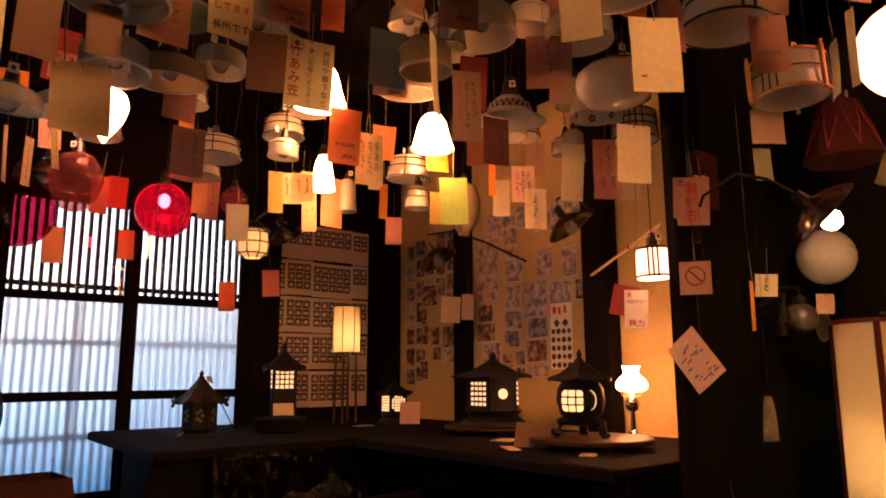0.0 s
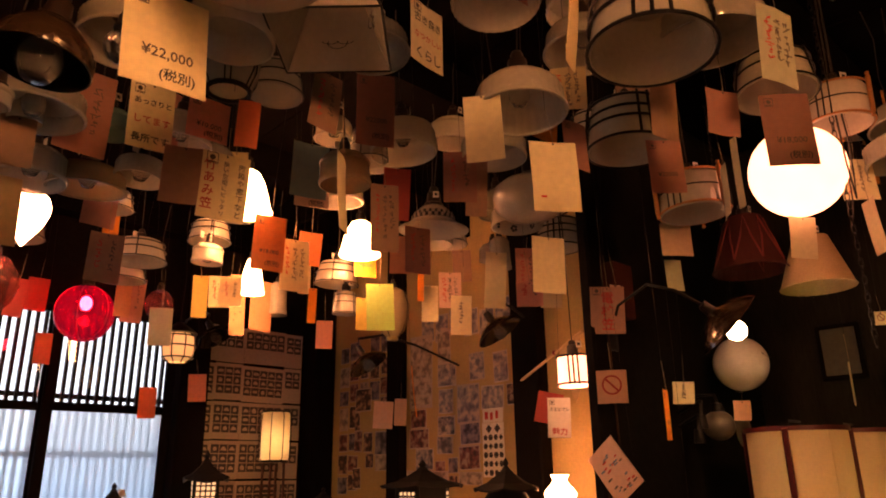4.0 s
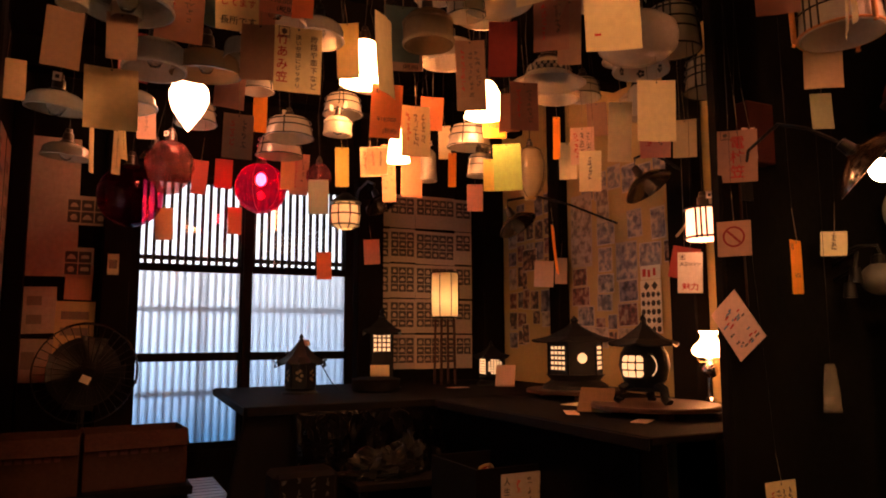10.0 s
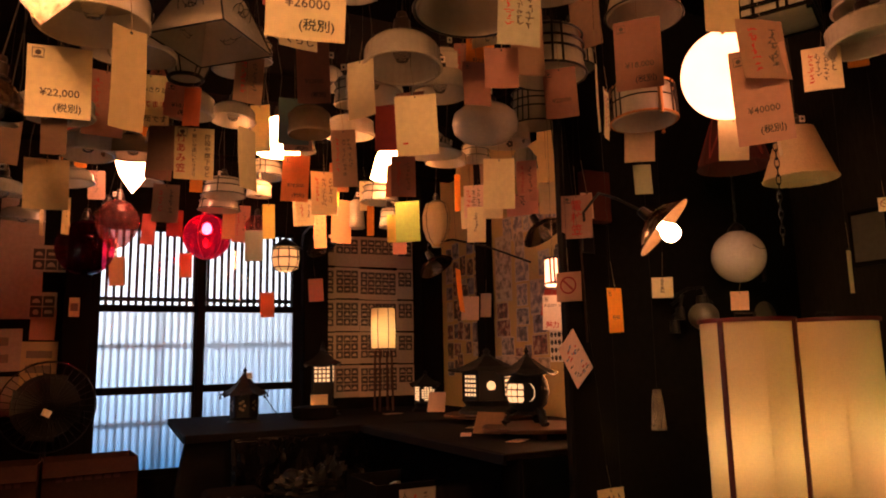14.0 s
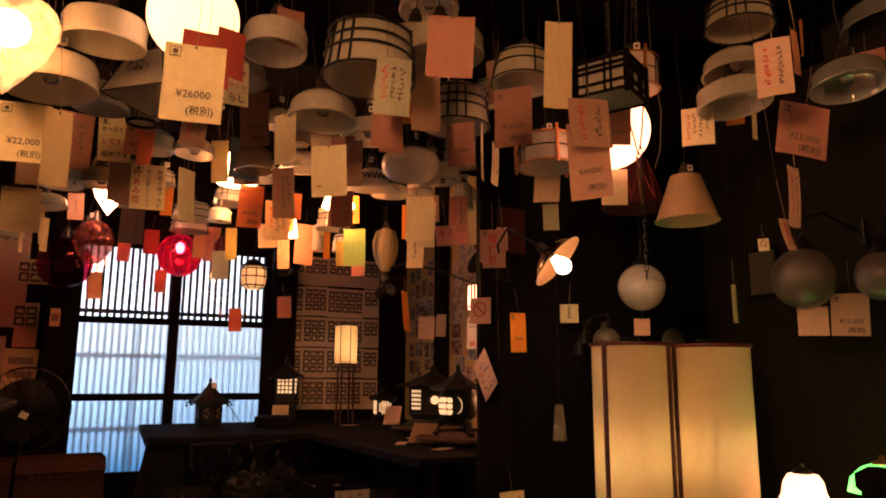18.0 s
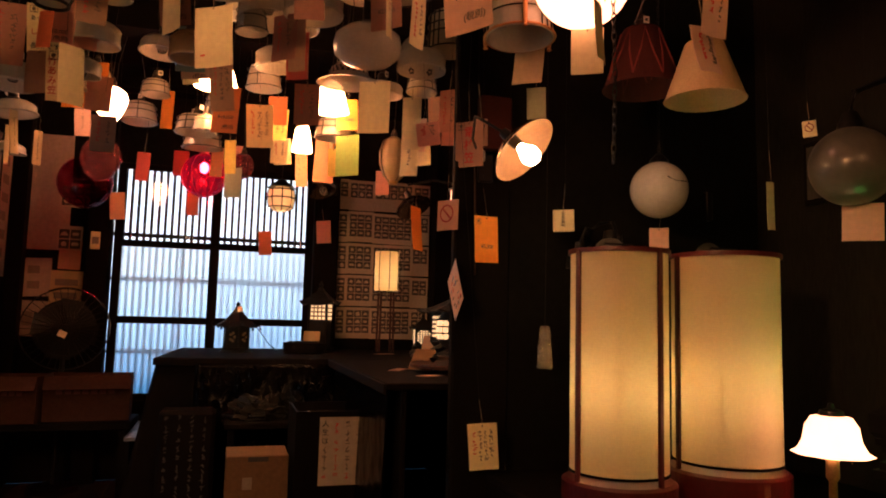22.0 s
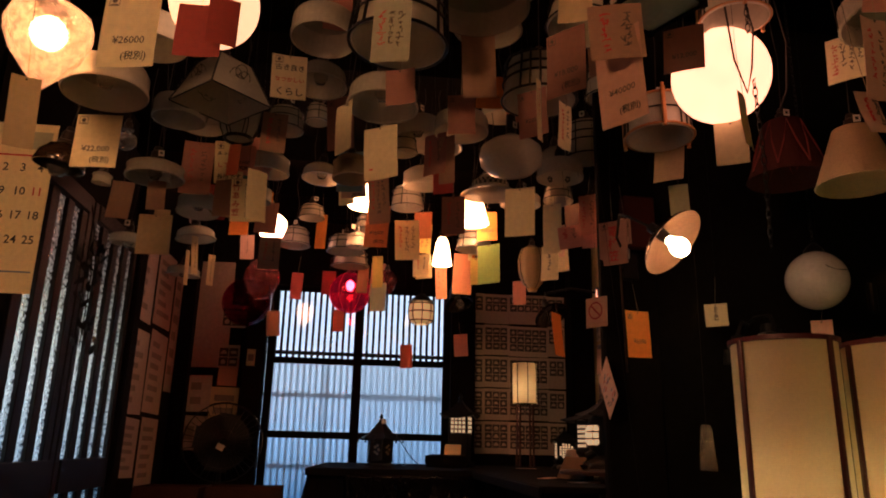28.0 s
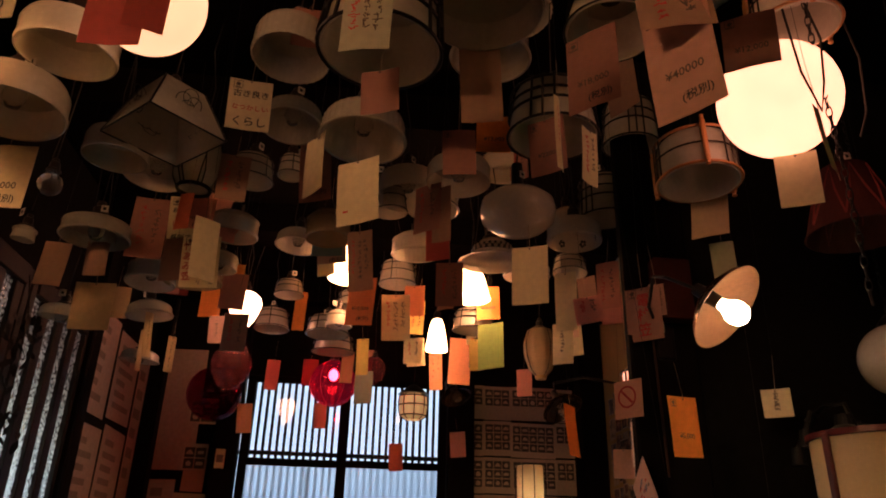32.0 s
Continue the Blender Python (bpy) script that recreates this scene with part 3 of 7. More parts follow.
def small_label(parent, z, side=0.02):
    """The little square stock label on the holder."""
    q = part("stock_label", Shape().box(-0.011, 0.011, -0.0006, 0.0006, -0.012, 0.012), WHITEP, parent, "small square stock label")
    q.matrix_local = pose(0.0, -0.03, z, 0, 0, R.uniform(-35, 20))
    part("mark", Shape().box(-0.005, 0.005, -0.0012, -0.0008, -0.005, 0.005), INK, q)


BELL = {"plain": OPAL, "fluted": OPAL, "dots": OPAL, "flower": OPAL, "amber": OPAL_AMBER, "teal": OPAL_TEAL, "rose": OPAL_ROSE, "clear": GLASS_GREY}
BELL_WORDS = {"plain": "white opal glass pendant shade, unlit", "fluted": "white pressed-glass pendant shade with a fluted rim, unlit", "dots": "white bell shade with a dark band of dots",
              "flower": "white opal shade with small painted flowers", "amber": "cream amber glass dome shade, unlit", "teal": "teal glass pendant shade, unlit",
              "rose": "rose-tinted glass shade near the red lamps", "clear": "smoky clear glass pendant shade, unlit"}


def bell_shade(x, y, z, w, h, kind="plain"):
    r = w / 2
    h = min(max(h * 0.7, w * 0.33), w * 0.72)
    z -= 0.06 * h
    t = thing("pendant_lamp", (x, y, z), BELL_WORDS[kind], "lamp shade", "glass shades hanging from the ceiling", R.uniform(0, 360))
    t.rotation_euler[0], t.rotation_euler[1] = radians(R.uniform(-5, 5)), radians(R.uniform(-5, 5))
    k = R.choice((0.0, 0.2, 0.5)) if kind in ("plain", "fluted", "amber", "flower", "clear", "teal") else 1.0
    if kind == "rose":
        prof = [(0.3, 0.5), (0.6, 0.44), (0.95, 0.2), (1.0, 0.02), (0.82, -0.22), (0.45, -0.44), (0.1, -0.5)]
        h = w * 1.15
    elif k == 0.0:
        prof = [(0.17, 0.5), (0.23, 0.43), (0.44, 0.38), (0.70, 0.28), (0.88, 0.12), (0.95, -0.02), (0.96, -0.3), (1.0, -0.4), (1.01, -0.46), (0.99, -0.5)]
    elif k == 0.2:
        prof = [(0.17, 0.5), (0.21, 0.45), (0.42, 0.43), (0.72, 0.36), (0.86, 0.26), (0.88, 0.20), (0.97, 0.12), (0.985, -0.3), (1.03, -0.40), (1.03, -0.46), (1.0, -0.5)]
    elif k == 0.5:
        prof = [(0.15, 0.5), (0.2, 0.4), (0.62, 0.34), (0.9, 0.22), (0.97, 0.05), (0.96, -0.3), (0.99, -0.42), (0.97, -0.5)]
    else:
        prof = [(0.16, 0.5), (0.2, 0.42), (0.36, 0.34), (0.5, 0.12), (0.6, -0.14), (0.76, -0.34), (0.96, -0.46), (1.0, -0.5)]
    prof = shell([(a * r, b * h) for a, b in prof], 0.0035)
    s = Shape().turned(prof, 96 if kind == "fluted" else 36, flute=0.012 if kind == "fluted" else 0.0, flutes=32 if kind == "fluted" else 0)
    sh = part("shade", s, BELL[kind], t, smooth=True)
    if k == 0.2 and kind != "clear":
        beads = [(0.945 * r + 0.0035 * math.cos(q), 0.13 * h + 0.006 * math.sin(q)) for q in [math.pi * 2 * c / 6 for c in range(7)]]
        part("beaded_rim", Shape().turned(beads, 120, flute=0.014, flutes=40), BELL[kind], sh, "ring of pressed glass beads", smooth=True)
    elif k == 0.0 and kind != "clear":
        part("rim_roll", Shape().ring(1.0 * r, 0.0035, -0.47 * h, 48), BELL[kind], sh, "rolled glass lip", smooth=True)
    if kind == "dots":
        part("band", Shape().turned([(0.615 * r, -0.16 * h), (0.50 * r + 0.003, 0.13 * h), (0.50 * r, 0.13 * h)], 32), INK, sh, "dark band")
        d = Shape()
        for i in range(22):
            for row in (0, 1):
                a, q = 2 * math.pi * (i + row * 0.5) / 22, -0.08 + row * 0.13
                rr = (0.577 - row * 0.05) * r + 0.0045
                d.turned([(0.0, 0.0), (0.0075, 0.0)], 8, Matrix.Rotation(a, 4, "Z") @ Matrix.Translation((rr, 0, q * h)) @ Matrix.Rotation(radians(90), 4, "Y"))
        tagged(part("dots", d, OPAL, sh), kind="stuff")
    if kind == "flower":
        d = Shape()
        for i in range(6):
            for p in range(5):
                a = 2 * math.pi * i / 6 + 0.12 * math.cos(p * 1.257)
                d.turned([(0.0, 0.0), (0.006, 0.0)], 6, Matrix.Rotation(a, 4, "Z") @ Matrix.Translation((0.7 * r + 0.006, 0, -0.25 * h + 0.01 * math.sin(p * 1.257))) @ Matrix.Rotation(radians(80), 4, "Y"))
        tagged(part("painted_flower", d, INK, sh), kind="stuff")
    holder(t, 0.5 * h, min(1.3, max(0.7, r / 0.09)))
    if R.random() < 0.5:
        small_label(t, 0.5 * h + 0.03)
    if R.random() < 0.6:
        part("bulb", Shape().turned([(0.0, -0.055), (0.016, -0.05), (0.026, -0.03), (0.026, -0.015), (0.014, 0.01), (0.012, 0.03)], 16, pose(0, 0, 0.18 * h)), GLASS_BULB, t, smooth=True)
    cord(t, 0.5 * h + 0.05)
    return t


def saucer_shade(x, y, z, w, h):
    t = thing("pendant_lamp", (x, y, z), "flat round white glass shade, closed below, unlit", "lamp shade", "glass shades hanging from the ceiling", 20)
    r = w / 2
    prof = [(0.25, 0.45), (0.3, 0.38), (0.72, 0.36), (0.95, 0.2), (1.0, 0.0), (0.95, -0.22), (0.7, -0.4), (0.3, -0.49), (0.0, -0.5)]
    part("shade", Shape().turned([(a * r, b * h) for a, b in prof], 40), OPAL, t, smooth=True)
    part("collar", Shape().turned([(0.0, 0.1), (0.018, 0.1), (0.02, 0.02), (0.045, 0.0), (0.05, -0.014), (0.0, -0.014)], 20, pose(0, 0, 0.47 * h)), BLACK_METAL, t, smooth=True)
    small_label(t, 0.47 * h + 0.05)
    cord(t, 0.47 * h + 0.1)


def drop_shade(x, y, z, w, h):
    t = thing("pendant_lamp", (x, y, z), "ribbed cream glass shade shaped like a drop, unlit", "lamp shade", "glass shades hanging from the ceiling", 0)
    r = w / 2
    prof = [(0.35, 0.5), (0.75, 0.42), (1.0, 0.15), (0.95, -0.12), (0.7, -0.36), (0.35, -0.48), (0.3, -0.5)]
    part("shade", Shape().turned(shell([(a * r, b * h) for a, b in prof]), 32, flute=0.03, flutes=8), OPAL_AMBER, t, smooth=True)
    for i in range(4):
        a = i * math.pi / 2 + 0.4
        part("rib", Shape().tube([(1.03 * p * r * math.cos(a), 1.03 * p * r * math.sin(a), q * h) for p, q in prof], 0.002, 4), BLACK_METAL, t)
    part("foot", Shape().turned([(0.0, -0.01), (0.32 * r, -0.01), (0.36 * r, 0.006), (0.0, 0.006)], 20, pose(0, 0, -0.5 * h)), BRASS, t)
    holder(t, 0.5 * h, 0.8)
    cord(t, 0.5 * h + 0.04)


def bottle_shade(x, y, z, w, h):
    t = thing("pendant_lamp", (x, y, z), "small narrow white glass cylinder shade, unlit", "lamp shade", "glass shades hanging from the ceiling", 0)
    r = w / 2
    part("shade", Shape().turned(shell([(a * r, b * h) for a, b in [(0.5, 0.5), (0.7, 0.44), (0.85, 0.36), (0.9, -0.2), (1.0, -0.5)]]), 24), OPAL, t, smooth=True)
    holder(t, 0.5 * h, 0.7)
    small_label(t, 0.5 * h + 0.03)
    cord(t, 0.5 * h + 0.035)


def framed(name, x, y, z, w, h, label, rim, bars, hoops, tube, group, slant=1.0, yaw=0.0, shade=None):
    """A cylinder of glass held in hoops and upright bars."""
    t = thing(name, (x, y, z), label, "lamp shade", group, yaw)
    r = w / 2
    t.rotation_euler[0] = radians(R.uniform(-4, 4))
    part("shade", Shape().turned(shell([(0.2 * r, 0.5 * h), (0.86 * r * slant, 0.46 * h), (0.92 * r * slant, 0.38 * h), (0.97 * r, -0.44 * h), (0.955 * r, -0.5 * h)]), 40), shade or OPAL, t, smooth=True)
    for q in hoops:
        part("hoop", Shape().ring(r * (1.0 - (1 - slant) * (q + 0.5)), tube, q * h, 36), rim, t)
    for i in bars:
        a = radians(i)
        c, s = math.cos(a), math.sin(a)
        part("upright", Shape().tube([(1.02 * r * slant * c, 1.02 * r * slant * s, 0.42 * h), (1.02 * r * c, 1.02 * r * s, -0.5 * h)], tube, 5), rim, t)
    holder(t, 0.5 * h, 1.0)
    small_label(t, 0.5 * h + 0.035)
    cord(t, 0.5 * h + 0.05)
    return t


def frame_drum(x, y, z, w, h):
    h = h * 0.8
    framed("framed_pendant_lamp", x, y, z, w, h, "white glass drum shade in a black iron frame, unlit", BLACK_METAL, (0, 15, 30, 120, 135, 150, 240, 255, 270), (0.36, 0.12, -0.1, -0.49), max(0.003, w * 0.016), "framed drum shades", 0.9, R.uniform(0, 360))


def band_shade(x, y, z, w, h):
    h = h * 0.72
    framed("framed_pendant_lamp", x, y, z, w, h, "shallow white glass shade with thin dark hoops, unlit", BLACK_METAL, (30, 150, 270), (0.3, 0.0, -0.46), max(0.0018, w * 0.012), "framed drum shades", 0.86, R.uniform(0, 360))


def wood_drum(x, y, z, w, h):
    h = h * 0.8
    t = framed("wooden_drum_lamp", x, y, z, w, h, "drum-shaped shade with turned wooden posts and hoops, unlit", WOOD_LIGHT, (), (0.42, -0.46), w * 0.018, "framed drum shades", 0.97, 0)
    r = w / 2
    part("mid_hoop", Shape().ring(1.0 * r, w * 0.011, 0.0, 36), WOOD_DARK, t, "dark middle hoop")
    for a in (284, 295, 306, 45, 56, 67, 165, 176, 187):
        c, s = math.cos(radians(a)), math.sin(radians(a))
        part("bar", Shape().tube([(1.0 * r * c, 1.0 * r * s, 0.42 * h), (1.02 * r * c, 1.02 * r * s, -0.46 * h)], w * 0.012, 5), WOOD_DARK, t)
    for a in (255, 15, 135):
        c, s = math.cos(radians(a)), math.sin(radians(a))
        prof = [(0.0, 0.6), (0.006, 0.58), (0.004, 0.52), (0.007, 0.46), (0.007, -0.46), (0.004, -0.52), (0.007, -0.57), (0.0, -0.61)]
        part("turned_post", Shape().turned([(p * w / 0.2, q * h) for p, q in prof], 10, pose(1.07 * r * c, 1.07 * r * s, 0)), WOOD_LIGHT, t, smooth=True)


def square_shade(x, y, z, w, h):
    """A four-sided white glass shade with dark seams and drawn line flowers."""
    t = thing("square_pendant_lamp", (x, y, z), "four-sided white glass shade with dark seams and drawn flowers, unlit", "lamp shade", yaw=46)
    a, b, hh = w * 0.42, w * 0.22, h * 0.30
    for i in range(4):
        m = Matrix.Rotation(i * math.pi / 2, 4, "Z")
        s = Shape().add([(-a, -a, -hh), (a, -a, -hh), (b, -b, hh), (-b, -b, hh), (-a, -a + 0.004, -hh), (a, -a + 0.004, -hh), (b, -b + 0.004, hh), (-b, -b + 0.004, hh)],
                        [(0, 1, 2, 3), (7, 6, 5, 4), (0, 4, 5, 1), (3, 2, 6, 7)], m)
        p = part("glass_side", s, OPAL, t)
        part("seam", Shape().tube([m @ Vector((a, -a, -hh)), m @ Vector((b, -b, hh))], 0.0028, 5), BLACK_METAL, t)
        part("seam", Shape().tube([m @ Vector((-a, -a, -hh)), m @ Vector((a, -a, -hh))], 0.0025, 5), BLACK_METAL, t)
        d, tilt = Shape(), math.atan2(a - b, 2 * hh)
        f = m @ Matrix.Translation((0, -(a + b) / 2 - 0.002, 0)) @ Matrix.Rotation(tilt, 4, "X")
        for q in range(4):
            d.turned([(0.02, 0.0), (0.0222, 0.0)], 14, f @ Matrix.Rotation(q * math.pi / 2, 4, "Y") @ Matrix.Translation((0.016, -0.002, 0)) @ Matrix.Rotation(radians(90), 4, "X"))
        part("drawn_flower", d, BLACK_METAL, p)
    part("roof", Shape().box(-b, b, -b, b, hh - 0.004, hh), OPAL, t)
    holder(t, hh, 1.0)
    cord(t, hh + 0.05)


def square_lantern(x, y, z, w, h):
    """A black four-sided ceiling lantern with lattice over white glass."""
    t = thing("square_lantern", (x, y, z), "black four-sided lattice lantern with white glass, unlit", "lamp", yaw=28)
    a, hh = w * 0.33, h * 0.34
    for i in range(4):
        m = Matrix.Rotation(i * math.pi / 2, 4, "Z")
        part("glass_side", Shape().box(-a, a, -a, -a + 0.004, -hh, hh, m), OPAL, t)
        for q in (-1, -0.45, 0.3, 0.62, 1):
            part("lattice_bar", Shape().box(-a, a, -a - 0.008, -a - 0.001, q * hh - 0.0035, q * hh + 0.0035, m), WOOD_BLACK, t)
        for q in (-0.55, 0.15, 0.4):
            part("lattice_bar", Shape().box(q * a - 0.003, q * a + 0.003, -a - 0.006, -a - 0.001, -hh, hh, m), WOOD_BLACK, t)
        part("corner_post", Shape().box(a - 0.006, a + 0.008, -a - 0.008, -a + 0.006, -hh - 0.01, hh + 0.01, m), WOOD_BLACK, t)
    part("roof", Shape().add([(-a * 1.05, -a * 1.05, hh), (a * 1.05, -a * 1.05, hh), (a * 1.05, a * 1.05, hh), (-a * 1.05, a * 1.05, hh), (0, 0, hh + 0.05)], [(0, 1, 4), (1, 2, 4), (2, 3, 4), (3, 0, 4), (3, 2, 1, 0)]), WOOD_BLACK, t)
    part("bottom_glass", Shape().box(-a, a, -a, a, -hh, -hh + 0.004), OPAL, t)
    cord(t, hh + 0.05)


def basket_shade(x, y, z, w, h):
    t = thing("basket_pendant_lamp", (x, y, z), "barrel-shaped shade of white glass in dark woven ribs, unlit", "lamp shade")
    r = w / 2
    prof = [(0.45, 0.46), (0.8, 0.38), (1.0, 0.05), (0.9, -0.3), (0.66, -0.5)]
    part("shade", Shape().turned(shell([(a * r, b * h) for a, b in prof]), 32), OPAL, t, smooth=True)
    for i in range(6):
        for o in (-0.13, 0.13):
            a = i * math.pi / 3
            part("rib", Shape().tube([(1.03 * p * r * math.cos(a + o * math.sin(3 * q)), 1.03 * p * r * math.sin(a + o * math.sin(3 * q)), q * h) for p, q in prof], 0.002, 4), WOOD_DARK, t)
    part("hoop", Shape().ring(0.67 * r, 0.006, -0.5 * h), WOOD_DARK, t)
    part("hoop", Shape().ring(0.46 * r, 0.004, 0.46 * h), WOOD_DARK, t)
    holder(t, 0.46 * h, 0.9)
    cord(t, 0.46 * h + 0.045)


def cloth_shade(x, y, z, w, h, kind="cream"):
    red = kind == "red"
    t = thing("cloth_pendant_lamp", (x, y, z), "dull red cloth cone shade with pale zigzags" if red else "cream cloth cone shade with a scalloped edge", "lamp shade", "cloth cone shades", 0)
    r, hh = w / 2, h * 0.44
    s, k = Shape(), 48
    prof = [(0.48, 1), (0.61, 0.5), (0.74, 0), (0.87, -0.5), (1.0, -1)]
    s.turned(shell([(a * r, b * hh) for a, b in prof], 0.002), k)
    s.v = [(vx, vy, vz - (0.004 if vz < -0.9 * hh else 0) * abs(math.sin(12 * math.atan2(vy, vx)))) for vx, vy, vz in s.v]
    sh = part("shade", s, REDCLOTH if red else LINEN, t)
    if red:
        for i in range(8):
            a0, a1, a2 = (2 * math.pi * (i + q) / 8 for q in (0, 0.5, 1))
            P = lambda a, q: ((0.74 - 0.26 * q) * r * 1.012 * math.cos(a), (0.74 - 0.26 * q) * r * 1.012 * math.sin(a), q * hh)
            part("zigzag", Shape().tube([P(a0, -0.8), P((a0 + a1) / 2, 0.05), P(a1, 0.9), P((a1 + a2) / 2, 0.05), P(a2, -0.8)], 0.004, 4), RED_TRIM, sh)
    part("edging", Shape().ring(1.005 * r, 0.0022, -hh, 40), LINEN if not red else REDCLOTH, t)
    holder(t, hh, 1.1)
    small_label(t, hh + 0.03)
    cord(t, hh + 0.055)


def clear_bulb(x, y, z, w, h):
    t = thing("glass_bulb", (x, y, z), "round clear glass bulb on a flex, unlit", "bulb")
    r = w / 2
    part("bulb", Shape().turned([(r * math.sin(a), -r * math.cos(a)) for a in [math.pi * i / 12 for i in range(12)]] + [(0.013, r + 0.01)], 24), GLASS_BULB, t, smooth=True)
    holder(t, r + 0.01, 0.7)
    cord(t, r + 0.045)


def white_globe(x, y, z, w, h):
    t = thing("globe_lamp", (x, y, z), "white opal glass globe on a chain, unlit", "lamp")
    r = w / 2
    part("globe", Shape().turned([(r * math.sin(math.pi * i / 20), -r * math.cos(math.pi * i / 20)) for i in range(20)] + [(0.03, r)], 40), OPAL_WHITE, t, smooth=True)
    part("collar", Shape().turned([(0.0, 0.035), (0.012, 0.03), (0.034, 0.006), (0.036, -0.012), (0.0, -0.012)], 20, pose(0, 0, r)), BLACK_METAL, t, smooth=True)
    chain(t, 0, 0, r + 0.035, 2.76 - z - r)
    part("wire", Shape().tube([(-0.03, -r * 0.93, 0.3 * r), (0.0, -r * 0.98, 0.16 * r), (0.05, -r * 0.93, 0.18 * r)], 0.0018, 4), CORD, t)


def chain(parent, x, y, z, length):
    n = int(length / 0.021)
    for i in range(n):
        m = pose(x, y, z + 0.021 * i + 0.012, 90, 0, 90 * (i % 2))
        part("chain_link", Shape().add([], []).turned([(0.0072 + 0.0018 * math.cos(q), 0.0018 * math.sin(q)) for q in [math.pi * 2 * s / 5 for s in range(6)]], 10, m @ Matrix.Diagonal((0.8, 1.7, 1, 1))), BLACK_METAL, parent)


def dark_globe(x, y, z, w, h):
    t = thing("wall_globe_lamp", (x, y, z), "dusty dark glass globe lamp on a curved wall bracket, unlit", "lamp", "dark globe wall lamps")
    r = w / 2
    part("globe", Shape().turned([(r * math.sin(math.pi * i / 20), -r * math.cos(math.pi * i / 20)) for i in range(20)] + [(0.03, r)], 36), GLASS_DARK, t, smooth=True)
    part("collar", Shape().turned([(0.0, 0.05), (0.02, 0.045), (0.036, 0.006), (0.04, -0.012), (0.0, -0.012)], 20, pose(0, 0, r)), BLACK_METAL, t, smooth=True)
    wall_x, wall_y = 2.2 - x, 1.655 - y
    far = (wall_x, 0) if y < 1.2 else (0, wall_y)
    part("bracket", Shape().tube([(0, 0, r + 0.04), (far[0] * 0.05, far[1] * 0.05, r + 0.11), (far[0] * 0.35, far[1] * 0.35, r + 0.16), (far[0] * 0.8, far[1] * 0.8, r + 0.12), (far[0], far[1], r + 0.1)], 0.008, 8), BLACK_METAL, t, smooth=True)
    part("wall_plate", Shape().box(far[0] - 0.03, far[0] + 0.0, far[1] - 0.03, far[1], r + 0.04, r + 0.16, bevel=0.006), BLACK_METAL, t)


def reflector(x, y, z, w, h):
    """A dark enamel dish on a swan-neck bracket."""
    t = thing("reflector_lamp", (x, y, z), "dark brown enamel dish lamp on a swan-neck arm, unlit", "lamp", "dish lamps on the walls")
    r = w / 2
    m = pose(0, 0, 0, -28, -18, 0)
    part("dish", Shape().turned(shell([(0.2 * r, 0.5 * r), (0.3 * r, 0.42 * r), (0.7 * r, 0.22 * r), (0.98 * r, -0.05 * r), (1.0 * r, -0.1 * r)]), 36, m), ENAMEL, t, smooth=True)
    part("bulb", Shape().turned([(0.0, -0.05), (0.02, -0.044), (0.03, -0.02), (0.026, 0.0), (0.013, 0.03)], 16, m), GLASS_BULB, t, smooth=True)
    part("holder", Shape().turned([(0.0, 0.06), (0.018, 0.056), (0.024, 0.0), (0.0, 0.0)], 16, m @ pose(0, 0, 0.45 * r)), BLACK_METAL, t, smooth=True)
    wx = 1.775 - x
    wy = 0 if y < 4.0 else 4.6 - y
    wx = wx if not wy else 0
    top = m @ Vector((0, 0, 0.45 * r + 0.05))
    part("arm", Shape().tube([top, top + Vector((0, 0, 0.05)), top + Vector((wx * 0.25, wy * 0.25, 0.09)), top + Vector((wx * 0.6, wy * 0.6, 0.06)), (wx, wy, 0.05)], 0.007, 8), BLACK_METAL, t, smooth=True)


def dark_dish(x, y, z, w, h):
    """A wide dark enamel shade with a clear bulb below it."""
    t = thing("pendant_lamp", (x, y, z), "wide dark enamel pendant shade with a clear bulb, unlit", "lamp shade")
    t.rotation_euler[1] = radians(8)
    r = w / 2
    part("shade", Shape().turned(shell([(0.18 * r, 0.5 * h), (0.26 * r, 0.42 * h), (0.6 * r, 0.3 * h), (0.9 * r, 0.02 * h), (1.0 * r, -0.3 * h), (0.98 * r, -0.34 * h)]), 40), ENAMEL, t, smooth=True)
    part("bulb", Shape().turned([(0.0, -0.05), (0.02, -0.046), (0.033, -0.025), (0.033, -0.005), (0.018, 0.03), (0.013, 0.05)], 20, pose(0, 0, -0.15 * h)), GLASS_BULB, t, smooth=True)
    holder(t, 0.5 * h, 1.0)
    cord(t, 0.5 * h + 0.05)


def lit_globe(x, y, z, w, h, glass=None):
    t = thing("globe_lamp", (x, y, z), "large lit white glass globe hanging on a chain", "lamp", "lit pendant lamps")
    r = w / 2
    part("globe", Shape().turned([(r * math.sin(math.pi * i / 20), -r * math.cos(math.pi * i / 20)) for i in range(20)] + [(0.04, r)], 40), glass or LIT_OPAL, t, "glowing white glass globe", smooth=True)
    part("collar", Shape().turned([(0.0, 0.06), (0.02, 0.055), (0.05, 0.006), (0.055, -0.02), (0.0, -0.02)], 20, pose(0, 0, r)), BLACK_METAL, t, smooth=True)
    chain(t, 0, 0, r + 0.06, 2.76 - z - r - 0.06)


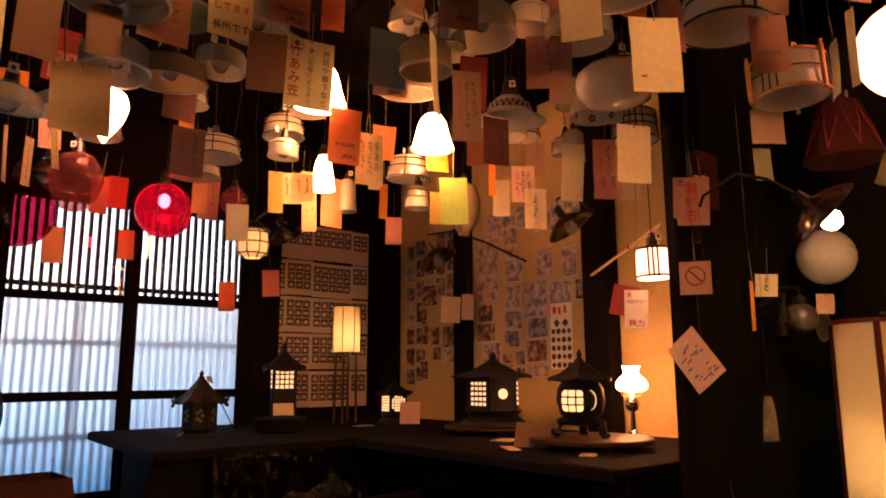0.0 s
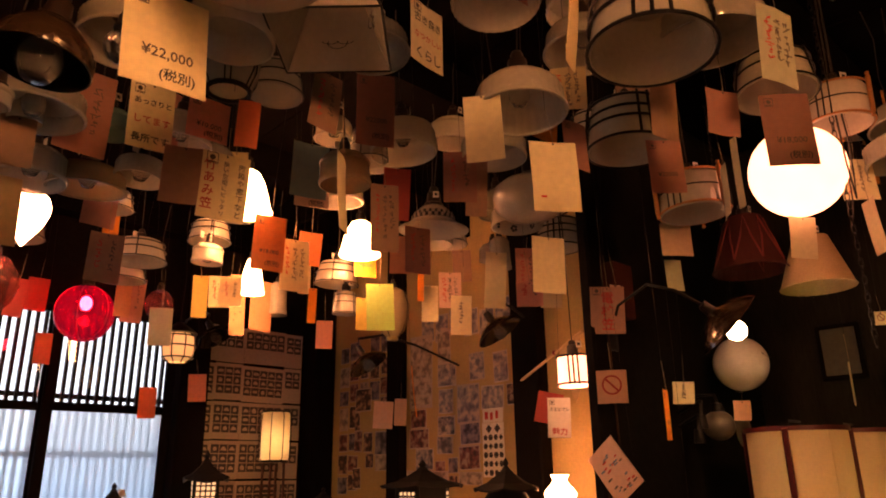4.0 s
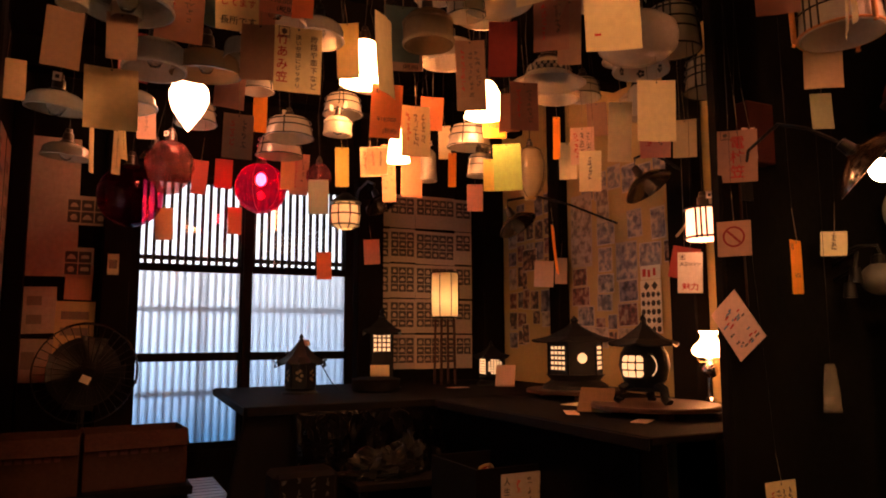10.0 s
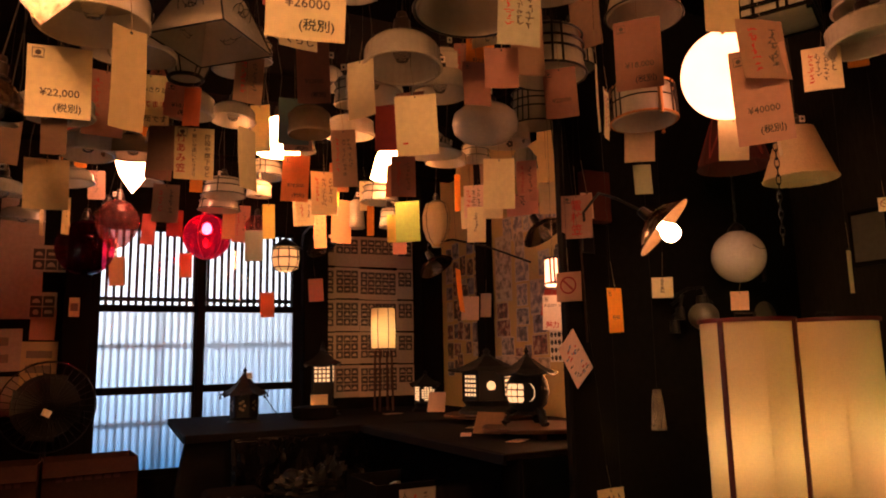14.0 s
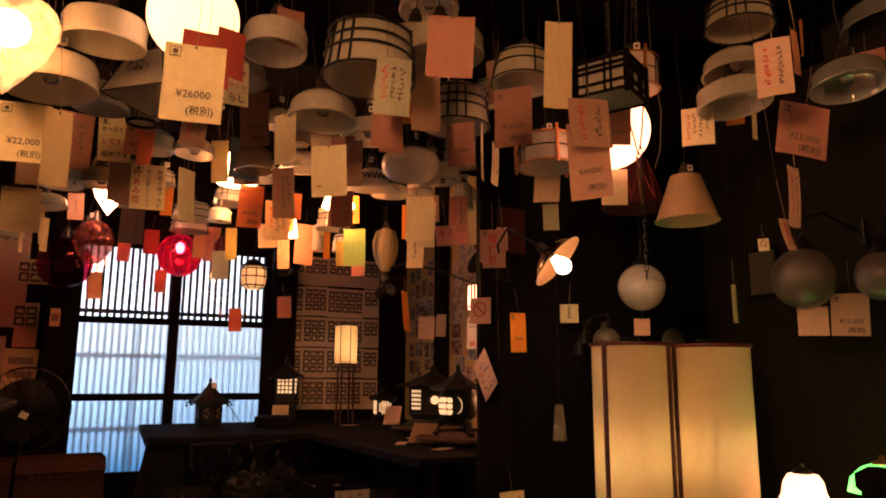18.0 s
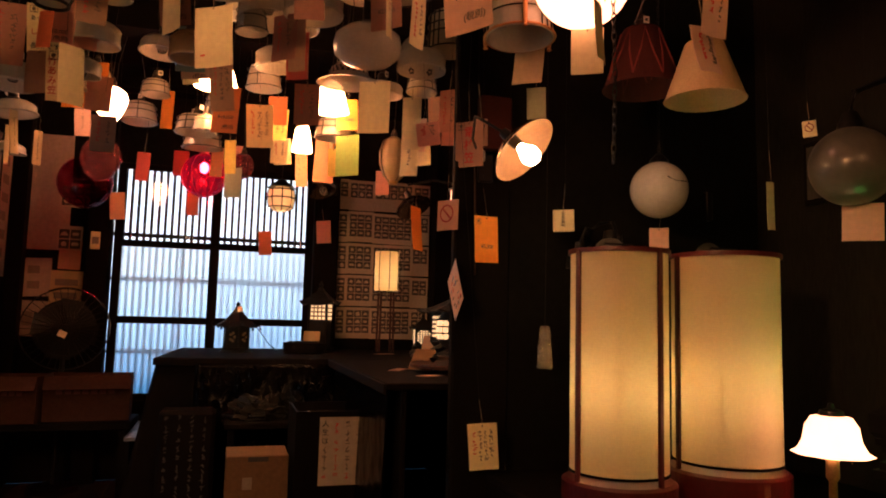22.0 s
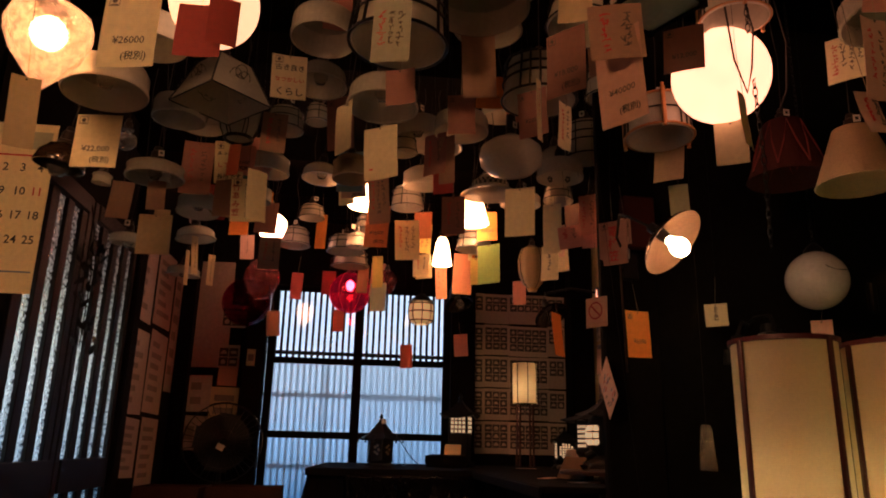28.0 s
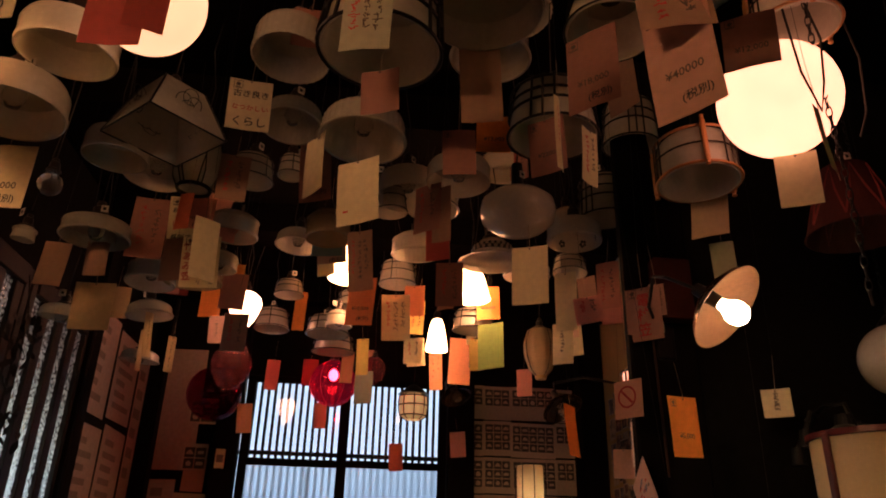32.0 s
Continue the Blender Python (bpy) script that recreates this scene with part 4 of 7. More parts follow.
def lit_drop(x, y, z, w, h, crackle):
    t = thing("drop_lamp", (x, y, z), "lit crackled glass drop lamp hanging from the beams" if crackle else "lit white glass drop lamp hanging from the beams", "lamp", "lit pendant lamps")
    r = w / 2
    prof = [(0.0, -0.56), (0.08, -0.52), (0.4, -0.34), (0.78, -0.1), (0.97, 0.12), (1.0, 0.24), (0.9, 0.38), (0.6, 0.48), (0.3, 0.5)]
    prof = [(a * r, b * h) for a, b in prof]
    s = Shape().turned(shell(prof) if crackle else prof, 36, flute=0.02, flutes=9)
    part("shade", s, LIT_CRACKLE if crackle else LIT_HANG, t, "glowing glass drop", smooth=True)
    if crackle:
        part("bulb", Shape().turned([(0.42 * r * math.sin(math.pi * i / 10), -0.42 * r * math.cos(math.pi * i / 10)) for i in range(11)], 20, pose(0, 0, 0.16 * h)), LIT_COIL, t, "bright bulb behind the glass", smooth=True)
    holder(t, 0.5 * h, 1.2)
    cord(t, 0.5 * h + 0.06)


def lit_bell(x, y, z, w, h):
    t = thing("bell_lamp", (x, y, z), "lit white glass bell lamp glowing warm", "lamp", "lit pendant lamps")
    r = w / 2
    prof = [(0.2, 0.5), (0.45, 0.42), (0.66, 0.2), (0.8, -0.1), (0.94, -0.4), (1.0, -0.5)]
    part("shade", Shape().turned(shell([(a * r, b * h) for a, b in prof]), 40, flute=0.025, flutes=12), LIT_STRONG, t, "glowing bell of glass", smooth=True)
    part("bulb", Shape().turned([(0.32 * r * math.sin(math.pi * i / 10), -0.32 * r * math.cos(math.pi * i / 10)) for i in range(11)], 16, pose(0, 0, -0.2 * h)), LIT_BULB, t, smooth=True)
    holder(t, 0.5 * h, 1.0)
    cord(t, 0.5 * h + 0.05)


def red_globe(x, y, z, w, h, lit):
    t = thing("red_globe_lamp", (x, y, z), "lit ruby glass globe in a wire cage" if lit else "dark ruby glass globe, unlit", "lamp", "ruby glass globes")
    r = w / 2
    part("globe", Shape().turned(shell([(r * math.sin(math.pi * i / 20), -r * math.cos(math.pi * i / 20)) for i in range(20)] + [(0.03, r)]), 40), LIT_REDGLASS if lit else GLASS_RED, t, smooth=True)
    if lit:
        for i in range(6):
            a = i * math.pi / 3
            part("cage_wire", Shape().tube([(1.01 * r * math.sin(q) * math.cos(a), 1.01 * r * math.sin(q) * math.sin(a), -1.01 * r * math.cos(q)) for q in [math.pi * s / 14 for s in range(15)]], 0.0014, 4), WOOD_RED, t)
        part("bulb", Shape().turned([(0.2 * r * math.sin(math.pi * i / 10), -0.26 * r * math.cos(math.pi * i / 10)) for i in range(11)], 16, pose(0, 0, 0.36 * r)), LIT_RUBY, t, "bulb shining through the red glass", smooth=True)
    holder(t, r, 1.3)
    cord(t, r + 0.06)


def lattice_lantern(x, y, z, w, h):
    t = thing("lattice_lantern", (x, y, z), "small lit paper lantern with black bands and a hanging tag", "lamp", "lit pendant lamps")
    r = w / 2
    part("shade", Shape().turned([(0.55 * r, 0.42 * h), (0.9 * r, 0.3 * h), (0.96 * r, 0), (0.86 * r, -0.34 * h), (0.5 * r, -0.46 * h)], 28), LIT_PAPER, t, "glowing paper", smooth=True)
    for q, s in ((0.3, 0.92), (0.0, 0.98), (-0.34, 0.88)):
        part("hoop", Shape().ring(s * r, 0.0042, q * h), BLACK_METAL, t)
    for i in range(8):
        a = i * math.pi / 4
        part("upright", Shape().tube([(s * r * math.cos(a), s * r * math.sin(a), q * h) for s, q in ((0.58, 0.43), (0.93, 0.3), (0.99, 0), (0.89, -0.34), (0.52, -0.47))], 0.004, 4), BLACK_METAL, t)
    part("cap", Shape().turned([(0.0, 0.05), (0.02, 0.045), (0.7 * r, 0.012), (1.05 * r, -0.012), (0.0, -0.012)], 28, pose(0, 0, 0.45 * h)), BLACK_METAL, t, smooth=True)
    cord(t, 0.45 * h + 0.05)




def stamp(t, x, y, z, r):
    """The shop's small square stamp: a thin frame round a dark emblem."""
    s = Shape().turned([(0.0, 0.0), (0.55 * r, 0.0)], 10, pose(x, y, z + 0.1 * r, 90))
    s.box(x - 0.75 * r, x + 0.75 * r, y - 0.0002, y + 0.0002, z - 0.85 * r, z - 0.65 * r)
    for u in (-1, 1):
        s.box(x + u * r - 0.06 * r, x + u * r + 0.06 * r, y - 0.0002, y + 0.0002, z - r, z + r)
        s.box(x - r, x + r, y - 0.0002, y + 0.0002, z + u * r - 0.06 * r, z + u * r + 0.06 * r)
    part("stamp", s, INK_GREY, t)


def price_tag(x, y, z, w, h, yaw, roll, mat, kind="", a="", b=""):
    """A paper card hung by a thread, with its writing."""
    what = {"yen": "with a printed price", "lines": "with brush-written lines", "columns": "with brush-written columns", "bars": "with small handwriting", "seal": "with a round stamp", "tick": "with a faint mark"}.get(kind, "with its plain back turned")
    t = thing("price_tag", (x, y, z), f"{TINT[mat.name]} paper price card {what}, on thread", "price tag", "price cards hanging from the lamps")
    t.rotation_euler = (radians(R.uniform(-4, 4)), radians(roll + R.uniform(-3, 3)), radians(yaw + R.uniform(-6, 6)))
    n, curl, th = 5, R.uniform(-0.012, 0.014), 0.0005
    vs, fs = [], []
    for j in range(n + 1):
        for i in range(3):
            u, v = i / 2 - 0.5, j / n
            d = curl * v * v + 0.004 * math.cos(3.1 * u) * (1 if curl > 0 else -1)
            vs += [(u * w, d - th, -v * h), (u * w, d + th, -v * h)]
    q = lambda i, j, s: 2 * (j * 3 + i) + s
    for j in range(n):
        for i in range(2):
            fs += [(q(i, j, 0), q(i, j + 1, 0), q(i + 1, j + 1, 0), q(i + 1, j, 0)), (q(i, j, 1), q(i + 1, j, 1), q(i + 1, j + 1, 1), q(i, j + 1, 1))]
        fs += [(q(0, j, 0), q(0, j, 1), q(0, j + 1, 1), q(0, j + 1, 0)), (q(2, j, 0), q(2, j + 1, 0), q(2, j + 1, 1), q(2, j, 1))]
    part("card", Shape().add(vs, fs), mat, t, smooth=True)
    top = 2.79 - z
    kx, kz = R.uniform(-0.01, 0.01), min(top, R.uniform(0.05, 0.14))
    part("thread", Shape().tube([(0, -0.002, -0.008), (0.001, -0.004, 0.004), (kx, 0.0, kz)], 0.0007, 4), TWINE, t)
    if top > kz:
        part("cord", Shape().tube([(kx, 0.0, kz), (R.uniform(-0.03, 0.03), 0.0, top)], 0.0006, 4), BLACK_METAL, t)
    part("hole", Shape().turned([(0.0, 0.0), (0.0026, 0.0)], 8, pose(0, -0.0035, -0.008, 90)), INK, t)
    front = -0.006 - max(0.0, -curl)
    at = lambda v: curl * v * v - (0.0014 if curl > 0 else 0.0053)
    if kind == "yen":
        if a:
            write(a, min(w * 0.185, 0.025), 0.02 * w, at(0.66), -0.66 * h, INK_GREY, t)
        if b:
            write(b, min(w * 0.175, 0.022), 0.14 * w, at(0.87), -0.87 * h, INK, t)
        stamp(t, -0.33 * w, at(0.12), -0.12 * h, 0.088 * w)
    elif kind == "lines":
        rows = a.split("/")
        for i, s in enumerate(rows):
            v = 0.3 + 0.62 * i / max(1, len(rows) - 1) * 0.9
            write(s, min(0.85 * w / len(s), h * 0.2), 0.02 * w, at(v), -v * h, INK_RED if i % 2 else INK, t)
        stamp(t, -0.3 * w, at(0.12), -0.12 * h, 0.100 * w)
    elif kind == "columns":
        cols = a.split("/")
        for i, s in enumerate(cols):
            size = min(0.84 * h / len(s), 0.8 * w / len(cols))
            for j, ch in enumerate(s):
                v = 0.12 + (j + 0.5) * size / h
                write(ch, size * 0.95, w * (0.5 - (i + 0.5) / len(cols)), at(v), -v * h, INK_RED if i == len(cols) - 1 else INK_GREY, t)
        stamp(t, -0.3 * w, at(0.1), -0.1 * h, 0.112 * w)
    elif kind == "bars":
        k = int(a)
        for c in range(k):
            s = Shape()
            cx, v = w * (0.38 - 0.76 * (c + 0.5) / k), 0.16
            end = R.uniform(0.6, 0.88)
            while v < end:
                L, ww = R.uniform(0.05, 0.085), R.uniform(0.2, 0.36) * w / max(k, 3)
                for i in range(R.randint(3, 4)):
                    px, pv, sl = R.uniform(-0.6, 0.6) * ww, v + R.uniform(0, 0.8) * L, radians(R.choice((0, 0, 90, 60, -35)) + R.uniform(-12, 12))
                    s.box(-ww * R.uniform(0.3, 0.8), ww * 0.5, -0.0002, 0.0002, -0.0011, 0.0011, Matrix.Translation((cx + px, at(pv), -pv * h)) @ Matrix.Rotation(sl, 4, "Y"))
                v += L + 0.02
            tagged(part("writing", s, INK_RED if c == k - 1 and k > 1 else INK_GREY, t), kind="stuff")
    elif kind == "seal":
        part("seal", Shape().turned([(0.27 * w, 0.0), (0.33 * w, 0.0)], 24, pose(0, at(0.45) - 0.001, -0.45 * h, 90)), WOOD_RED, t)
        part("seal", Shape().box(-0.26 * w, 0.26 * w, -0.0002, 0.0002, -0.035 * w, 0.035 * w, pose(0, at(0.45) - 0.001, -0.45 * h, 0, 45)), WOOD_RED, t)
    elif kind == "tick":
        part("mark", Shape().box(-0.34 * w, -0.22 * w, at(0.8) - 0.0003, at(0.8), -0.82 * h, -0.79 * h), INK_RED, t)
    return t


# ---- the dish lamp with its lit bulb ----
def lit_dish():
    t = thing("dish_lamp", (0.946, 1.200, 1.664), "wide copper dish lamp with a bare lit bulb", "lamp")
    aim = Vector((0.50, -0.55, -0.67)).to_track_quat("-Z", "Y").to_matrix().to_4x4()
    r = 0.118
    part("dish", Shape().turned(shell([(0.02, 0.062), (0.03, 0.056), (0.07, 0.040), (0.108, 0.012), (r, 0.0)], 0.002), 44, aim), ENAMEL_IN, t, smooth=True)
    part("outer_enamel", Shape().turned([(0.021, 0.064), (0.031, 0.058), (0.071, 0.042), (0.109, 0.014), (r + 0.001, 0.001)], 44, aim), ENAMEL, t, smooth=True)
    part("bulb", Shape().turned([(0.0, -0.058), (0.014, -0.055), (0.026, -0.044), (0.031, -0.028), (0.028, -0.012), (0.017, 0.006), (0.014, 0.022)], 24, aim), LIT_BULB, t, "bare glowing bulb", smooth=True)
    part("holder", Shape().turned([(0.0, 0.105), (0.016, 0.1), (0.02, 0.06), (0.017, 0.02), (0.0, 0.02)], 18, aim), BLACK_METAL, t, smooth=True)
    top = aim @ Vector((0, 0, 0.1))
    part("arm", Shape().tube([top, top + Vector((-0.05, 0.06, 0.05)), top + Vector((-0.04, 0.16, 0.09)), top + Vector((0.0, 0.3, 0.05)), (0.03, 0.447, 0.03)], 0.005, 8), IRON, t, smooth=True)
    part("wall_plate", Shape().box(0.0, 0.06, 0.433, 0.447, -0.02, 0.09, bevel=0.005), BLACK_METAL, t)


lit_dish()


# ---- tall red-framed paper lanterns on the side shelf ----
def tall_lantern(x, y, posts, r, low):
    t = thing("paper_floor_lantern", (x, y, 0.60), "tall lit paper cylinder lantern in a red lacquered frame", "lantern", "tall paper lanterns")
    part("paper", Shape().turned(shell([(r, low + 0.008), (r, 0.2), (r, 0.4), (r, 0.6), (r, 0.752)], 0.002), 64), LIT_ANDON, t, "softly glowing washi paper cylinder", smooth=True)
    part("base", Shape().turned([(0.0, 0.0), (r + 0.024, 0.0), (r + 0.024, low - 0.026), (r + 0.012, low - 0.018), (0.0, low - 0.016)], 56), LACQUER, t)
    part("top_hoop", Shape().turned([(r - 0.006, 0.75), (r + 0.008, 0.75), (r + 0.008, 0.764), (r - 0.006, 0.764), (r - 0.006, 0.75)], 56), LACQUER, t)
    part("lower_hoop", Shape().turned([(r - 0.004, low), (r + 0.003, low), (r + 0.003, low + 0.008), (r - 0.004, low + 0.008), (r - 0.004, low)], 56), WOOD_BLACK, t)
    for a in posts:
        m = Matrix.Rotation(radians(a), 4, "Z")
        part("upright", Shape().box(r + 0.001, r + 0.013, -0.009, 0.009, 0.0, 0.758, m, 0.003), LACQUER, t)
    part("seam", Shape().box(r - 0.0005, r + 0.0012, -0.004, 0.004, low + 0.01, 0.75, Matrix.Rotation(radians(posts[0] + 50), 4, "Z")), LIT_ANDON, t)
    part("bulb", Shape().turned([(0.036 * math.sin(math.pi * i / 10), -0.05 * math.cos(math.pi * i / 10)) for i in range(11)], 16, pose(0, 0, 0.34)), LIT_WHITE, t, smooth=True)
    part("bulb_holder", Shape().turned([(0.0, 0.30), (0.022, 0.295), (0.022, 0.03), (0.0, 0.03)], 16), BLACK_METAL, t)
    part("handle", Shape().tube([(-0.05, 0, 0.765), (-0.05, 0, 0.785), (0.05, 0, 0.785), (0.05, 0, 0.765)], 0.004, 6), BLACK_METAL, t)


tall_lantern(1.259, 1.172, (-170, -71, 12, 104), 0.149, 0.088)
tall_lantern(1.615, 1.128, (178, 60, -10), 0.164, 0.116)
shelf = thing("side_shelf", (0, 0, 0), "low dark shelf covered with black cloth", "shelf")
part("shelf_top", Shape().box(1.0, 2.19, 0.45, 1.65, 0.57, 0.60, bevel=0.004), CLOTH, shelf)
part("front_panel", Shape().box(1.0, 2.19, 0.47, 0.49, 0.0, 0.57), WOOD_BLACK, shelf)
part("side_panel", Shape().box(1.0, 1.02, 0.49, 1.65, 0.0, 0.57), WOOD_BLACK, shelf)


def table_lamp(x, y, z, green):
    t = thing("table_lamp", (x, y, z), "lit table lamp with a green glass shade" if green else "lit table lamp with a white ribbed glass shade", "lamp", "lit table lamps")
    s = 1.0
    prof = [(0.025, 0.30), (0.05, 0.295), (0.065, 0.27), (0.072, 0.23), (0.085, 0.205), (0.102, 0.195)]
    if green:
        prof = [(0.02, 0.31), (0.06, 0.295), (0.09, 0.265), (0.10, 0.225)]
    part("shade", Shape().turned(shell(prof), 40, flute=0.03, flutes=8), LIT_GREEN if green else LIT_DROP, t, "glowing glass shade", smooth=True)
    part("cap", Shape().turned([(0.0, 0.335), (0.008, 0.33), (0.01, 0.318), (0.03, 0.312), (0.034, 0.298), (0.0, 0.298)], 20), BRASS if green else BLACK_METAL, t, smooth=True)
    part("stem", Shape().turned([(0.0, 0.3), (0.012, 0.28), (0.012, 0.19), (0.017, 0.18), (0.017, 0.13), (0.01, 0.12), (0.012, 0.05), (0.03, 0.03), (0.06, 0.012), (0.065, 0.0), (0.0, 0.0)], 24), BRASS, t, smooth=True)
    part("pull_chain", Shape().tube([(0.045, -0.02, 0.22), (0.046, -0.021, 0.17)], 0.0014, 4), BRASS, t)
    return t


table_lamp(1.70, 0.80, 0.60, False)
table_lamp(1.80, 0.57, 0.60, True).scale = (1.1, 1.1, 1.14)
# shrunken lamp stands in for a glass ornament lit green; its glow is added
table_lamp(2.02, 0.60, 0.60, True).scale = (0.5, 0.5, 0.85)
carved = thing("carved_post", (1.45, 0.365, 0.0), "dark carved wooden post with a six-sided head", "post", yaw=20)
part("shaft", Shape().box(-0.03, 0.03, -0.03, 0.03, 0, 0.83, bevel=0.006), WOOD_BLACK, carved)
for w, z0, z1 in ((0.062, 0.83, 0.846), (0.048, 0.846, 0.862), (0.032, 0.862, 0.882), (0.042, 0.882, 0.896), (0.054, 0.896, 0.91)):
    part("step", Shape().turned([(0.0, z0), (w, z0), (w, z1), (0.0, z1)], 4, Matrix.Rotation(radians(45), 4, "Z")), WOOD_BLACK, carved)
part("head", Shape().turned([(0.0, 0.91), (0.05, 0.91), (0.062, 0.922), (0.062, 0.96), (0.028, 0.978), (0.0, 0.98)], 6), WOOD_BLACK, carved)


# ---- iron lanterns and lamps on the counter ----
def roof(r, z, drop=0.05, lift=0.015, sides=6):
    """A flared temple roof with upturned eaves."""
    s, n = Shape(), sides * 6
    rings = [(0.08, 0.0), (0.3, -0.32), (0.62, -0.72), (1.0, -1.0), (1.0, -1.08), (0.6, -0.86), (0.1, -0.6)]
    vs, fs, k = [], [], len(rings)
    for i in range(n):
        a = 2 * math.pi * i / n
        c = abs(math.cos(a * sides / 2))
        q = math.cos(math.pi / sides) / math.cos(((a + math.pi / sides) % (2 * math.pi / sides)) - math.pi / sides)
        for rr, zz in rings:
            vs.append((r * rr * q * math.cos(a), r * rr * q * math.sin(a), z + drop * zz + lift * rr ** 3 * (q - 0.9) * 4))
    for i in range(n):
        j = (i + 1) % n
        fs += [(i * k + p, j * k + p, j * k + p + 1, i * k + p + 1) for p in range(k - 1)]
    return s.add(vs, fs)


def iron_lantern(x, y, name, label, w, h, yaw, sides, style):
    t = thing(name, (x, y, 0.90), label, "lantern", "cast-iron lanterns on the counter", yaw)
    r = w / 2
    body0, body1 = {"flower": (0.1 * h, 0.52 * h), "tower": (0.06 * h, 0.70 * h)}.get(style, (0.2 * h, 0.66 * h))
    mid, tall = {"tower": (0.565 * h, 0.115 * h)}.get(style, ((body0 + body1) / 2, (body1 - body0) * 0.38))
    if style == "moon":
        prof = [(0.5, 0.2), (0.68, 0.26), (0.8, 0.42), (0.74, 0.56), (0.55, 0.66)]
        part("body", Shape().turned([(a * r, b * h) for a, b in prof], 36), IRON, t, smooth=True)
        pane, bars = Shape(), Shape()
        for i in range(3):
            for j in range(3):
                a, q = radians(-126 + i * 19), 0.335 + j * 0.085
                rr = 0.805 * r if j == 1 else 0.775 * r
                u0, u1, v0, v1 = -0.0128, 0.0128, -0.0118, 0.0118
                c0, c1, c2, c3 = (0.009 if k else 0.002 for k in (i == 0 and j == 0, i == 2 and j == 0, i == 2 and j == 2, i == 0 and j == 2))
                m = Matrix.Rotation(a, 4, "Z") @ Matrix.Translation((rr, 0, q * h)) @ Matrix.Rotation(radians(90), 4, "Z") @ Matrix.Rotation(radians((0, 0, 0)[j] + (14, 0, -14)[j]), 4, "X")
                ring = [(u0 + c0, v0), (u1 - c1, v0), (u1, v0 + c1), (u1, v1 - c2), (u1 - c2, v1), (u0 + c3, v1), (u0, v1 - c3), (u0, v0 + c0)]
                pane.add([(u, s, v) for s in (-0.002, 0.002) for u, v in ring], [tuple(range(8)), tuple(range(15, 7, -1))] + [(k, (k + 1) % 8, 8 + (k + 1) % 8, 8 + k) for k in range(8)], m)
        tagged(part("lit_window", pane, LIT_PANE, t, "glowing lattice of small panes"), "glowing lattice of small panes", kind="stuff")
        moon = Shape()
        pts = [radians(d) for d in range(-70, 71, 14)]
        vs = [(0.042 * math.cos(p), 0, 0.042 * math.sin(p)) for p in pts] + [(0.012 + 0.034 * math.cos(p), 0, 0.040 * math.sin(p)) for p in reversed(pts)]
        k = len(pts)
        fs = [(i, i + 1, 2 * k - 2 - i, 2 * k - 1 - i) for i in range(k - 1)]
        moon.add([(u * 0.8, v - 0.005, q) for u, v, q in vs], fs, Matrix.Rotation(radians(-72), 4, "Z") @ Matrix.Translation((0.80 * r, 0, 0.43 * h)) @ Matrix.Rotation(radians(90), 4, "Z"))
        part("lit_moon", moon, LIT_PANE, t, "glowing crescent opening")
    else:
        n = sides
        rb = {"flower": 0.60, "tower": 0.55, "grid": 0.64}.get(style, 0.62) * r
        s = Shape()
        vs = [(rb * math.cos(2 * math.pi * (i + 0.5) / n), rb * math.sin(2 * math.pi * (i + 0.5) / n), z) for z in (body0, body1) for i in range(n)]
        s.add(vs, [(i, (i + 1) % n, n + (i + 1) % n, n + i) for i in range(n)] + [tuple(range(n))[::-1], tuple(range(n, 2 * n))])
        part("body", s, IRON, t)
        ap, half = rb * math.cos(math.pi / n), rb * math.sin(math.pi / n)
        for i in range(n):
            m = Matrix.Rotation(2 * math.pi * i / n, 4, "Z") @ Matrix.Translation((ap + 0.003, 0, mid)) @ Matrix.Rotation(radians(90), 4, "Z")
            ww, hh = half * (0.72, 0.84)[n == 4], tall
            p = Shape()
            if style == "flower":
                for c in range(5):
                    p.turned([(0.0, 0.0), (ww * 0.32, 0.0)], 10, m @ Matrix.Translation((ww * 0.45 * math.cos(c * 1.257), -0.001, hh * 0.5 * math.sin(c * 1.257))) @ Matrix.Rotation(radians(90), 4, "X"))
            elif style == "house" and i % 2 == 1:
                p.turned([(0.0, 0.0), (ww * 0.5, 0.0)], 16, m @ Matrix.Rotation(radians(90), 4, "X"))
            else:
                nx, nz = {"tower": (4, 4), "house": (4, 5)}.get(style, (5, 6))
                for a in range(nx):
                    for b in range(nz):
                        cx, cz, dx, dz = -ww + ww * 2 * (a + 0.5) / nx, -hh + hh * 2 * (b + 0.5) / nz, ww / nx * (0.58 if style == "house" else 0.68), hh / nz * (0.58 if style == "house" else 0.7)
                        if style == "grid" and i == 0 and (cx / ww) ** 2 + (cz / hh) ** 2 > 1.0:
                            continue
                        p.box(cx - dx, cx + dx, -0.0015, 0.0015, cz - dz, cz + dz, m)
            tagged(part("lit_window", p, LIT_PANE if style != "flower" else OPAL_AMBER, t), "glowing latticed window" if style != "flower" else "pale panes with cut flowers", kind="stuff")
            part("corner_rib", Shape().box(-0.004, 0.004, -0.004, 0.004, body0 - 0.004, body1 + 0.004, Matrix.Rotation(2 * math.pi * (i + 0.5) / n, 4, "Z") @ Matrix.Translation((rb, 0, 0))), IRON, t)
    part("roof", roof(r * {"moon": 1.16}.get(style, 1.0), 0.9 * h, {"flower": 0.38, "tower": 0.2}.get(style, 0.24) * h, 0.02, sides), IRON, t)
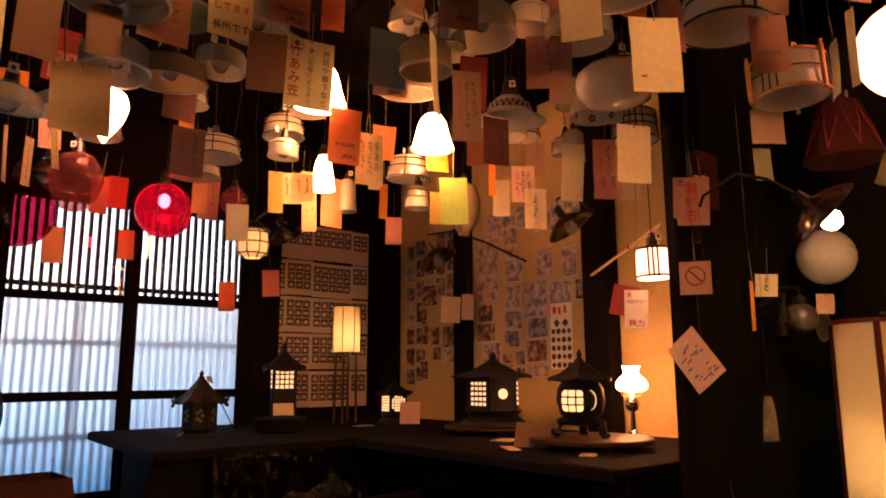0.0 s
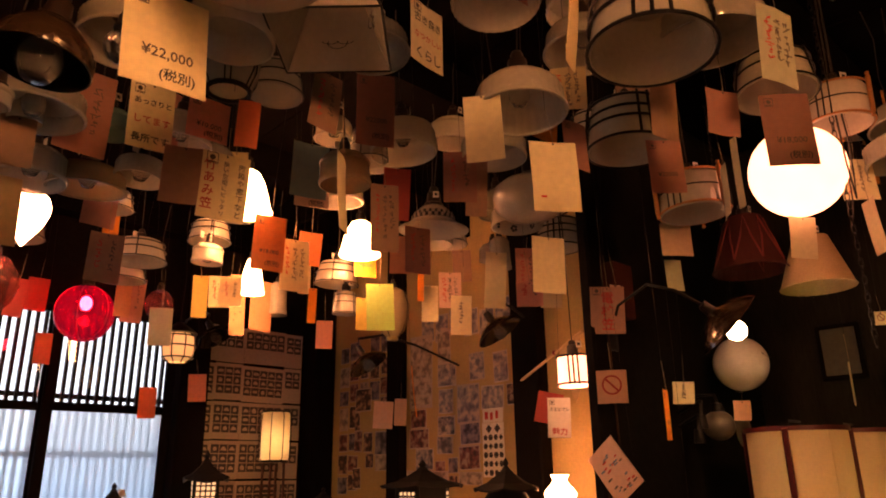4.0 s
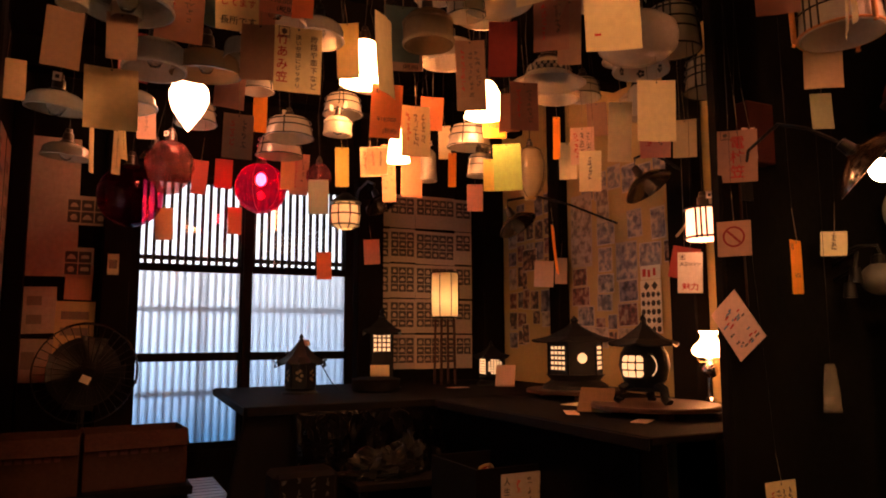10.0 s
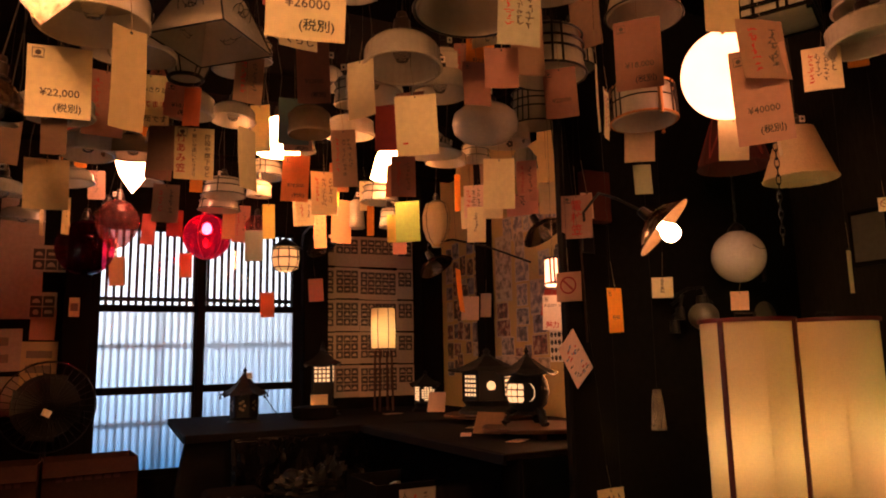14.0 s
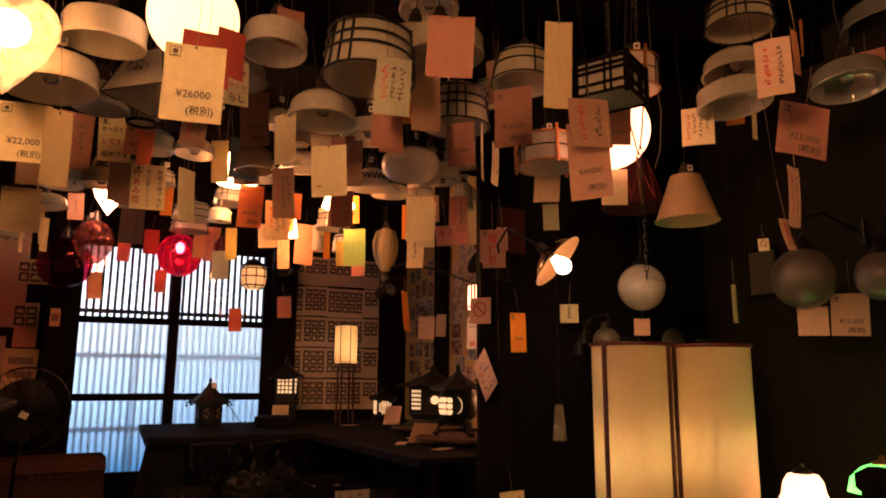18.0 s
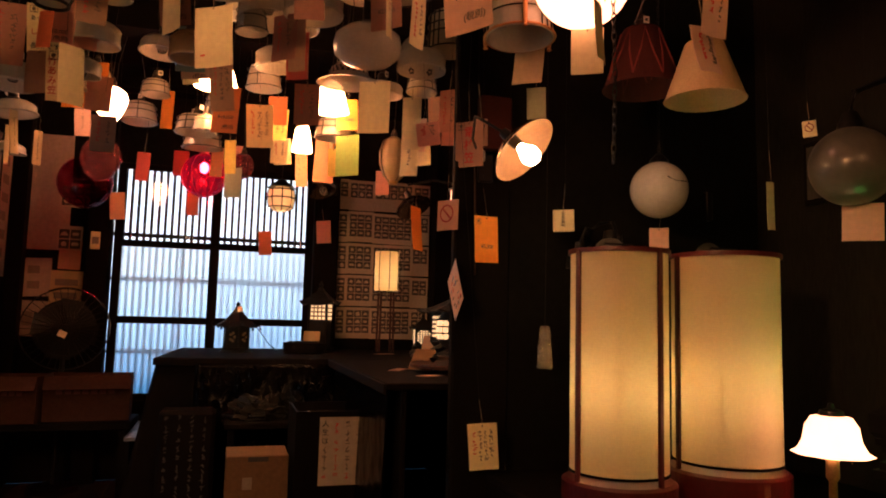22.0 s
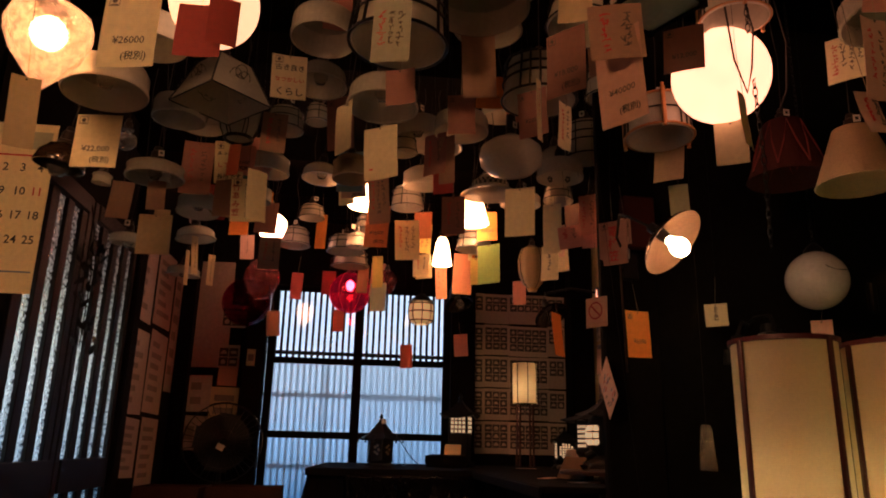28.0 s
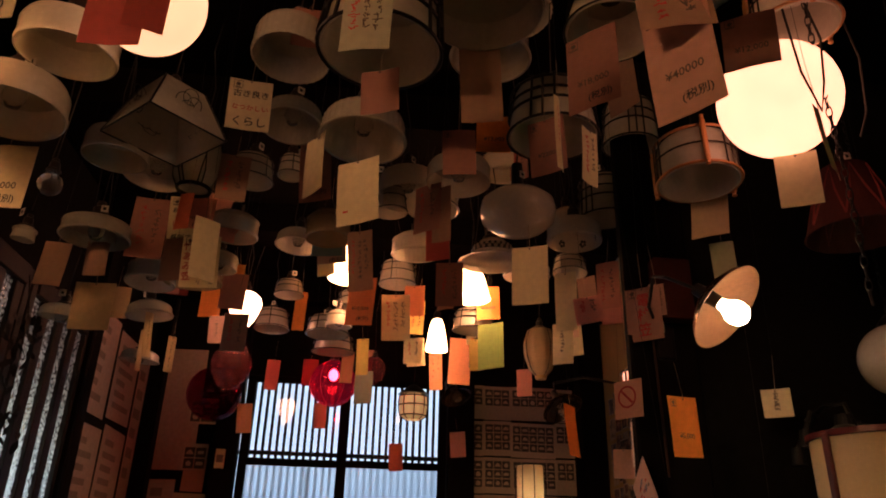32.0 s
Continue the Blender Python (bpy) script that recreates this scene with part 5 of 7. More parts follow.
    part("finial", Shape().turned([(0.0, 0.12), (0.05, 0.09), (0.1, 0.05), (0.06, 0.02), (0.14, -0.01), (0.0, -0.03)], 16, pose(0, 0, 0.9 * h) @ Matrix.Diagonal((r, r, h, 1))), IRON, t, smooth=True)
    if style == "flower":
        lab = part("stock_label", Shape().box(-0.016, 0.016, -0.001, 0.001, -0.02, 0.02), WHITEP, t, "small pale stock label")
        lab.matrix_local = pose(0.0, -0.55 * r, 0.86 * h, -35, 0, 0)
        for i in range(sides):
            a = 2 * math.pi * i / sides
            part("eave_bell", Shape().turned([(0.0, 0.0), (0.005, -0.004), (0.009, -0.02), (0.0, -0.022)], 10, pose(1.1 * r * math.cos(a), 1.1 * r * math.sin(a), 0.51 * h)), IRON, t)
            part("eave_hook", Shape().tube([(q * r * math.cos(a), q * r * math.sin(a), z * h) for q, z in ((0.9, 0.52), (1.08, 0.52), (1.15, 0.55), (1.14, 0.60), (1.08, 0.60))], 0.004, 6), IRON, t)
    if style == "moon":
        for i in range(3):
            a = radians(90 + 120 * i)
            c, s = math.cos(a), math.sin(a)
            part("leg", Shape().tube([(0.45 * r * c, 0.45 * r * s, 0.22 * h), (0.75 * r * c, 0.75 * r * s, 0.17 * h), (0.8 * r * c, 0.8 * r * s, 0.06 * h), (0.95 * r * c, 0.95 * r * s, 0.006)], 0.019, 8), IRON, t, smooth=True)
        part("waist", Shape().turned([(0.0, 0.22), (0.5, 0.22), (0.42, 0.18), (0.6, 0.14), (0.0, 0.12)], 24, Matrix.Diagonal((r, r, h, 1))), IRON, t)
    else:
        part("base", Shape().turned([(0.0, body0), (0.66 * r, body0), (0.55 * r, body0 * 0.6), (0.72 * r, body0 * 0.25), (0.75 * r, 0.0), (0.0, 0.0)], 24), IRON, t)
    return t


def round_board(x, y, r, label):
    t = thing("round_board", (x, y, 0.90), label, "stand", "round wooden boards under lanterns")
    part("disc", Shape().turned([(0.0, 0.045), (r - 0.006, 0.045), (r, 0.04), (r, 0.028), (0.0, 0.028)], 48), WOOD_BROWN, t)
    for i in range(3):
        a = 2 * math.pi * i / 3
        part("foot", Shape().box(-0.02, 0.02, -0.02, 0.02, 0, 0.028, pose(0.7 * r * math.cos(a), 0.7 * r * math.sin(a), 0)), WOOD_BROWN, t)
    return t


iron_lantern(0.15, 3.95, "iron_lantern", "small black iron lantern with cut flowers, unlit, before the window", 0.27, 0.32, 10, 6, "flower")
iron_lantern(0.695, 4.12, "iron_lantern", "tall black iron lantern with a lit latticed window", 0.325, 0.48, -112, 4, "tower")
iron_lantern(1.395, 4.01, "iron_lantern", "small black iron lantern with lit round lattice", 0.25, 0.275, -97, 4, "grid")
iron_lantern(1.325, 3.04, "iron_lantern", "wide black iron house lantern with lit lattices on a round board", 0.45, 0.36, -170, 6, "house").location.z = 0.945
iron_lantern(1.09, 2.27, "iron_lantern", "black round iron lantern with lit panes and crescent on three legs", 0.25, 0.35, -54, 6, "moon").location.z = 0.945
round_board(1.325, 3.04, 0.25, "round brown wooden board under the house lantern")
round_board(1.12, 2.25, 0.25, "round brown wooden board under the round lantern")
t = thing("loose_cable", (0, 0, 0), "thin black cable trailing from the small lantern", "cable")
part("cable", Shape().tube([(0.24, 3.98, 1.10), (0.30, 4.02, 1.03), (0.36, 4.06, 0.95), (0.42, 4.12, 0.904)], 0.003, 6), CORD, t, smooth=True)
t = thing("black_cushion", (0.574, 3.900, 0.90), "flat black round cushion on the counter", "cushion")
part("cushion", Shape().turned([(0.0, 0.078), (0.10, 0.078), (0.132, 0.068), (0.138, 0.04), (0.132, 0.008), (0.12, 0.0), (0.0, 0.0)], 32), CLOTH, t, smooth=True)
part("piping", Shape().ring(0.134, 0.005, 0.066, 40), WOOD_BLACK, t)


WOOD_ROSE = surface("dark_red_wood", (0.055, 0.014, 0.01), 0.45, vary=0.3, grain=14, bump=0.1)


def andon():
    t = thing("paper_stand_lamp", (1.17, 4.22, 0.90), "lit oblong paper lamp on slender red legs", "lamp")
    w, d = 0.088, 0.07
    s = Shape()
    part("paper_shade", s.turned([(0.5 * w, 0.722), (0.93 * w, 0.72), (w, 0.71), (w, 0.44), (0.93 * w, 0.43), (0.5 * w, 0.428)], 16), LIT_ANDON, t, "glowing paper shade", smooth=True)
    part("bulb", Shape().turned([(0.016 * math.sin(math.pi * i / 8), -0.02 * math.cos(math.pi * i / 8)) for i in range(9)], 14, pose(0, 0, 0.545)), LIT_BULB, t, "lit bulb inside the paper", smooth=True)
    for i in range(8):
        a = 2 * math.pi * i / 8
        part("rib", Shape().tube([(q * math.cos(a), q * math.sin(a), z) for q, z in ((0.5 * w, 0.728), (0.98 * w, 0.724), (w + 0.007, 0.70), (w + 0.010, 0.575), (w + 0.007, 0.45), (0.94 * w, 0.426))], 0.003, 5), WOOD_DARK, t)
    part("top_ring", Shape().ring(0.96 * w, 0.004, 0.72), WOOD_DARK, t)
    part("bottom_ring", Shape().ring(w * 0.95, 0.005, 0.43), WOOD_DARK, t)
    for i in range(4):
        a = 2 * math.pi * (i + 0.5) / 4
        part("leg", Shape().tube([(w * 0.72 * math.cos(a), w * 0.72 * math.sin(a), 0.42), (w * 0.8 * math.cos(a), w * 0.8 * math.sin(a), 0.0)], 0.008, 6), WOOD_ROSE, t, "dark red turned leg")


andon()


def oil_lamp():
    t = thing("oil_lamp", (1.48, 2.30, 0.90), "lit oil lamp with a white glass shade and metal font", "lamp")
    part("shade", Shape().turned(shell([(0.050, 0.392), (0.040, 0.378), (0.036, 0.36), (0.048, 0.342), (0.074, 0.318), (0.085, 0.296), (0.080, 0.276), (0.060, 0.262)]), 36), LIT_STRONG, t, "glowing white glass shade", smooth=True)
    part("chimney", Shape().turned([(0.022, 0.39), (0.024, 0.35), (0.02, 0.28)], 20), GLASS_BULB, t, smooth=True)
    part("font", Shape().turned([(0.0, 0.26), (0.02, 0.255), (0.022, 0.23), (0.036, 0.21), (0.04, 0.19), (0.03, 0.165), (0.014, 0.155), (0.016, 0.06), (0.03, 0.045), (0.05, 0.02), (0.055, 0.0), (0.0, 0.0)], 28), CHROME, t, smooth=True)
    for i in range(3):
        a = 2 * math.pi * i / 3 + 0.5
        part("shade_arm", Shape().tube([(0.02 * math.cos(a), 0.02 * math.sin(a), 0.235), (0.05 * math.cos(a), 0.05 * math.sin(a), 0.235), (0.068 * math.cos(a), 0.068 * math.sin(a), 0.265)], 0.0022, 5), BRASS, t)
    t.scale = (0.84, 0.84, 0.84)


oil_lamp()
t = framed("framed_wall_lamp", 0.955, 1.80, 1.592, 0.125, 0.115, "lit white drum lamp in a dark frame beside the post", BLACK_METAL, (200, 215, 230, 330, 345, 90), (0.42, -0.44), 0.004, "lit pendant lamps", 1.0, 0, LIT_DROP)
pole = thing("slanting_pole", (0, 0, 0), "slender pale pole slanting past the ochre wall with a hanging cloth", "pole")
part("pole", Shape().tube([(1.779, 2.80, 1.688), (1.44, 2.32, 1.728), (1.10, 1.85, 1.765)], 0.007, 6), LINEN, pole)
part("knob", Shape().turned([(0.0, 0.012), (0.011, 0.006), (0.011, -0.006), (0.0, -0.012)], 10, pose(1.33, 2.17, 1.742)), WOOD_RED, pole, smooth=True)
s = Shape().add([(1.29, 2.11, 1.74), (1.12, 1.875, 1.757), (1.14, 1.90, 1.56), (1.19, 1.97, 1.50), (1.25, 2.05, 1.60)], [(0, 1, 2, 3, 4)])
o = part("pennant", s, LINEN, pole)
o.modifiers.new("thickness", "SOLIDIFY").thickness = 0.002
t = thing("red_paper_fan", (1.08, 2.02, 1.49), "small red paper hung below the framed lamp", "paper")
part("sheet", Shape().box(-0.05, 0.05, -0.001, 0.001, -0.07, 0.05, pose(0, 0, 0, 0, 12, -50)), RED, t)
part("thread", Shape().tube([(0, 0, 0.045), (0.004, 0, 0.5), (0, 0, 1.31)], 0.0008, 4), TWINE, t)
for x, y, w, d, a, mat, lb in ((1.10, 2.72, 0.14, 0.10, 20, CREAM, "cream card lying on the counter"), (0.86, 2.45, 0.16, 0.05, 60, BLUSH, "pale strip of paper lying on the counter"), (1.10, 3.9, 0.12, 0.08, 15, BLUSH, "pale card lying on the counter"), (0.92, 2.1, 0.13, 0.06, 35, BLUSH, "pale card lying on the counter")):
    o = part("loose_card", Shape().box(-w / 2, w / 2, -d / 2, d / 2, 0.0, 0.0015), mat)
    o.matrix_world = pose(x, y, 0.902, 0, 0, a)
    tagged(o, lb, "paper", "loose cards on the counter")


def leaning_card(x, y, z, w, h, yaw, lean, mat, label):
    o = part("leaning_card", Shape().box(-w / 2, w / 2, -0.001, 0.001, 0.0, h, None, 0.0003), mat)
    o.matrix_world = pose(x, y, z, lean, 0, yaw)
    return tagged(o, label, "paper", "cards leaning on the lanterns")


leaning_card(0.62, 3.96, 0.957, 0.11, 0.09, -20, -20, TAN, "tan card leaning on the tall iron lantern")
leaning_card(1.39, 3.84, 0.902, 0.12, 0.14, -40, -25, BLUSH, "pale card leaning on the small iron lantern")
leaning_card(0.95, 2.42, 0.902, 0.15, 0.11, -60, -30, KRAFT, "curled brown card leaning before the round lantern")
GLASS_SPECK = surface("speckled_glass", (0.6, 0.55, 0.48), 0.15, vary=0.5, grain=60, bump=1.0, glass=0.7)
t = thing("clear_pouch", (1.17, 1.523, 1.048), "small crumpled clear plastic pouch hanging on a thread", "pouch", yaw=-30)
pouch = Shape()
for j in range(9):
    for i in range(7):
        u, v = i / 6 - 0.5, j / 8
        pouch.v.append((u * (0.03 + 0.026 * v ** 0.6), 0.006 * noise.noise(Vector((u * 9, v * 6, 4))) - 0.004 * math.cos(3 * u), 0.075 - 0.15 * v))
pouch.f = [(j * 7 + i, (j + 1) * 7 + i, (j + 1) * 7 + i + 1, j * 7 + i + 1) for j in range(8) for i in range(6)]
part("pouch", pouch, GLASS_SPECK, t, smooth=True).modifiers.new("thickness", "SOLIDIFY").thickness = 0.006
part("thread", Shape().tube([(0, 0, 0.07), (0.003, 0, 0.6), (0, 0, 1.7)], 0.0008, 4), CORD, t)
t = thing("hung_card", (0.857, 1.602, 1.352), "pale card with small printing hung by a corner on the post", "price tag", yaw=-92)
q = part("card", Shape().box(-0.125, 0, -0.0008, 0.0008, -0.18, 0, Matrix.Rotation(radians(-38), 4, "Y")), BLUSH, t)
for ink in (INK_GREY, INK_RED, INK_BLUE):
    q2 = Shape()
    for i in range(9):
        u, v, d = R.uniform(-0.105, -0.02), R.uniform(-0.165, -0.02), R.uniform(0.003, 0.011)
        q2.box(u - d, u + d, -0.002, -0.0012, v - 0.002, v + 0.003, Matrix.Rotation(radians(-38), 4, "Y"))
    tagged(part("printing", q2, ink, q), kind="stuff")
t = thing("small_switch", (0.95, 1.624, 1.74), "small pale switch plate on the timber post", "switch")
part("plate", Shape().box(-0.018, 0.018, -0.01, 0.014, -0.02, 0.02, bevel=0.004), WHITEP, t)
part("toggle", Shape().box(-0.006, 0.006, -0.016, -0.01, -0.006, 0.006), INK, t)
# plain dark block stands in for a red-brown lantern with amber glass
t = thing("lantern_block", (1.0, 1.598, 1.86), "small dark red lacquered panel with bright specks on the post", "panel")
part("panel", Shape().box(-0.06, 0.06, -0.012, 0.04, -0.1, 0.1, bevel=0.004), REDCLOTH, t)
t = thing("framed_picture", (2.183, 1.28, 1.72), "dark framed picture on the side wall", "picture", yaw=-90)
part("frame", Shape().box(-0.09, 0.09, -0.012, 0.012, -0.12, 0.12, bevel=0.004), WOOD_BLACK, t)
part("picture", Shape().box(-0.07, 0.07, -0.015, -0.012, -0.1, 0.1), GLASS_DARK, t)
t = thing("metal_wall_arm", (1.40, 1.615, 1.42), "dusty dark globe among black metal wall arms", "lamp bracket")
part("globe", Shape().turned([(0.058 * math.sin(math.pi * i / 14), -0.054 * math.cos(math.pi * i / 14)) for i in range(15)], 24, pose(0.015, -0.115, -0.025)), GLASS_DARK, t, "dusty dark glass globe", smooth=True)
part("collar", Shape().turned([(0.0, 0.035), (0.022, 0.03), (0.026, 0.0), (0.0, 0.0)], 14, pose(0.015, -0.115, 0.024)), IRON, t)
for a, b in ((2.4, 0.03), (3.4, -0.02), (1.2, 0.06)):
    part("arm", Shape().tube([(0, 0.035, b), (0.03 * math.cos(a), -0.05, 0.03 + b), (0.10 * math.cos(a), -0.10, 0.03 + b), (0.14 * math.cos(a), -0.11, b - 0.03)], 0.007, 6), IRON, t, smooth=True)
    part("socket", Shape().turned([(0.0, 0.03), (0.016, 0.028), (0.021, -0.02), (0.0, -0.02)], 14, pose(0.14 * math.cos(a), -0.11, b - 0.05)), IRON, t, smooth=True)
t = thing("hanging_rod", (0.93, 1.625, 1.62), "thin dark rod hanging down the post", "rod")
part("rod", Shape().tube([(0, 0, 0.12), (0.01, 0, -0.32)], 0.004, 6), WOOD_BROWN, t)

# ---- papers on the walls ----
PRINT = surface("grey_print", (0.075, 0.062, 0.06), 0.7, vary=0.3, bump=0.0)
AGED = surface("aged_print_paper", (0.52, 0.44, 0.37), 0.8, vary=0.15, grain=12, bump=0.08, per_thing=0.12)
DULL = surface("dusty_poster_paper", (0.46, 0.38, 0.33), 0.85, vary=0.2, grain=10, bump=0.08)
FAINT = surface("faint_print", (0.24, 0.2, 0.17), 0.7, vary=0.3, bump=0.0)


def print_sheet(m, cols, rows, cell, label, tail=0.0):
    """A paper sheet printed with rows of small lamp pictures."""
    w, h = cols * cell + 0.02, rows * cell + 0.03
    t = thing("printed_sheet", m, label, "paper", "printed sheets on the walls")
    part("sheet", Shape().box(0, w, -0.0012, 0.0, -h - tail, 0), AGED, t)
    lamps = Shape()
    for i in range(cols):
        for j in range(rows):
            x, z = 0.01 + (i + 0.5) * cell, -0.02 - (j + 0.5) * cell
            if cell not in SHAPES:
                SHAPES[cell] = Shape().box(-cell * 0.455, cell * 0.455, -0.0018, -0.0012, -cell * 0.45, cell * 0.45).mesh("printed_square")
            part("printed_square", SHAPES[cell], PRINT, t, at=pose(x, 0, z))
            k = R.choice((0, 1, 2))
            r = cell * R.uniform(0.29, 0.38)
            prof = [(-r, -r * 0.5), (r, -r * 0.5), (r * 0.75, r * 0.1), (r * 0.25, r * 0.6), (-r * 0.25, r * 0.6), (-r * 0.75, r * 0.1)] if k == 0 else \
                [(-r * 0.8, -r * 0.4), (r * 0.8, -r * 0.4), (r * 0.9, 0), (r * 0.7, r * 0.45), (-r * 0.7, r * 0.45), (-r * 0.9, 0)] if k == 1 else \
                [(-r * 0.5, -r * 0.7), (r * 0.5, -r * 0.7), (r * 0.8, 0), (r * 0.3, r * 0.7), (-r * 0.3, r * 0.7), (-r * 0.8, 0)]
            lamps.add([(x + u, -0.0022, z + v) for u, v in prof], [tuple(range(6))])
    tagged(part("lamp_drawing", lamps, AGED, t), kind="stuff")
    return t


for r_i in range(5):
    x = 0.862
    for cols, rows in ((1, 3), (3, 3), (5, 3), (2, 2)):
        rows = 2 if r_i == 0 else rows
        tail = 0.087 if rows == 2 else 0.028
        print_sheet(pose(x, 4.614 - 0.0016 * (cols % 3), 2.20 - r_i * 0.245 + R.uniform(-0.005, 0.005), 0, R.uniform(-0.6, 0.6), 0), cols, rows, 0.059, "white sheet printed with small dark lamp pictures on the wall", tail)
        x += cols * 0.059 + 0.018
for x, z, c, q in ((-1.20, 2.30, 0, 0), (-1.06, 2.02, 4, 2), (-1.06, 1.72, 2, 2)):
    if c:
        print_sheet(pose(x, 4.608, z), c, q, 0.07, "white sheet printed with dark lamp pictures beside the window")


def wall_paper(x, y, z, w, h, face, mat, label, mark=0):
    """A sheet or photo pinned to a wall; face 0 looks to -y, 1 to -x, 2 to +x."""
    yaw = (0, -90, 90)[face]
    o = part("pinned_paper", Shape().box(-w / 2, w / 2, -0.0012, 0.0, -h / 2, h / 2), mat)
    o.matrix_world = pose(x, y, z, 0, R.uniform(-2, 2), yaw)
    tagged(o, label, "paper", "papers pinned on the walls")
    if mark:
        s = Shape()
        for i in range(mark):
            v = -h * 0.4 + h * 0.8 * (i + 0.5) / mark
            s.box(-w * 0.36, w * R.uniform(0.0, 0.36), -0.002, -0.0013, v - h * 0.2 / mark, v + h * 0.2 / mark)
        tagged(part("printing", s, FAINT, o), kind="stuff")
    return o


wall_paper(-1.14, 4.611, 1.95, 0.30, 0.80, 0, DULL, "large pale poster on the wall beside the window")
wall_paper(-1.16, 4.608, 1.36, 0.17, 0.26, 0, DULL, "pinkish poster with a picture on the wall", 2)
wall_paper(-0.97, 4.608, 1.52, 0.14, 0.2, 0, PINK, "dull pink card pinned on the wall")
wall_paper(-0.98, 4.607, 1.24, 0.2, 0.34, 0, TAN, "tan poster behind the electric fan", 3)
wall_paper(-1.17, 4.607, 1.08, 0.18, 0.24, 0, DULL, "pale poster with a white plate picture", 1)
wall_paper(-1.3135, 1.845, 1.06, 0.10, 0.26, 2, DULL, "pinkish paper with faint writing pinned beside the lattice doors", 4)
wall_paper(-1.3135, 1.855, 1.30, 0.08, 0.07, 2, TEAL, "small blue card pinned beside the lattice doors")
wall_paper(-0.80, 4.495, 1.62, 0.06, 0.12, 0, CREAM, "small cream card with a dark emblem on the jamb", 1)
for i, (y, z, w, h) in enumerate(((3.60, 2.0, 0.40, 0.55), (4.05, 2.0, 0.42, 0.5), (3.62, 1.42, 0.42, 0.5), (4.06, 1.45, 0.4, 0.52), (3.64, 0.98, 0.40, 0.34), (4.08, 0.95, 0.38, 0.42), (4.40, 1.80, 0.2, 0.9))):
    wall_paper(-1.338, y, z, w, h, 2, DULL, "large dusty pale sheet pinned on the side wall", 6)


def picture(name, a, b, c):
    """A small printed photograph with blurred patches of colour."""
    m, n, l = nodes_of(name)
    tc, nz, ramp = n.new("ShaderNodeTexCoord"), n.new("ShaderNodeTexNoise"), n.new("ShaderNodeValToRGB")
    nz.inputs["Scale"].default_value, nz.inputs["Detail"].default_value = 26, 6
    info, add = n.new("ShaderNodeObjectInfo"), n.new("ShaderNodeVectorMath")
    l.new(tc.outputs["Object"], add.inputs[0])
    l.new(info.outputs["Random"], add.inputs[1])
    l.new(add.outputs[0], nz.inputs[0])
    l.new(nz.outputs["Fac"], ramp.inputs[0])
    e = ramp.color_ramp.elements
    e[0].position, e[0].color, e[1].position, e[1].color = 0.38, (*a, 1), 0.62, (*c, 1)
    ramp.color_ramp.elements.new(0.5).color = (*b, 1)
    l.new(ramp.outputs[0], n["Principled BSDF"].inputs["Base Color"])
    n["Principled BSDF"].inputs["Roughness"].default_value = 0.4
    return m


PICS = [(picture("dark_photo", (0.02, 0.015, 0.015), (0.1, 0.05, 0.04), (0.45, 0.3, 0.2)), "dark"), (picture("red_photo", (0.05, 0.02, 0.02), (0.2, 0.07, 0.06), (0.4, 0.3, 0.24)), "reddish"),
        (picture("blue_photo", (0.07, 0.075, 0.10), (0.22, 0.21, 0.24), (0.5, 0.44, 0.38)), "bluish"), (picture("pale_photo", (0.2, 0.16, 0.14), (0.42, 0.35, 0.28), (0.55, 0.47, 0.38)), "pale")]


PICS += [(picture("flower_print", (0.13, 0.13, 0.17), (0.30, 0.28, 0.30), (0.55, 0.46, 0.37)), "pale flower"), (picture("dusk_photo", (0.04, 0.035, 0.05), (0.16, 0.15, 0.2), (0.3, 0.26, 0.28)), "dusky blue")]


def photo(y, z, w, h, k, lift=0):
    """A print pinned on the ochre wall; later ones lap over earlier ones."""
    o = wall_paper(1.7775 - 0.0014 * lift, y, z, w, h, 1, AGED, f"small {PICS[k][1]} print pinned on the ochre wall")
    part("image", Shape().box(-0.46 * w, 0.46 * w, -0.0017, -0.0012, -0.45 * h, 0.45 * h), PICS[k][0], o)


PINNED = [(3.550, 1.847, 0.208, 0.447, 3), (3.341, 1.972, 0.113, 0.200, 3), (3.318, 1.804, 0.159, 0.140, 4), (3.332, 1.650, 0.125, 0.145, 4), (3.330, 1.511, 0.148, 0.112, 2), (3.342, 1.400, 0.137, 0.101, 2),
          (3.523, 1.325, 0.158, 0.124, 2), (3.071, 1.828, 0.121, 0.159, 4), (2.887, 1.805, 0.109, 0.173, 4), (3.148, 1.623, 0.181, 0.223, 4), (2.957, 1.643, 0.172, 0.134, 4), (3.572, 1.563, 0.144, 0.111, 1),
          (3.570, 1.446, 0.174, 0.116, 1), (3.147, 1.325, 0.164, 0.130, 1), (3.135, 1.456, 0.159, 0.121, 5), (3.388, 1.272, 0.084, 0.081, 1), (3.278, 1.287, 0.080, 0.087, 5), (3.277, 1.206, 0.071, 0.050, 0)]
for i, (y, z, w, h, k) in enumerate(PINNED):
    photo(y, z, w, h, k, 1 + i % 3)
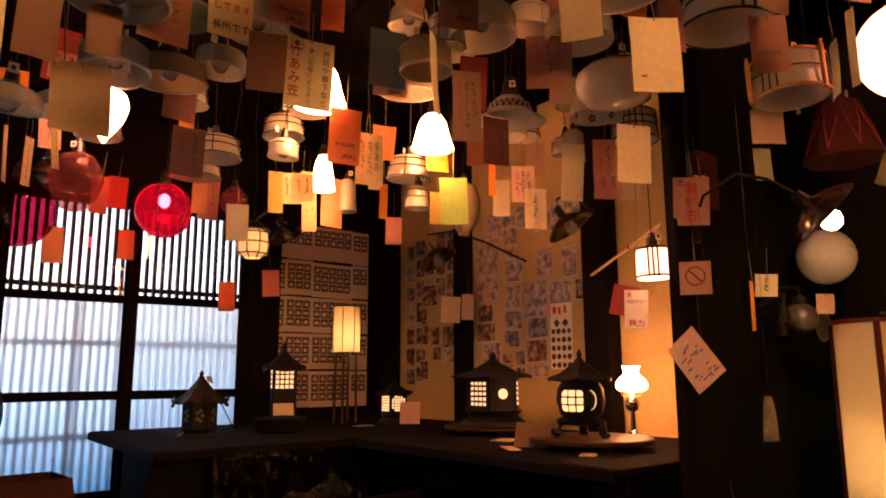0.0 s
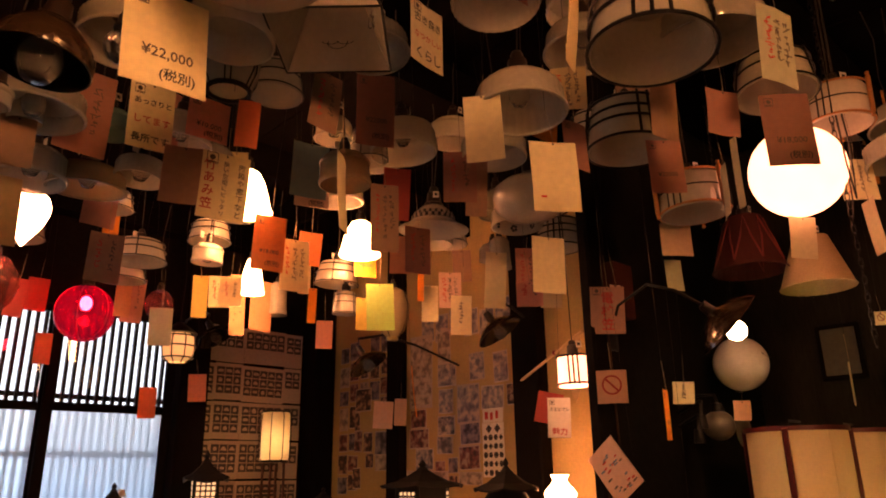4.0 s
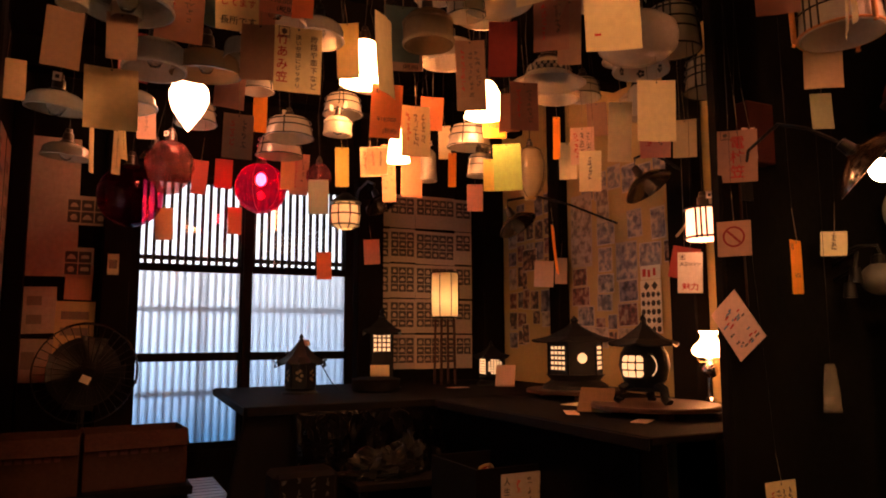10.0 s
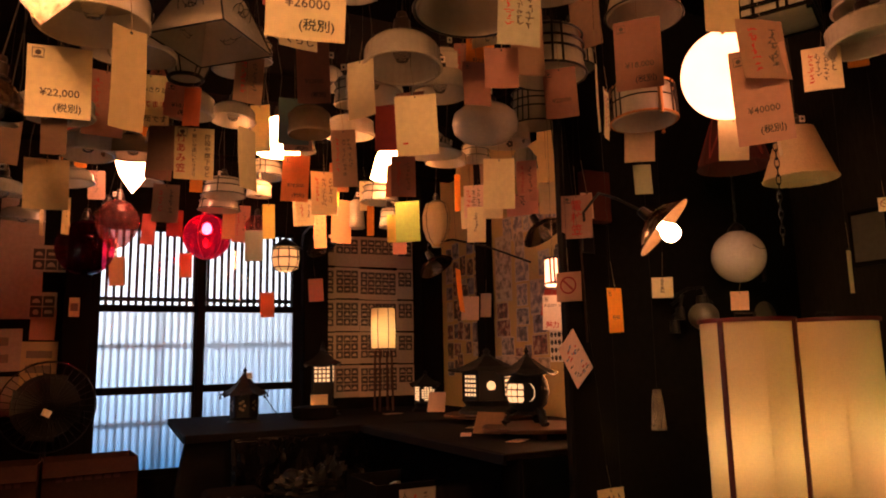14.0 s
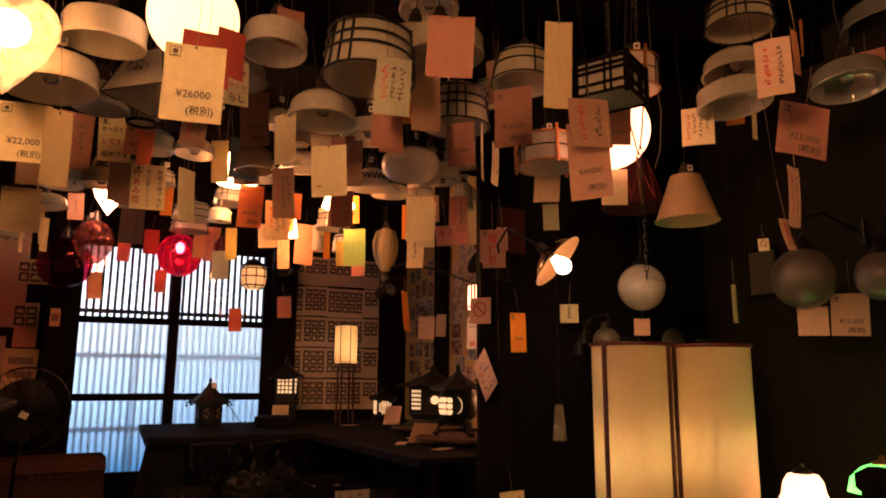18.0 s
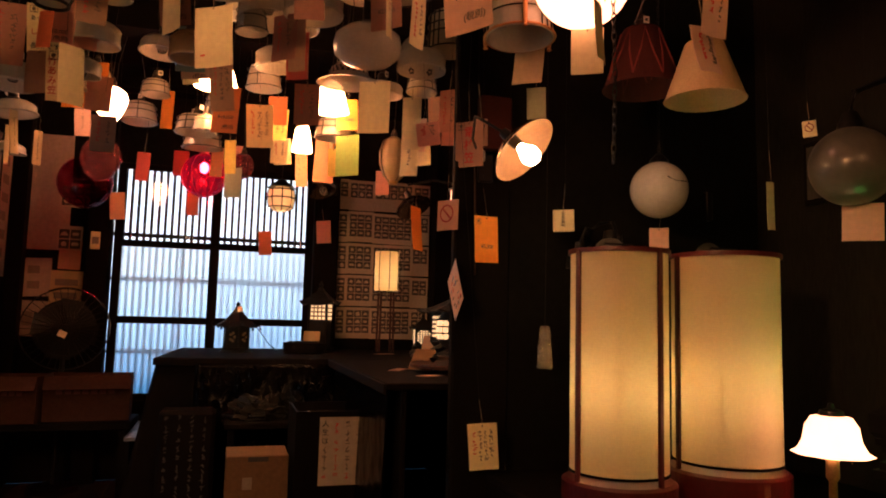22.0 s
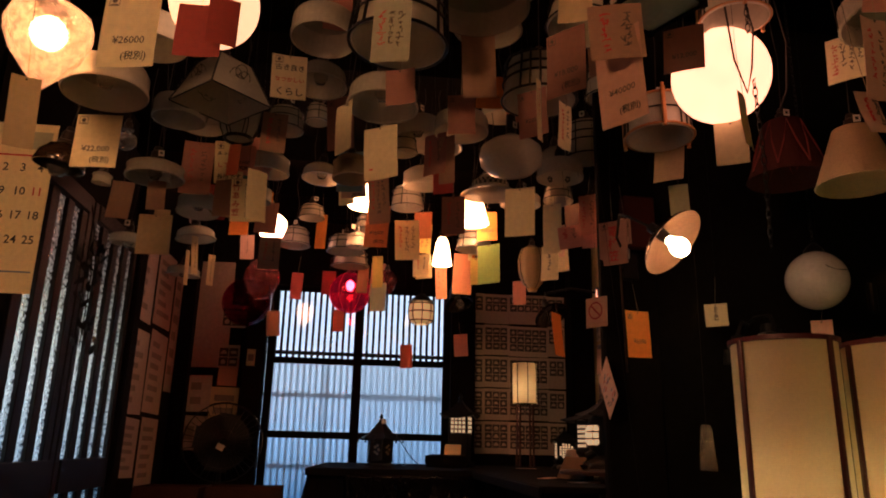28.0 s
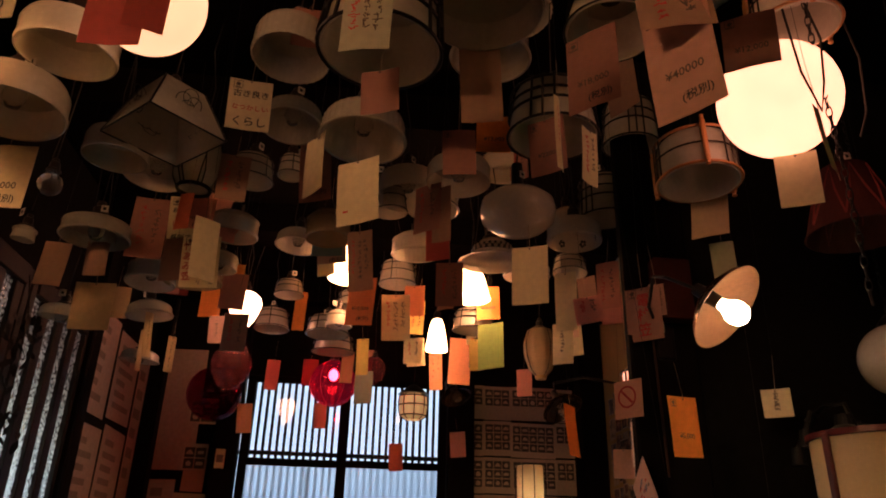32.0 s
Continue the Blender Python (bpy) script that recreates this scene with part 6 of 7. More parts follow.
PINNED = [(2.816, 1.649, 0.072, 0.118, 0), (4.189, 1.583, 0.056, 0.123, 0), (4.069, 1.446, 0.096, 0.129, 0), (3.929, 1.435, 0.144, 0.152, 5), (4.186, 1.223, 0.084, 0.133, 0), (4.051, 1.330, 0.082, 0.092, 0),
          (4.178, 1.456, 0.085, 0.139, 1), (3.927, 1.315, 0.132, 0.099, 3), (4.126, 1.722, 0.173, 0.153, 0), (3.144, 1.215, 0.186, 0.071, 3), (3.950, 1.620, 0.120, 0.150, 5), (3.500, 1.200, 0.363, 0.121, 3)]
for i, (y, z, w, h, k) in enumerate(PINNED):
    photo(y, z, w, h, k, 1 + i % 3)
# mostly dark prints, added to stand for deep shade on this upper wall strip
for col in range(5):
    z, y = 2.2 - R.uniform(0, 0.2), 3.90 + col * 0.112
    while z > 1.72 or (col > 2 and z > 1.18):
        h = R.uniform(0.1, 0.16)
        photo(y, z - h / 2, R.uniform(0.09, 0.11), h, R.choice((0, 0, 1, 5, 3)), 0)
        z -= h + R.uniform(0.01, 0.03)
for col in range(6):
    h = R.uniform(0.14, 0.2)
    photo(2.86 + col * 0.125, 2.10 + R.uniform(-0.03, 0.03), 0.115, h, R.choice((3, 4, 4)), 0)
sheet = wall_paper(1.7705, 2.956, 1.545, 0.152, 0.075, 1, WHITEP, "small white sheet with red marks above the crests")
part("marks", Shape().box(-0.06, -0.035, -0.0016, -0.0012, -0.02, 0.02).box(-0.02, 0.0, -0.0016, -0.0012, -0.025, 0.015).box(0.02, 0.04, -0.0016, -0.0012, -0.018, 0.022), INK_RED, sheet)
t = thing("crest_sheet", pose(1.7705, 2.958, 1.365, 0, 0, -90), "white sheet printed with rows of dark crests", "paper")
part("sheet", Shape().box(-0.08, 0.08, -0.0012, 0, -0.145, 0.14), WHITEP, t)
for j in range(6):
    for i in range(2 if j == 0 else 4):
        r = 0.024 if j == 0 else 0.0165
        x = (-0.03 + i * 0.062) if j == 0 else (-0.057 + i * 0.038)
        part("crest", Shape().turned([(0.0, 0.0), (r, 0.0)], (4, 10, 5, 12, 6)[(i + 2 * j) % 5] if j else 4, pose(x, -0.002, 0.108 - j * 0.046, 90)), INK, t)

# ---- calendar ----
cal = thing("wall_calendar", (-1.272, 1.603, 2.09), "large paper month calendar hung on the post", "calendar")
part("sheet", Shape().box(-0.26, 0.165, -0.002, 0.0, -0.605, 0.0), CREAM, cal)
part("rule", Shape().box(-0.19, 0.155, -0.003, -0.0021, -0.122, -0.116), INK_RED, cal)
part("rule", Shape().box(-0.19, 0.155, -0.003, -0.0021, -0.535, -0.53), INK_BLUE, cal)
write("2", 0.07, -0.09, -0.0035, -0.06, INK_RED, cal)
part("small_month", Shape().box(0.06, 0.15, -0.003, -0.0021, -0.095, -0.03), SAGE, cal)
for wk, row in enumerate((("", "", "", "1", "2", "3", "4"), ("5", "6", "7", "8", "9", "10", "11"), ("12", "13", "14", "15", "16", "17", "18"), ("19", "20", "21", "22", "23", "24", "25"))):
    for d, s in enumerate(row):
        if s:
            write(s, 0.041, -0.213 + d * 0.057, -0.0035, -0.165 - wk * 0.086, INK_RED if s in ("11", "23") or d == 0 else INK, cal)
part("hanger", Shape().tube([(0, 0, -0.005), (0, 0.0, 0.06)], 0.0015, 4), TWINE, cal)

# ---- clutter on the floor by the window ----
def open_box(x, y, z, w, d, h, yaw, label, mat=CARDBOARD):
    t = thing("cardboard_box", (x, y, z), label, "box", "boxes by the window", yaw)
    for a in ((-w / 2, w / 2, -d / 2, -d / 2 + 0.006), (-w / 2, w / 2, d / 2 - 0.006, d / 2), (-w / 2, -w / 2 + 0.006, -d / 2 + 0.006, d / 2 - 0.006), (w / 2 - 0.006, w / 2, -d / 2 + 0.006, d / 2 - 0.006)):
        part("side", Shape().box(*a, 0, h), mat, t)
    part("bottom", Shape().box(-w / 2, w / 2, -d / 2, d / 2, 0, 0.006), mat, t)
    part("flap", Shape().box(-w / 2, w / 2, -0.09, 0, -0.003, 0.003, pose(0, -d / 2, h, 55)), mat, t)
    s = Shape()
    for i in range(7):
        s.box(-w * 0.36 + i * w * 0.1, -w * 0.36 + i * w * 0.1 + w * 0.07, -d / 2 - 0.002, -d / 2 - 0.0005, h * 0.6, h * 0.78)
    tagged(part("writing", s, INK_BOX, t), kind="stuff")
    part("tape", Shape().box(-0.03, 0.03, -d / 2 - 0.0012, -d / 2, 0, h * 0.5), CARDBOARD, t)
    return t


INK_BOX = surface("faded_red_print", (0.075, 0.02, 0.016), 0.8, vary=0.3, bump=0.0)
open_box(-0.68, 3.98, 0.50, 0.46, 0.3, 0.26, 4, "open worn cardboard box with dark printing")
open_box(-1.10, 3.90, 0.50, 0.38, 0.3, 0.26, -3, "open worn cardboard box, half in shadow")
crate = thing("wooden_bench", (-0.88, 3.95, 0), "low dark bench carrying the boxes", "bench")
part("seat", Shape().box(-0.42, 0.46, -0.2, 0.2, 0.46, 0.50, bevel=0.004), WOOD_BLACK, crate)
for x in (-0.38, 0.42):
    for y in (-0.16, 0.16):
        part("leg", Shape().box(x - 0.02, x + 0.02, y - 0.02, y + 0.02, 0, 0.46), WOOD_BLACK, crate)
fan = thing("electric_fan", (-0.92, 4.36, 0.0), "dark old electric fan on a stand", "fan", yaw=15)
part("stand", Shape().turned([(0.0, 0.92), (0.014, 0.92), (0.016, 0.04), (0.14, 0.03), (0.16, 0.0), (0.0, 0.0)], 24), BLACK_METAL, fan, smooth=True)
part("motor", Shape().turned([(0.0, 0.07), (0.045, 0.06), (0.06, 0.0), (0.05, -0.06), (0.0, -0.07)], 24, pose(0, 0.03, 1.02, 90)), BLACK_METAL, fan, smooth=True)
for q in (0.08, 0.17, 0.26):
    part("guard_ring", Shape().ring(q, 0.0022 if q < 0.2 else 0.004, 0, 40, pose(0, -0.1 + q * 0.2, 1.02, 90)), BLACK_METAL, fan)
# chrome arc laid on the black guard as its highlight
part("guard_trim", Shape().tube([(0.266 * math.cos(radians(a)), -0.052, 1.02 + 0.266 * math.sin(radians(a))) for a in range(-15, 116, 10)], 0.0036, 6), CHROME, fan, "worn bright trim of the guard", smooth=True)
for i in range(36):
    a = 2 * math.pi * i / 36
    part("guard_wire", Shape().tube([(0.03 * math.cos(a), -0.1, 1.02 + 0.03 * math.sin(a)), (0.26 * math.cos(a), -0.05, 1.02 + 0.26 * math.sin(a))], 0.002, 4), BLACK_METAL, fan)
part("back_plate", Shape().turned([(0.0, 0.0), (0.17, 0.0), (0.19, 0.012), (0.0, 0.018)], 28, pose(0, 0.0, 1.02, 90)), BLACK_METAL, fan, smooth=True)
tag = part("stock_label", Shape().box(-0.025, 0.025, -0.001, 0.001, -0.02, 0.02, pose(0, 0, 0, 0, 25, 0)), WHITEP, fan, "small pale stock label")
tag.matrix_local = pose(-0.02, -0.115, 0.99)
for i in range(4):
    m = pose(0, -0.06, 1.02, 0, 0, 0) @ Matrix.Rotation(i * math.pi / 2, 4, "Y")
    part("blade", Shape().add([(0.015, 0.0, -0.03), (0.18, 0.02, -0.11), (0.2, -0.01, 0.04), (0.02, 0, 0.03), (0.015, 0.003, -0.03), (0.18, 0.023, -0.11), (0.2, -0.007, 0.04), (0.02, 0.003, 0.03)], [(0, 1, 2, 3), (7, 6, 5, 4), (0, 4, 5, 1), (1, 5, 6, 2), (2, 6, 7, 3)], m), BLACK_METAL, fan)
# light grey base carries the window's sheen on glossy wood
SLAT = surface("pale_sheen_wood", (0.25, 0.26, 0.27), 0.35, vary=0.2, grain=12, bump=0.1)
stool = thing("slatted_step", (-0.37, 3.95, 0), "low pale slatted step under the window", "step")
for i in range(9):
    part("slat", Shape().box(-0.06, 0.12, -0.36 + i * 0.075, -0.30 + i * 0.075, 0.42, 0.44), SLAT, stool)
for x in (-0.05, 0.09):
    part("side", Shape().box(x, x + 0.02, -0.36, 0.3, 0, 0.42), WOOD_BLACK, stool)
crate = thing("display_crate", (0.555, 2.61, 0.0), "dark crate of small things with a paper notice on its front", "crate")
for a in ((-0.155, 0.155, -0.19, -0.18), (-0.155, 0.155, 0.18, 0.19), (-0.155, -0.145, -0.18, 0.18), (0.145, 0.155, -0.18, 0.18)):
    part("side", Shape().box(*a, 0, 0.72), WOOD_BLACK, crate)
part("tray", Shape().box(-0.145, 0.145, -0.18, 0.18, 0.6, 0.61), WOOD_BLACK, crate)
# darker paper tone stands for the shade on this low notice
note = part("notice", Shape().box(-0.05, 0.15, -0.196, -0.1945, 0.40, 0.695), AGED, crate, "greyed paper notice with brush writing")
for c, words in enumerate(("↑", "", "", "人生は")):
    x = 0.125 - c * 0.05
    for k in range(7):
        if c == 3 and k < 3:
            write(words[k], 0.03, x, -0.198, 0.665 - k * 0.037, INK, note)
        elif c == 0 and k == 6:
            write(words, 0.035, x, -0.198, 0.43, INK, note)
        else:
            q = Shape()
            for i in range(4):
                q.box(-R.uniform(0.006, 0.012), R.uniform(0.005, 0.011), -0.0003, 0.0003, -0.0014, 0.0014, pose(x, -0.1975, 0.665 - k * 0.037 + R.uniform(-0.012, 0.012), 0, R.choice((0, 0, 90, 50, -40)) + R.uniform(-10, 10), 0))
            tagged(part("writing", q, INK_RED if c == 2 or k == 6 else INK_GREY, note), kind="stuff")
for i in range(9):
    o = part("trinket", Shape().turned([(0.0, 0.03), (0.018, 0.025), (0.024, 0.0), (0.02, -0.03), (0.0, -0.034)], 12), (ENAMEL_IN, GLASS_RED, BRASS)[i % 3], smooth=True)
    o.matrix_world = pose(0.545 + R.uniform(-0.1, 0.1), 2.61 + R.uniform(-0.12, 0.12), 0.66, R.uniform(0, 90), R.uniform(0, 90), 0)
    tagged(o, "small trinket lying in the display crate", "trinket", "trinkets in the crate")
bx = thing("cardboard_box", (0.245, 2.52, 0.0), "closed tan cardboard carton with a handle slot", "box")
part("carton", Shape().box(-0.13, 0.13, -0.12, 0.12, 0.0, 0.54, bevel=0.004), KRAFT, bx)
part("slot", Shape().box(-0.04, 0.045, -0.1225, -0.1195, 0.515, 0.535), INK, bx)
part("printing", Shape().box(-0.06, -0.02, -0.1215, -0.1195, 0.4, 0.45), FAINT, bx)
stack = thing("covered_stack", (-0.08, 3.06, 0.0), "stack of goods under dark cloth with pale woven writing", "stack")
part("block", Shape().box(-0.13, 0.14, -0.08, 0.1, 0, 0.66, bevel=0.02), CLOTH, stack)
for c in range(4):
    q, v = Shape(), 0.62
    while v > 0.1:
        for i in range(4):
            q.box(-R.uniform(0.005, 0.012), R.uniform(0.005, 0.012), -0.0004, 0.0004, -0.002, 0.002, pose(-0.09 + c * 0.06, -0.0815, v + R.uniform(-0.016, 0.016), 0, R.choice((0, 90, 50, -40)) + R.uniform(-10, 10), 0))
        v -= 0.048
    tagged(part("woven_writing", q, GLASS_DARK, stack), kind="stuff")


def crumpled_bag(x, y, z, w, d, h, seed, label):
    """A heap of thin plastic with sharp creases."""
    s, n, k = Shape(), 40, 18
    vs = []
    for j in range(k + 1):
        for i in range(n):
            a, p = 2 * math.pi * i / n, math.pi * 0.5 * j / k
            u = Vector((math.cos(a) * math.cos(p), math.sin(a) * math.cos(p), math.sin(p)))
            c = 1 + 0.6 * (abs(noise.noise(u * 2.6 + Vector((seed, 0, 0)))) - 0.25) + 0.35 * (abs(noise.noise(u * 6 + Vector((0, seed, 0)))) - 0.2)
            vs.append((u.x * w * c, u.y * d * c, u.z * h * c))
    s.add(vs, [(j * n + i, j * n + (i + 1) % n, (j + 1) * n + (i + 1) % n, (j + 1) * n + i) for j in range(k) for i in range(n)] + [tuple(range(n))[::-1]])
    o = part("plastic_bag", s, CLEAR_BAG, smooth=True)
    o.matrix_world = pose(x, y, z)
    return tagged(o, label, "bag", "crumpled bags below the counter")


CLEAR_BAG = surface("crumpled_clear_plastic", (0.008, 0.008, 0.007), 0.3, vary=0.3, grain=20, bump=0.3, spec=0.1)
under = tagged(part("low_table", Shape().box(0.1, 0.52, 2.86, 3.2, 0.58, 0.61, bevel=0.004).box(0.12, 0.15, 2.88, 2.91, 0, 0.58).box(0.47, 0.5, 2.88, 2.91, 0, 0.58).box(0.12, 0.15, 3.15, 3.18, 0, 0.58).box(0.47, 0.5, 3.15, 3.18, 0, 0.58), WOOD_BLACK), "low black table tucked below the counter", "table")
crumpled_bag(0.27, 3.02, 0.61, 0.16, 0.11, 0.10, 3.0, "crumpled clear plastic bag on the low table")
crumpled_bag(0.42, 3.08, 0.61, 0.09, 0.09, 0.14, 7.0, "crumpled dark plastic bag on the low table")

# ---- cloth skirt closing the counter end, and dried sprays by the lattice doors ----
skirt = Shape()
for j in range(13):
    for i in range(13):
        u, v = i / 12, j / 12
        skirt.v.append((-0.05 - u * (0.215 + 0.17 * v), 3.335 - 0.05 * v * noise.noise(Vector((u * 6, v * 2, 31))), 0.873 * (1 - v)))
skirt.f = [(j * 13 + i, j * 13 + i + 1, (j + 1) * 13 + i + 1, (j + 1) * 13 + i) for j in range(12) for i in range(12)]
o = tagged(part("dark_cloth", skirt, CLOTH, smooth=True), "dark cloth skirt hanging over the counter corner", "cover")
o.modifiers.new("thickness", "SOLIDIFY").thickness = 0.004
spray = thing("dried_spray", (-1.262, 2.48, 1.92), "dark dried leaf spray hanging on the lattice door", "plant")
part("stem", Shape().tube([(-0.03, 0, 0.16), (0, 0, 0.02), (0.006, 0.02, -0.2), (0.0, 0.03, -0.5)], 0.003, 5), WOOD_DARK, spray)
for i in range(46):
    z = -0.5 + 0.5 * R.random()
    m = pose(R.uniform(-0.02, 0.04), R.uniform(-0.10, 0.12), z, R.uniform(-40, 40), R.uniform(-50, 50), R.uniform(0, 360))
    a = R.uniform(0.02, 0.034)
    part("leaf", Shape().add([(0, 0, a), (0.4 * a, 0.004, 0.2 * a), (0.3 * a, 0, -0.6 * a), (0, -0.004, -a), (-0.35 * a, 0, -0.5 * a), (-0.4 * a, 0.004, 0.3 * a)], [(0, 1, 2, 3, 4, 5)], m), WOOD_DARK, spray)

# ---- glass-topped case beside the viewer ----
case = thing("display_case", (-0.85, -0.14, 0.0), "waist-high dark case with papers under a glass top", "case")
part("cabinet", Shape().box(-0.27, 0.27, -0.27, 0.27, 0.0, 1.0, bevel=0.005), WOOD_BLACK, case)
part("top_board", Shape().box(-0.285, 0.285, -0.29, 0.29, 1.002, 1.026, bevel=0.003), SLAT, case)
part("glass_top", Shape().box(-0.28, 0.28, -0.285, 0.285, 1.031, 1.036, bevel=0.001), PANE, case, "clear glass sheet").visible_shadow = False
for x, y, w, d, a, mat in ((0.16, 0.19, 0.18, 0.14, 8, WHITEP), (0.22, 0.08, 0.1, 0.12, -5, PINK), (0.08, 0.05, 0.14, 0.16, 14, CREAM), (-0.1, 0.12, 0.2, 0.2, -4, BROWN)):
    o = part("loose_card", Shape().box(-w / 2, w / 2, -d / 2, d / 2, 0.0, 0.0012), mat)
    o.matrix_world = pose(-0.85 + x, -0.14 + y, 1.0265 + 0.0008 * (a % 3), 0, 0, a)
    tagged(o, f"{TINT[mat.name]} sheet lying under the glass of the case", "paper", "papers under glass")

# ---- loose chain and cable hanging by the lit globe ----
loose = thing("hanging_chain", (1.045, 0.835, 1.56), "steel chain of long links hanging loose from the beams", "chain")
for i in range(47):
    link = Shape().turned([(0.0078 + 0.0019 * math.cos(q), 0.0019 * math.sin(q)) for q in [math.pi * 2 * k / 5 for k in range(6)]], 14, pose(0.004 * math.sin(i * 0.2), 0, 0.0255 * i + 0.012, 90, 0, 35 + 90 * (i % 2)) @ Matrix.Diagonal((0.8, 1.95, 1, 1)))
    part("chain_link", link, BLACK_METAL, loose, smooth=True)
flex = thing("loose_cable", (1.0, 0.80, 1.98), "loop of black cable hanging in front of the lit globe", "cable")
part("cable", Shape().tube([(0.0, 0, 0.80), (-0.03, 0, 0.5), (-0.045, 0, 0.28), (-0.03, 0, 0.1), (0.0, 0, 0.0), (0.02, 0, 0.08), (0.035, 0, 0.2), (0.01, 0, 0.32), (0.02, 0, 0.5), (0.03, 0, 0.80)], 0.0028, 6), CORD, flex, smooth=True)
part("cable", Shape().tube([(0.12, 0.05, 0.80), (0.13, 0.05, 0.4), (0.165, 0.05, 0.2), (0.15, 0.05, 0.05), (0.12, 0.05, -0.02)], 0.0024, 6), CORD, flex, smooth=True)

# ---- unseen lit globes added over the shop floor, behind the viewer, for front light ----
lit_globe(-1.40, -1.0, 2.1, 0.36, 0.36, LIT_UNSEEN)
lit_globe(0.75, -1.95, 2.15, 0.17, 0.17, LIT_UNSEEN)
# cards with readable writing
price_tag(-0.835, 1.241, 1.979, 0.133, 0.174, -4, 0, CREAM, "yen", "¥22,000", "(税別)")
price_tag(-0.487, 0.424, 1.876, 0.116, 0.158, -9, 0, CREAM, "yen", "¥26000", "(税別)")
price_tag(-0.285, 1.227, 2.226, 0.110, 0.150, 9, 0, CREAM, "lines", "古き良き/なつかしい/くらし")
price_tag(-0.592, 1.951, 2.224, 0.116, 0.179, -5, 0, CREAM, "lines", "あっさりと/してます/長所です")
price_tag(-0.504, 1.795, 2.145, 0.104, 0.114, -8, 0, PINK, "yen", "¥10,000", "(税別)")
price_tag(-0.470, 1.749, 1.990, 0.119, 0.163, -9, 0, CREAM, "columns", "階段や廊下など/狭い空間にピッタリ/竹あみ笠")
price_tag(0.042, 2.424, 2.140, 0.115, 0.208, -17, 0, ORANGERED, "yen", "¥18,000", "(税別)")
price_tag(0.487, 0.783, 2.112, 0.118, 0.190, -49, 0, RUST, "yen", "¥18,000", "(税別)")
price_tag(0.494, 0.441, 1.894, 0.111, 0.209, -59, 0, BLUSH_DIM, "yen", "¥40000", "(税別)")
price_tag(-0.136, 1.595, 2.281, 0.106, 0.205, -19, 0, RUST, "yen", "¥22000", "(税別)")
price_tag(0.471, 1.101, 2.101, 0.097, 0.154, -41, 0, RUST, "yen", "¥22000", "")
price_tag(0.897, 1.595, 1.856, 0.117, 0.165, -52, 4, BLUSH_DIM, "columns", "電柱笠")
price_tag(0.895, 0.099, 1.891, 0.125, 0.136, -20, 10, RUST, "yen", "¥23,000", "(税別)")
price_tag(0.985, 1.900, 1.504, 0.085, 0.144, -53, 0, WHITE, "lines", "大正ロマン/魅力")
price_tag(1.969, 0.738, 1.553, 0.129, 0.163, -56, 0, BLUSH, "yen", "¥12,000", "(税別)")
price_tag(0.902, 1.416, 1.484, 0.103, 0.155, 24, -3, ORANGE, "yen", "¥5,000", "")
# cards whose writing is too small to read
price_tag(-0.471, 2.542, 1.990, 0.103, 0.159, -6, 0, BROWN, "bars", 2)
price_tag(-0.092, 1.968, 2.221, 0.113, 0.175, -17, 0, TEAL)
price_tag(-0.078, 1.980, 2.099, 0.107, 0.074, -17, 0, BLUSH, "yen", "", "(税別)")
price_tag(0.020, 1.747, 2.047, 0.085, 0.200, -21, 0, BROWN, "bars", 3)
price_tag(0.305, 2.029, 2.276, 0.096, 0.189, -25, 0, RED)
price_tag(0.837, 2.253, 1.938, 0.086, 0.165, -32, 0, CREAM, "bars", 1)
price_tag(0.897, 2.380, 2.076, 0.098, 0.160, -32, 0, BLUSH, "bars", 3)
price_tag(0.935, 1.978, 2.096, 0.088, 0.181, -37, 0, PINK, "bars", 2)
price_tag(0.950, 1.989, 1.969, 0.084, 0.104, -37, 0, PINK)
price_tag(1.385, 0.886, 2.247, 0.117, 0.153, -47, 0, CREAM, "bars", 4)
price_tag(0.764, 0.051, 1.702, 0.050, 0.139, 10, 4, BLUSH, "bars", 2)
price_tag(0.757, 0.081, 1.585, 0.050, 0.075, 10, -6, BLUSH, "bars", 2)
price_tag(0.540, 0.977, 1.999, 0.059, 0.141, 35, 0, CREAM, "bars", 2)
price_tag(0.950, 1.552, 0.783, 0.102, 0.160, -15, -3, CREAM, "bars", 4)
price_tag(0.809, 1.549, 1.552, 0.096, 0.106, -60, 2, BLUSH_DIM, "seal")
price_tag(0.022, 0.623, 2.042, 0.092, 0.154, -12, 0, SAGE, "bars", 3)
price_tag(0.483, 0.419, 1.944, 0.112, 0.134, -10, 0, BROWN, "bars", 2)
price_tag(-0.813, 2.711, 2.210, 0.092, 0.088, 0, 0, PINK, "bars", 2)
price_tag(0.322, 3.260, 2.135, 0.102, 0.137, -17, 0, CREAM, "bars", 2)
price_tag(0.342, 3.412, 2.176, 0.105, 0.152, -21, 0, CREAM, "bars", 3)
price_tag(0.082, 3.788, 2.196, 0.098, 0.229, -12, 0, PINK, "bars", 2)
price_tag(-0.727, 3.403, 2.237, 0.081, 0.149, -1, 0, BROWN, "bars", 1)
# plain cards
price_tag(0.013, 1.133, 1.957, 0.113, 0.166, -35, 0, CREAM, "tick")
price_tag(-0.499, 2.551, 2.168, 0.105, 0.158, -6, 0, RUST)
price_tag(-0.888, 2.102, 1.936, 0.134, 0.172, 2, 0, TAN)
price_tag(-0.103, 1.240, 2.079, 0.088, 0.168, -50, 0, CREAM)
price_tag(1.038, 0.968, 1.978, 0.092, 0.130, -30, 0, CREAM)
price_tag(1.041, 1.388, 2.069, 0.107, 0.125, -47, 0, TAN)
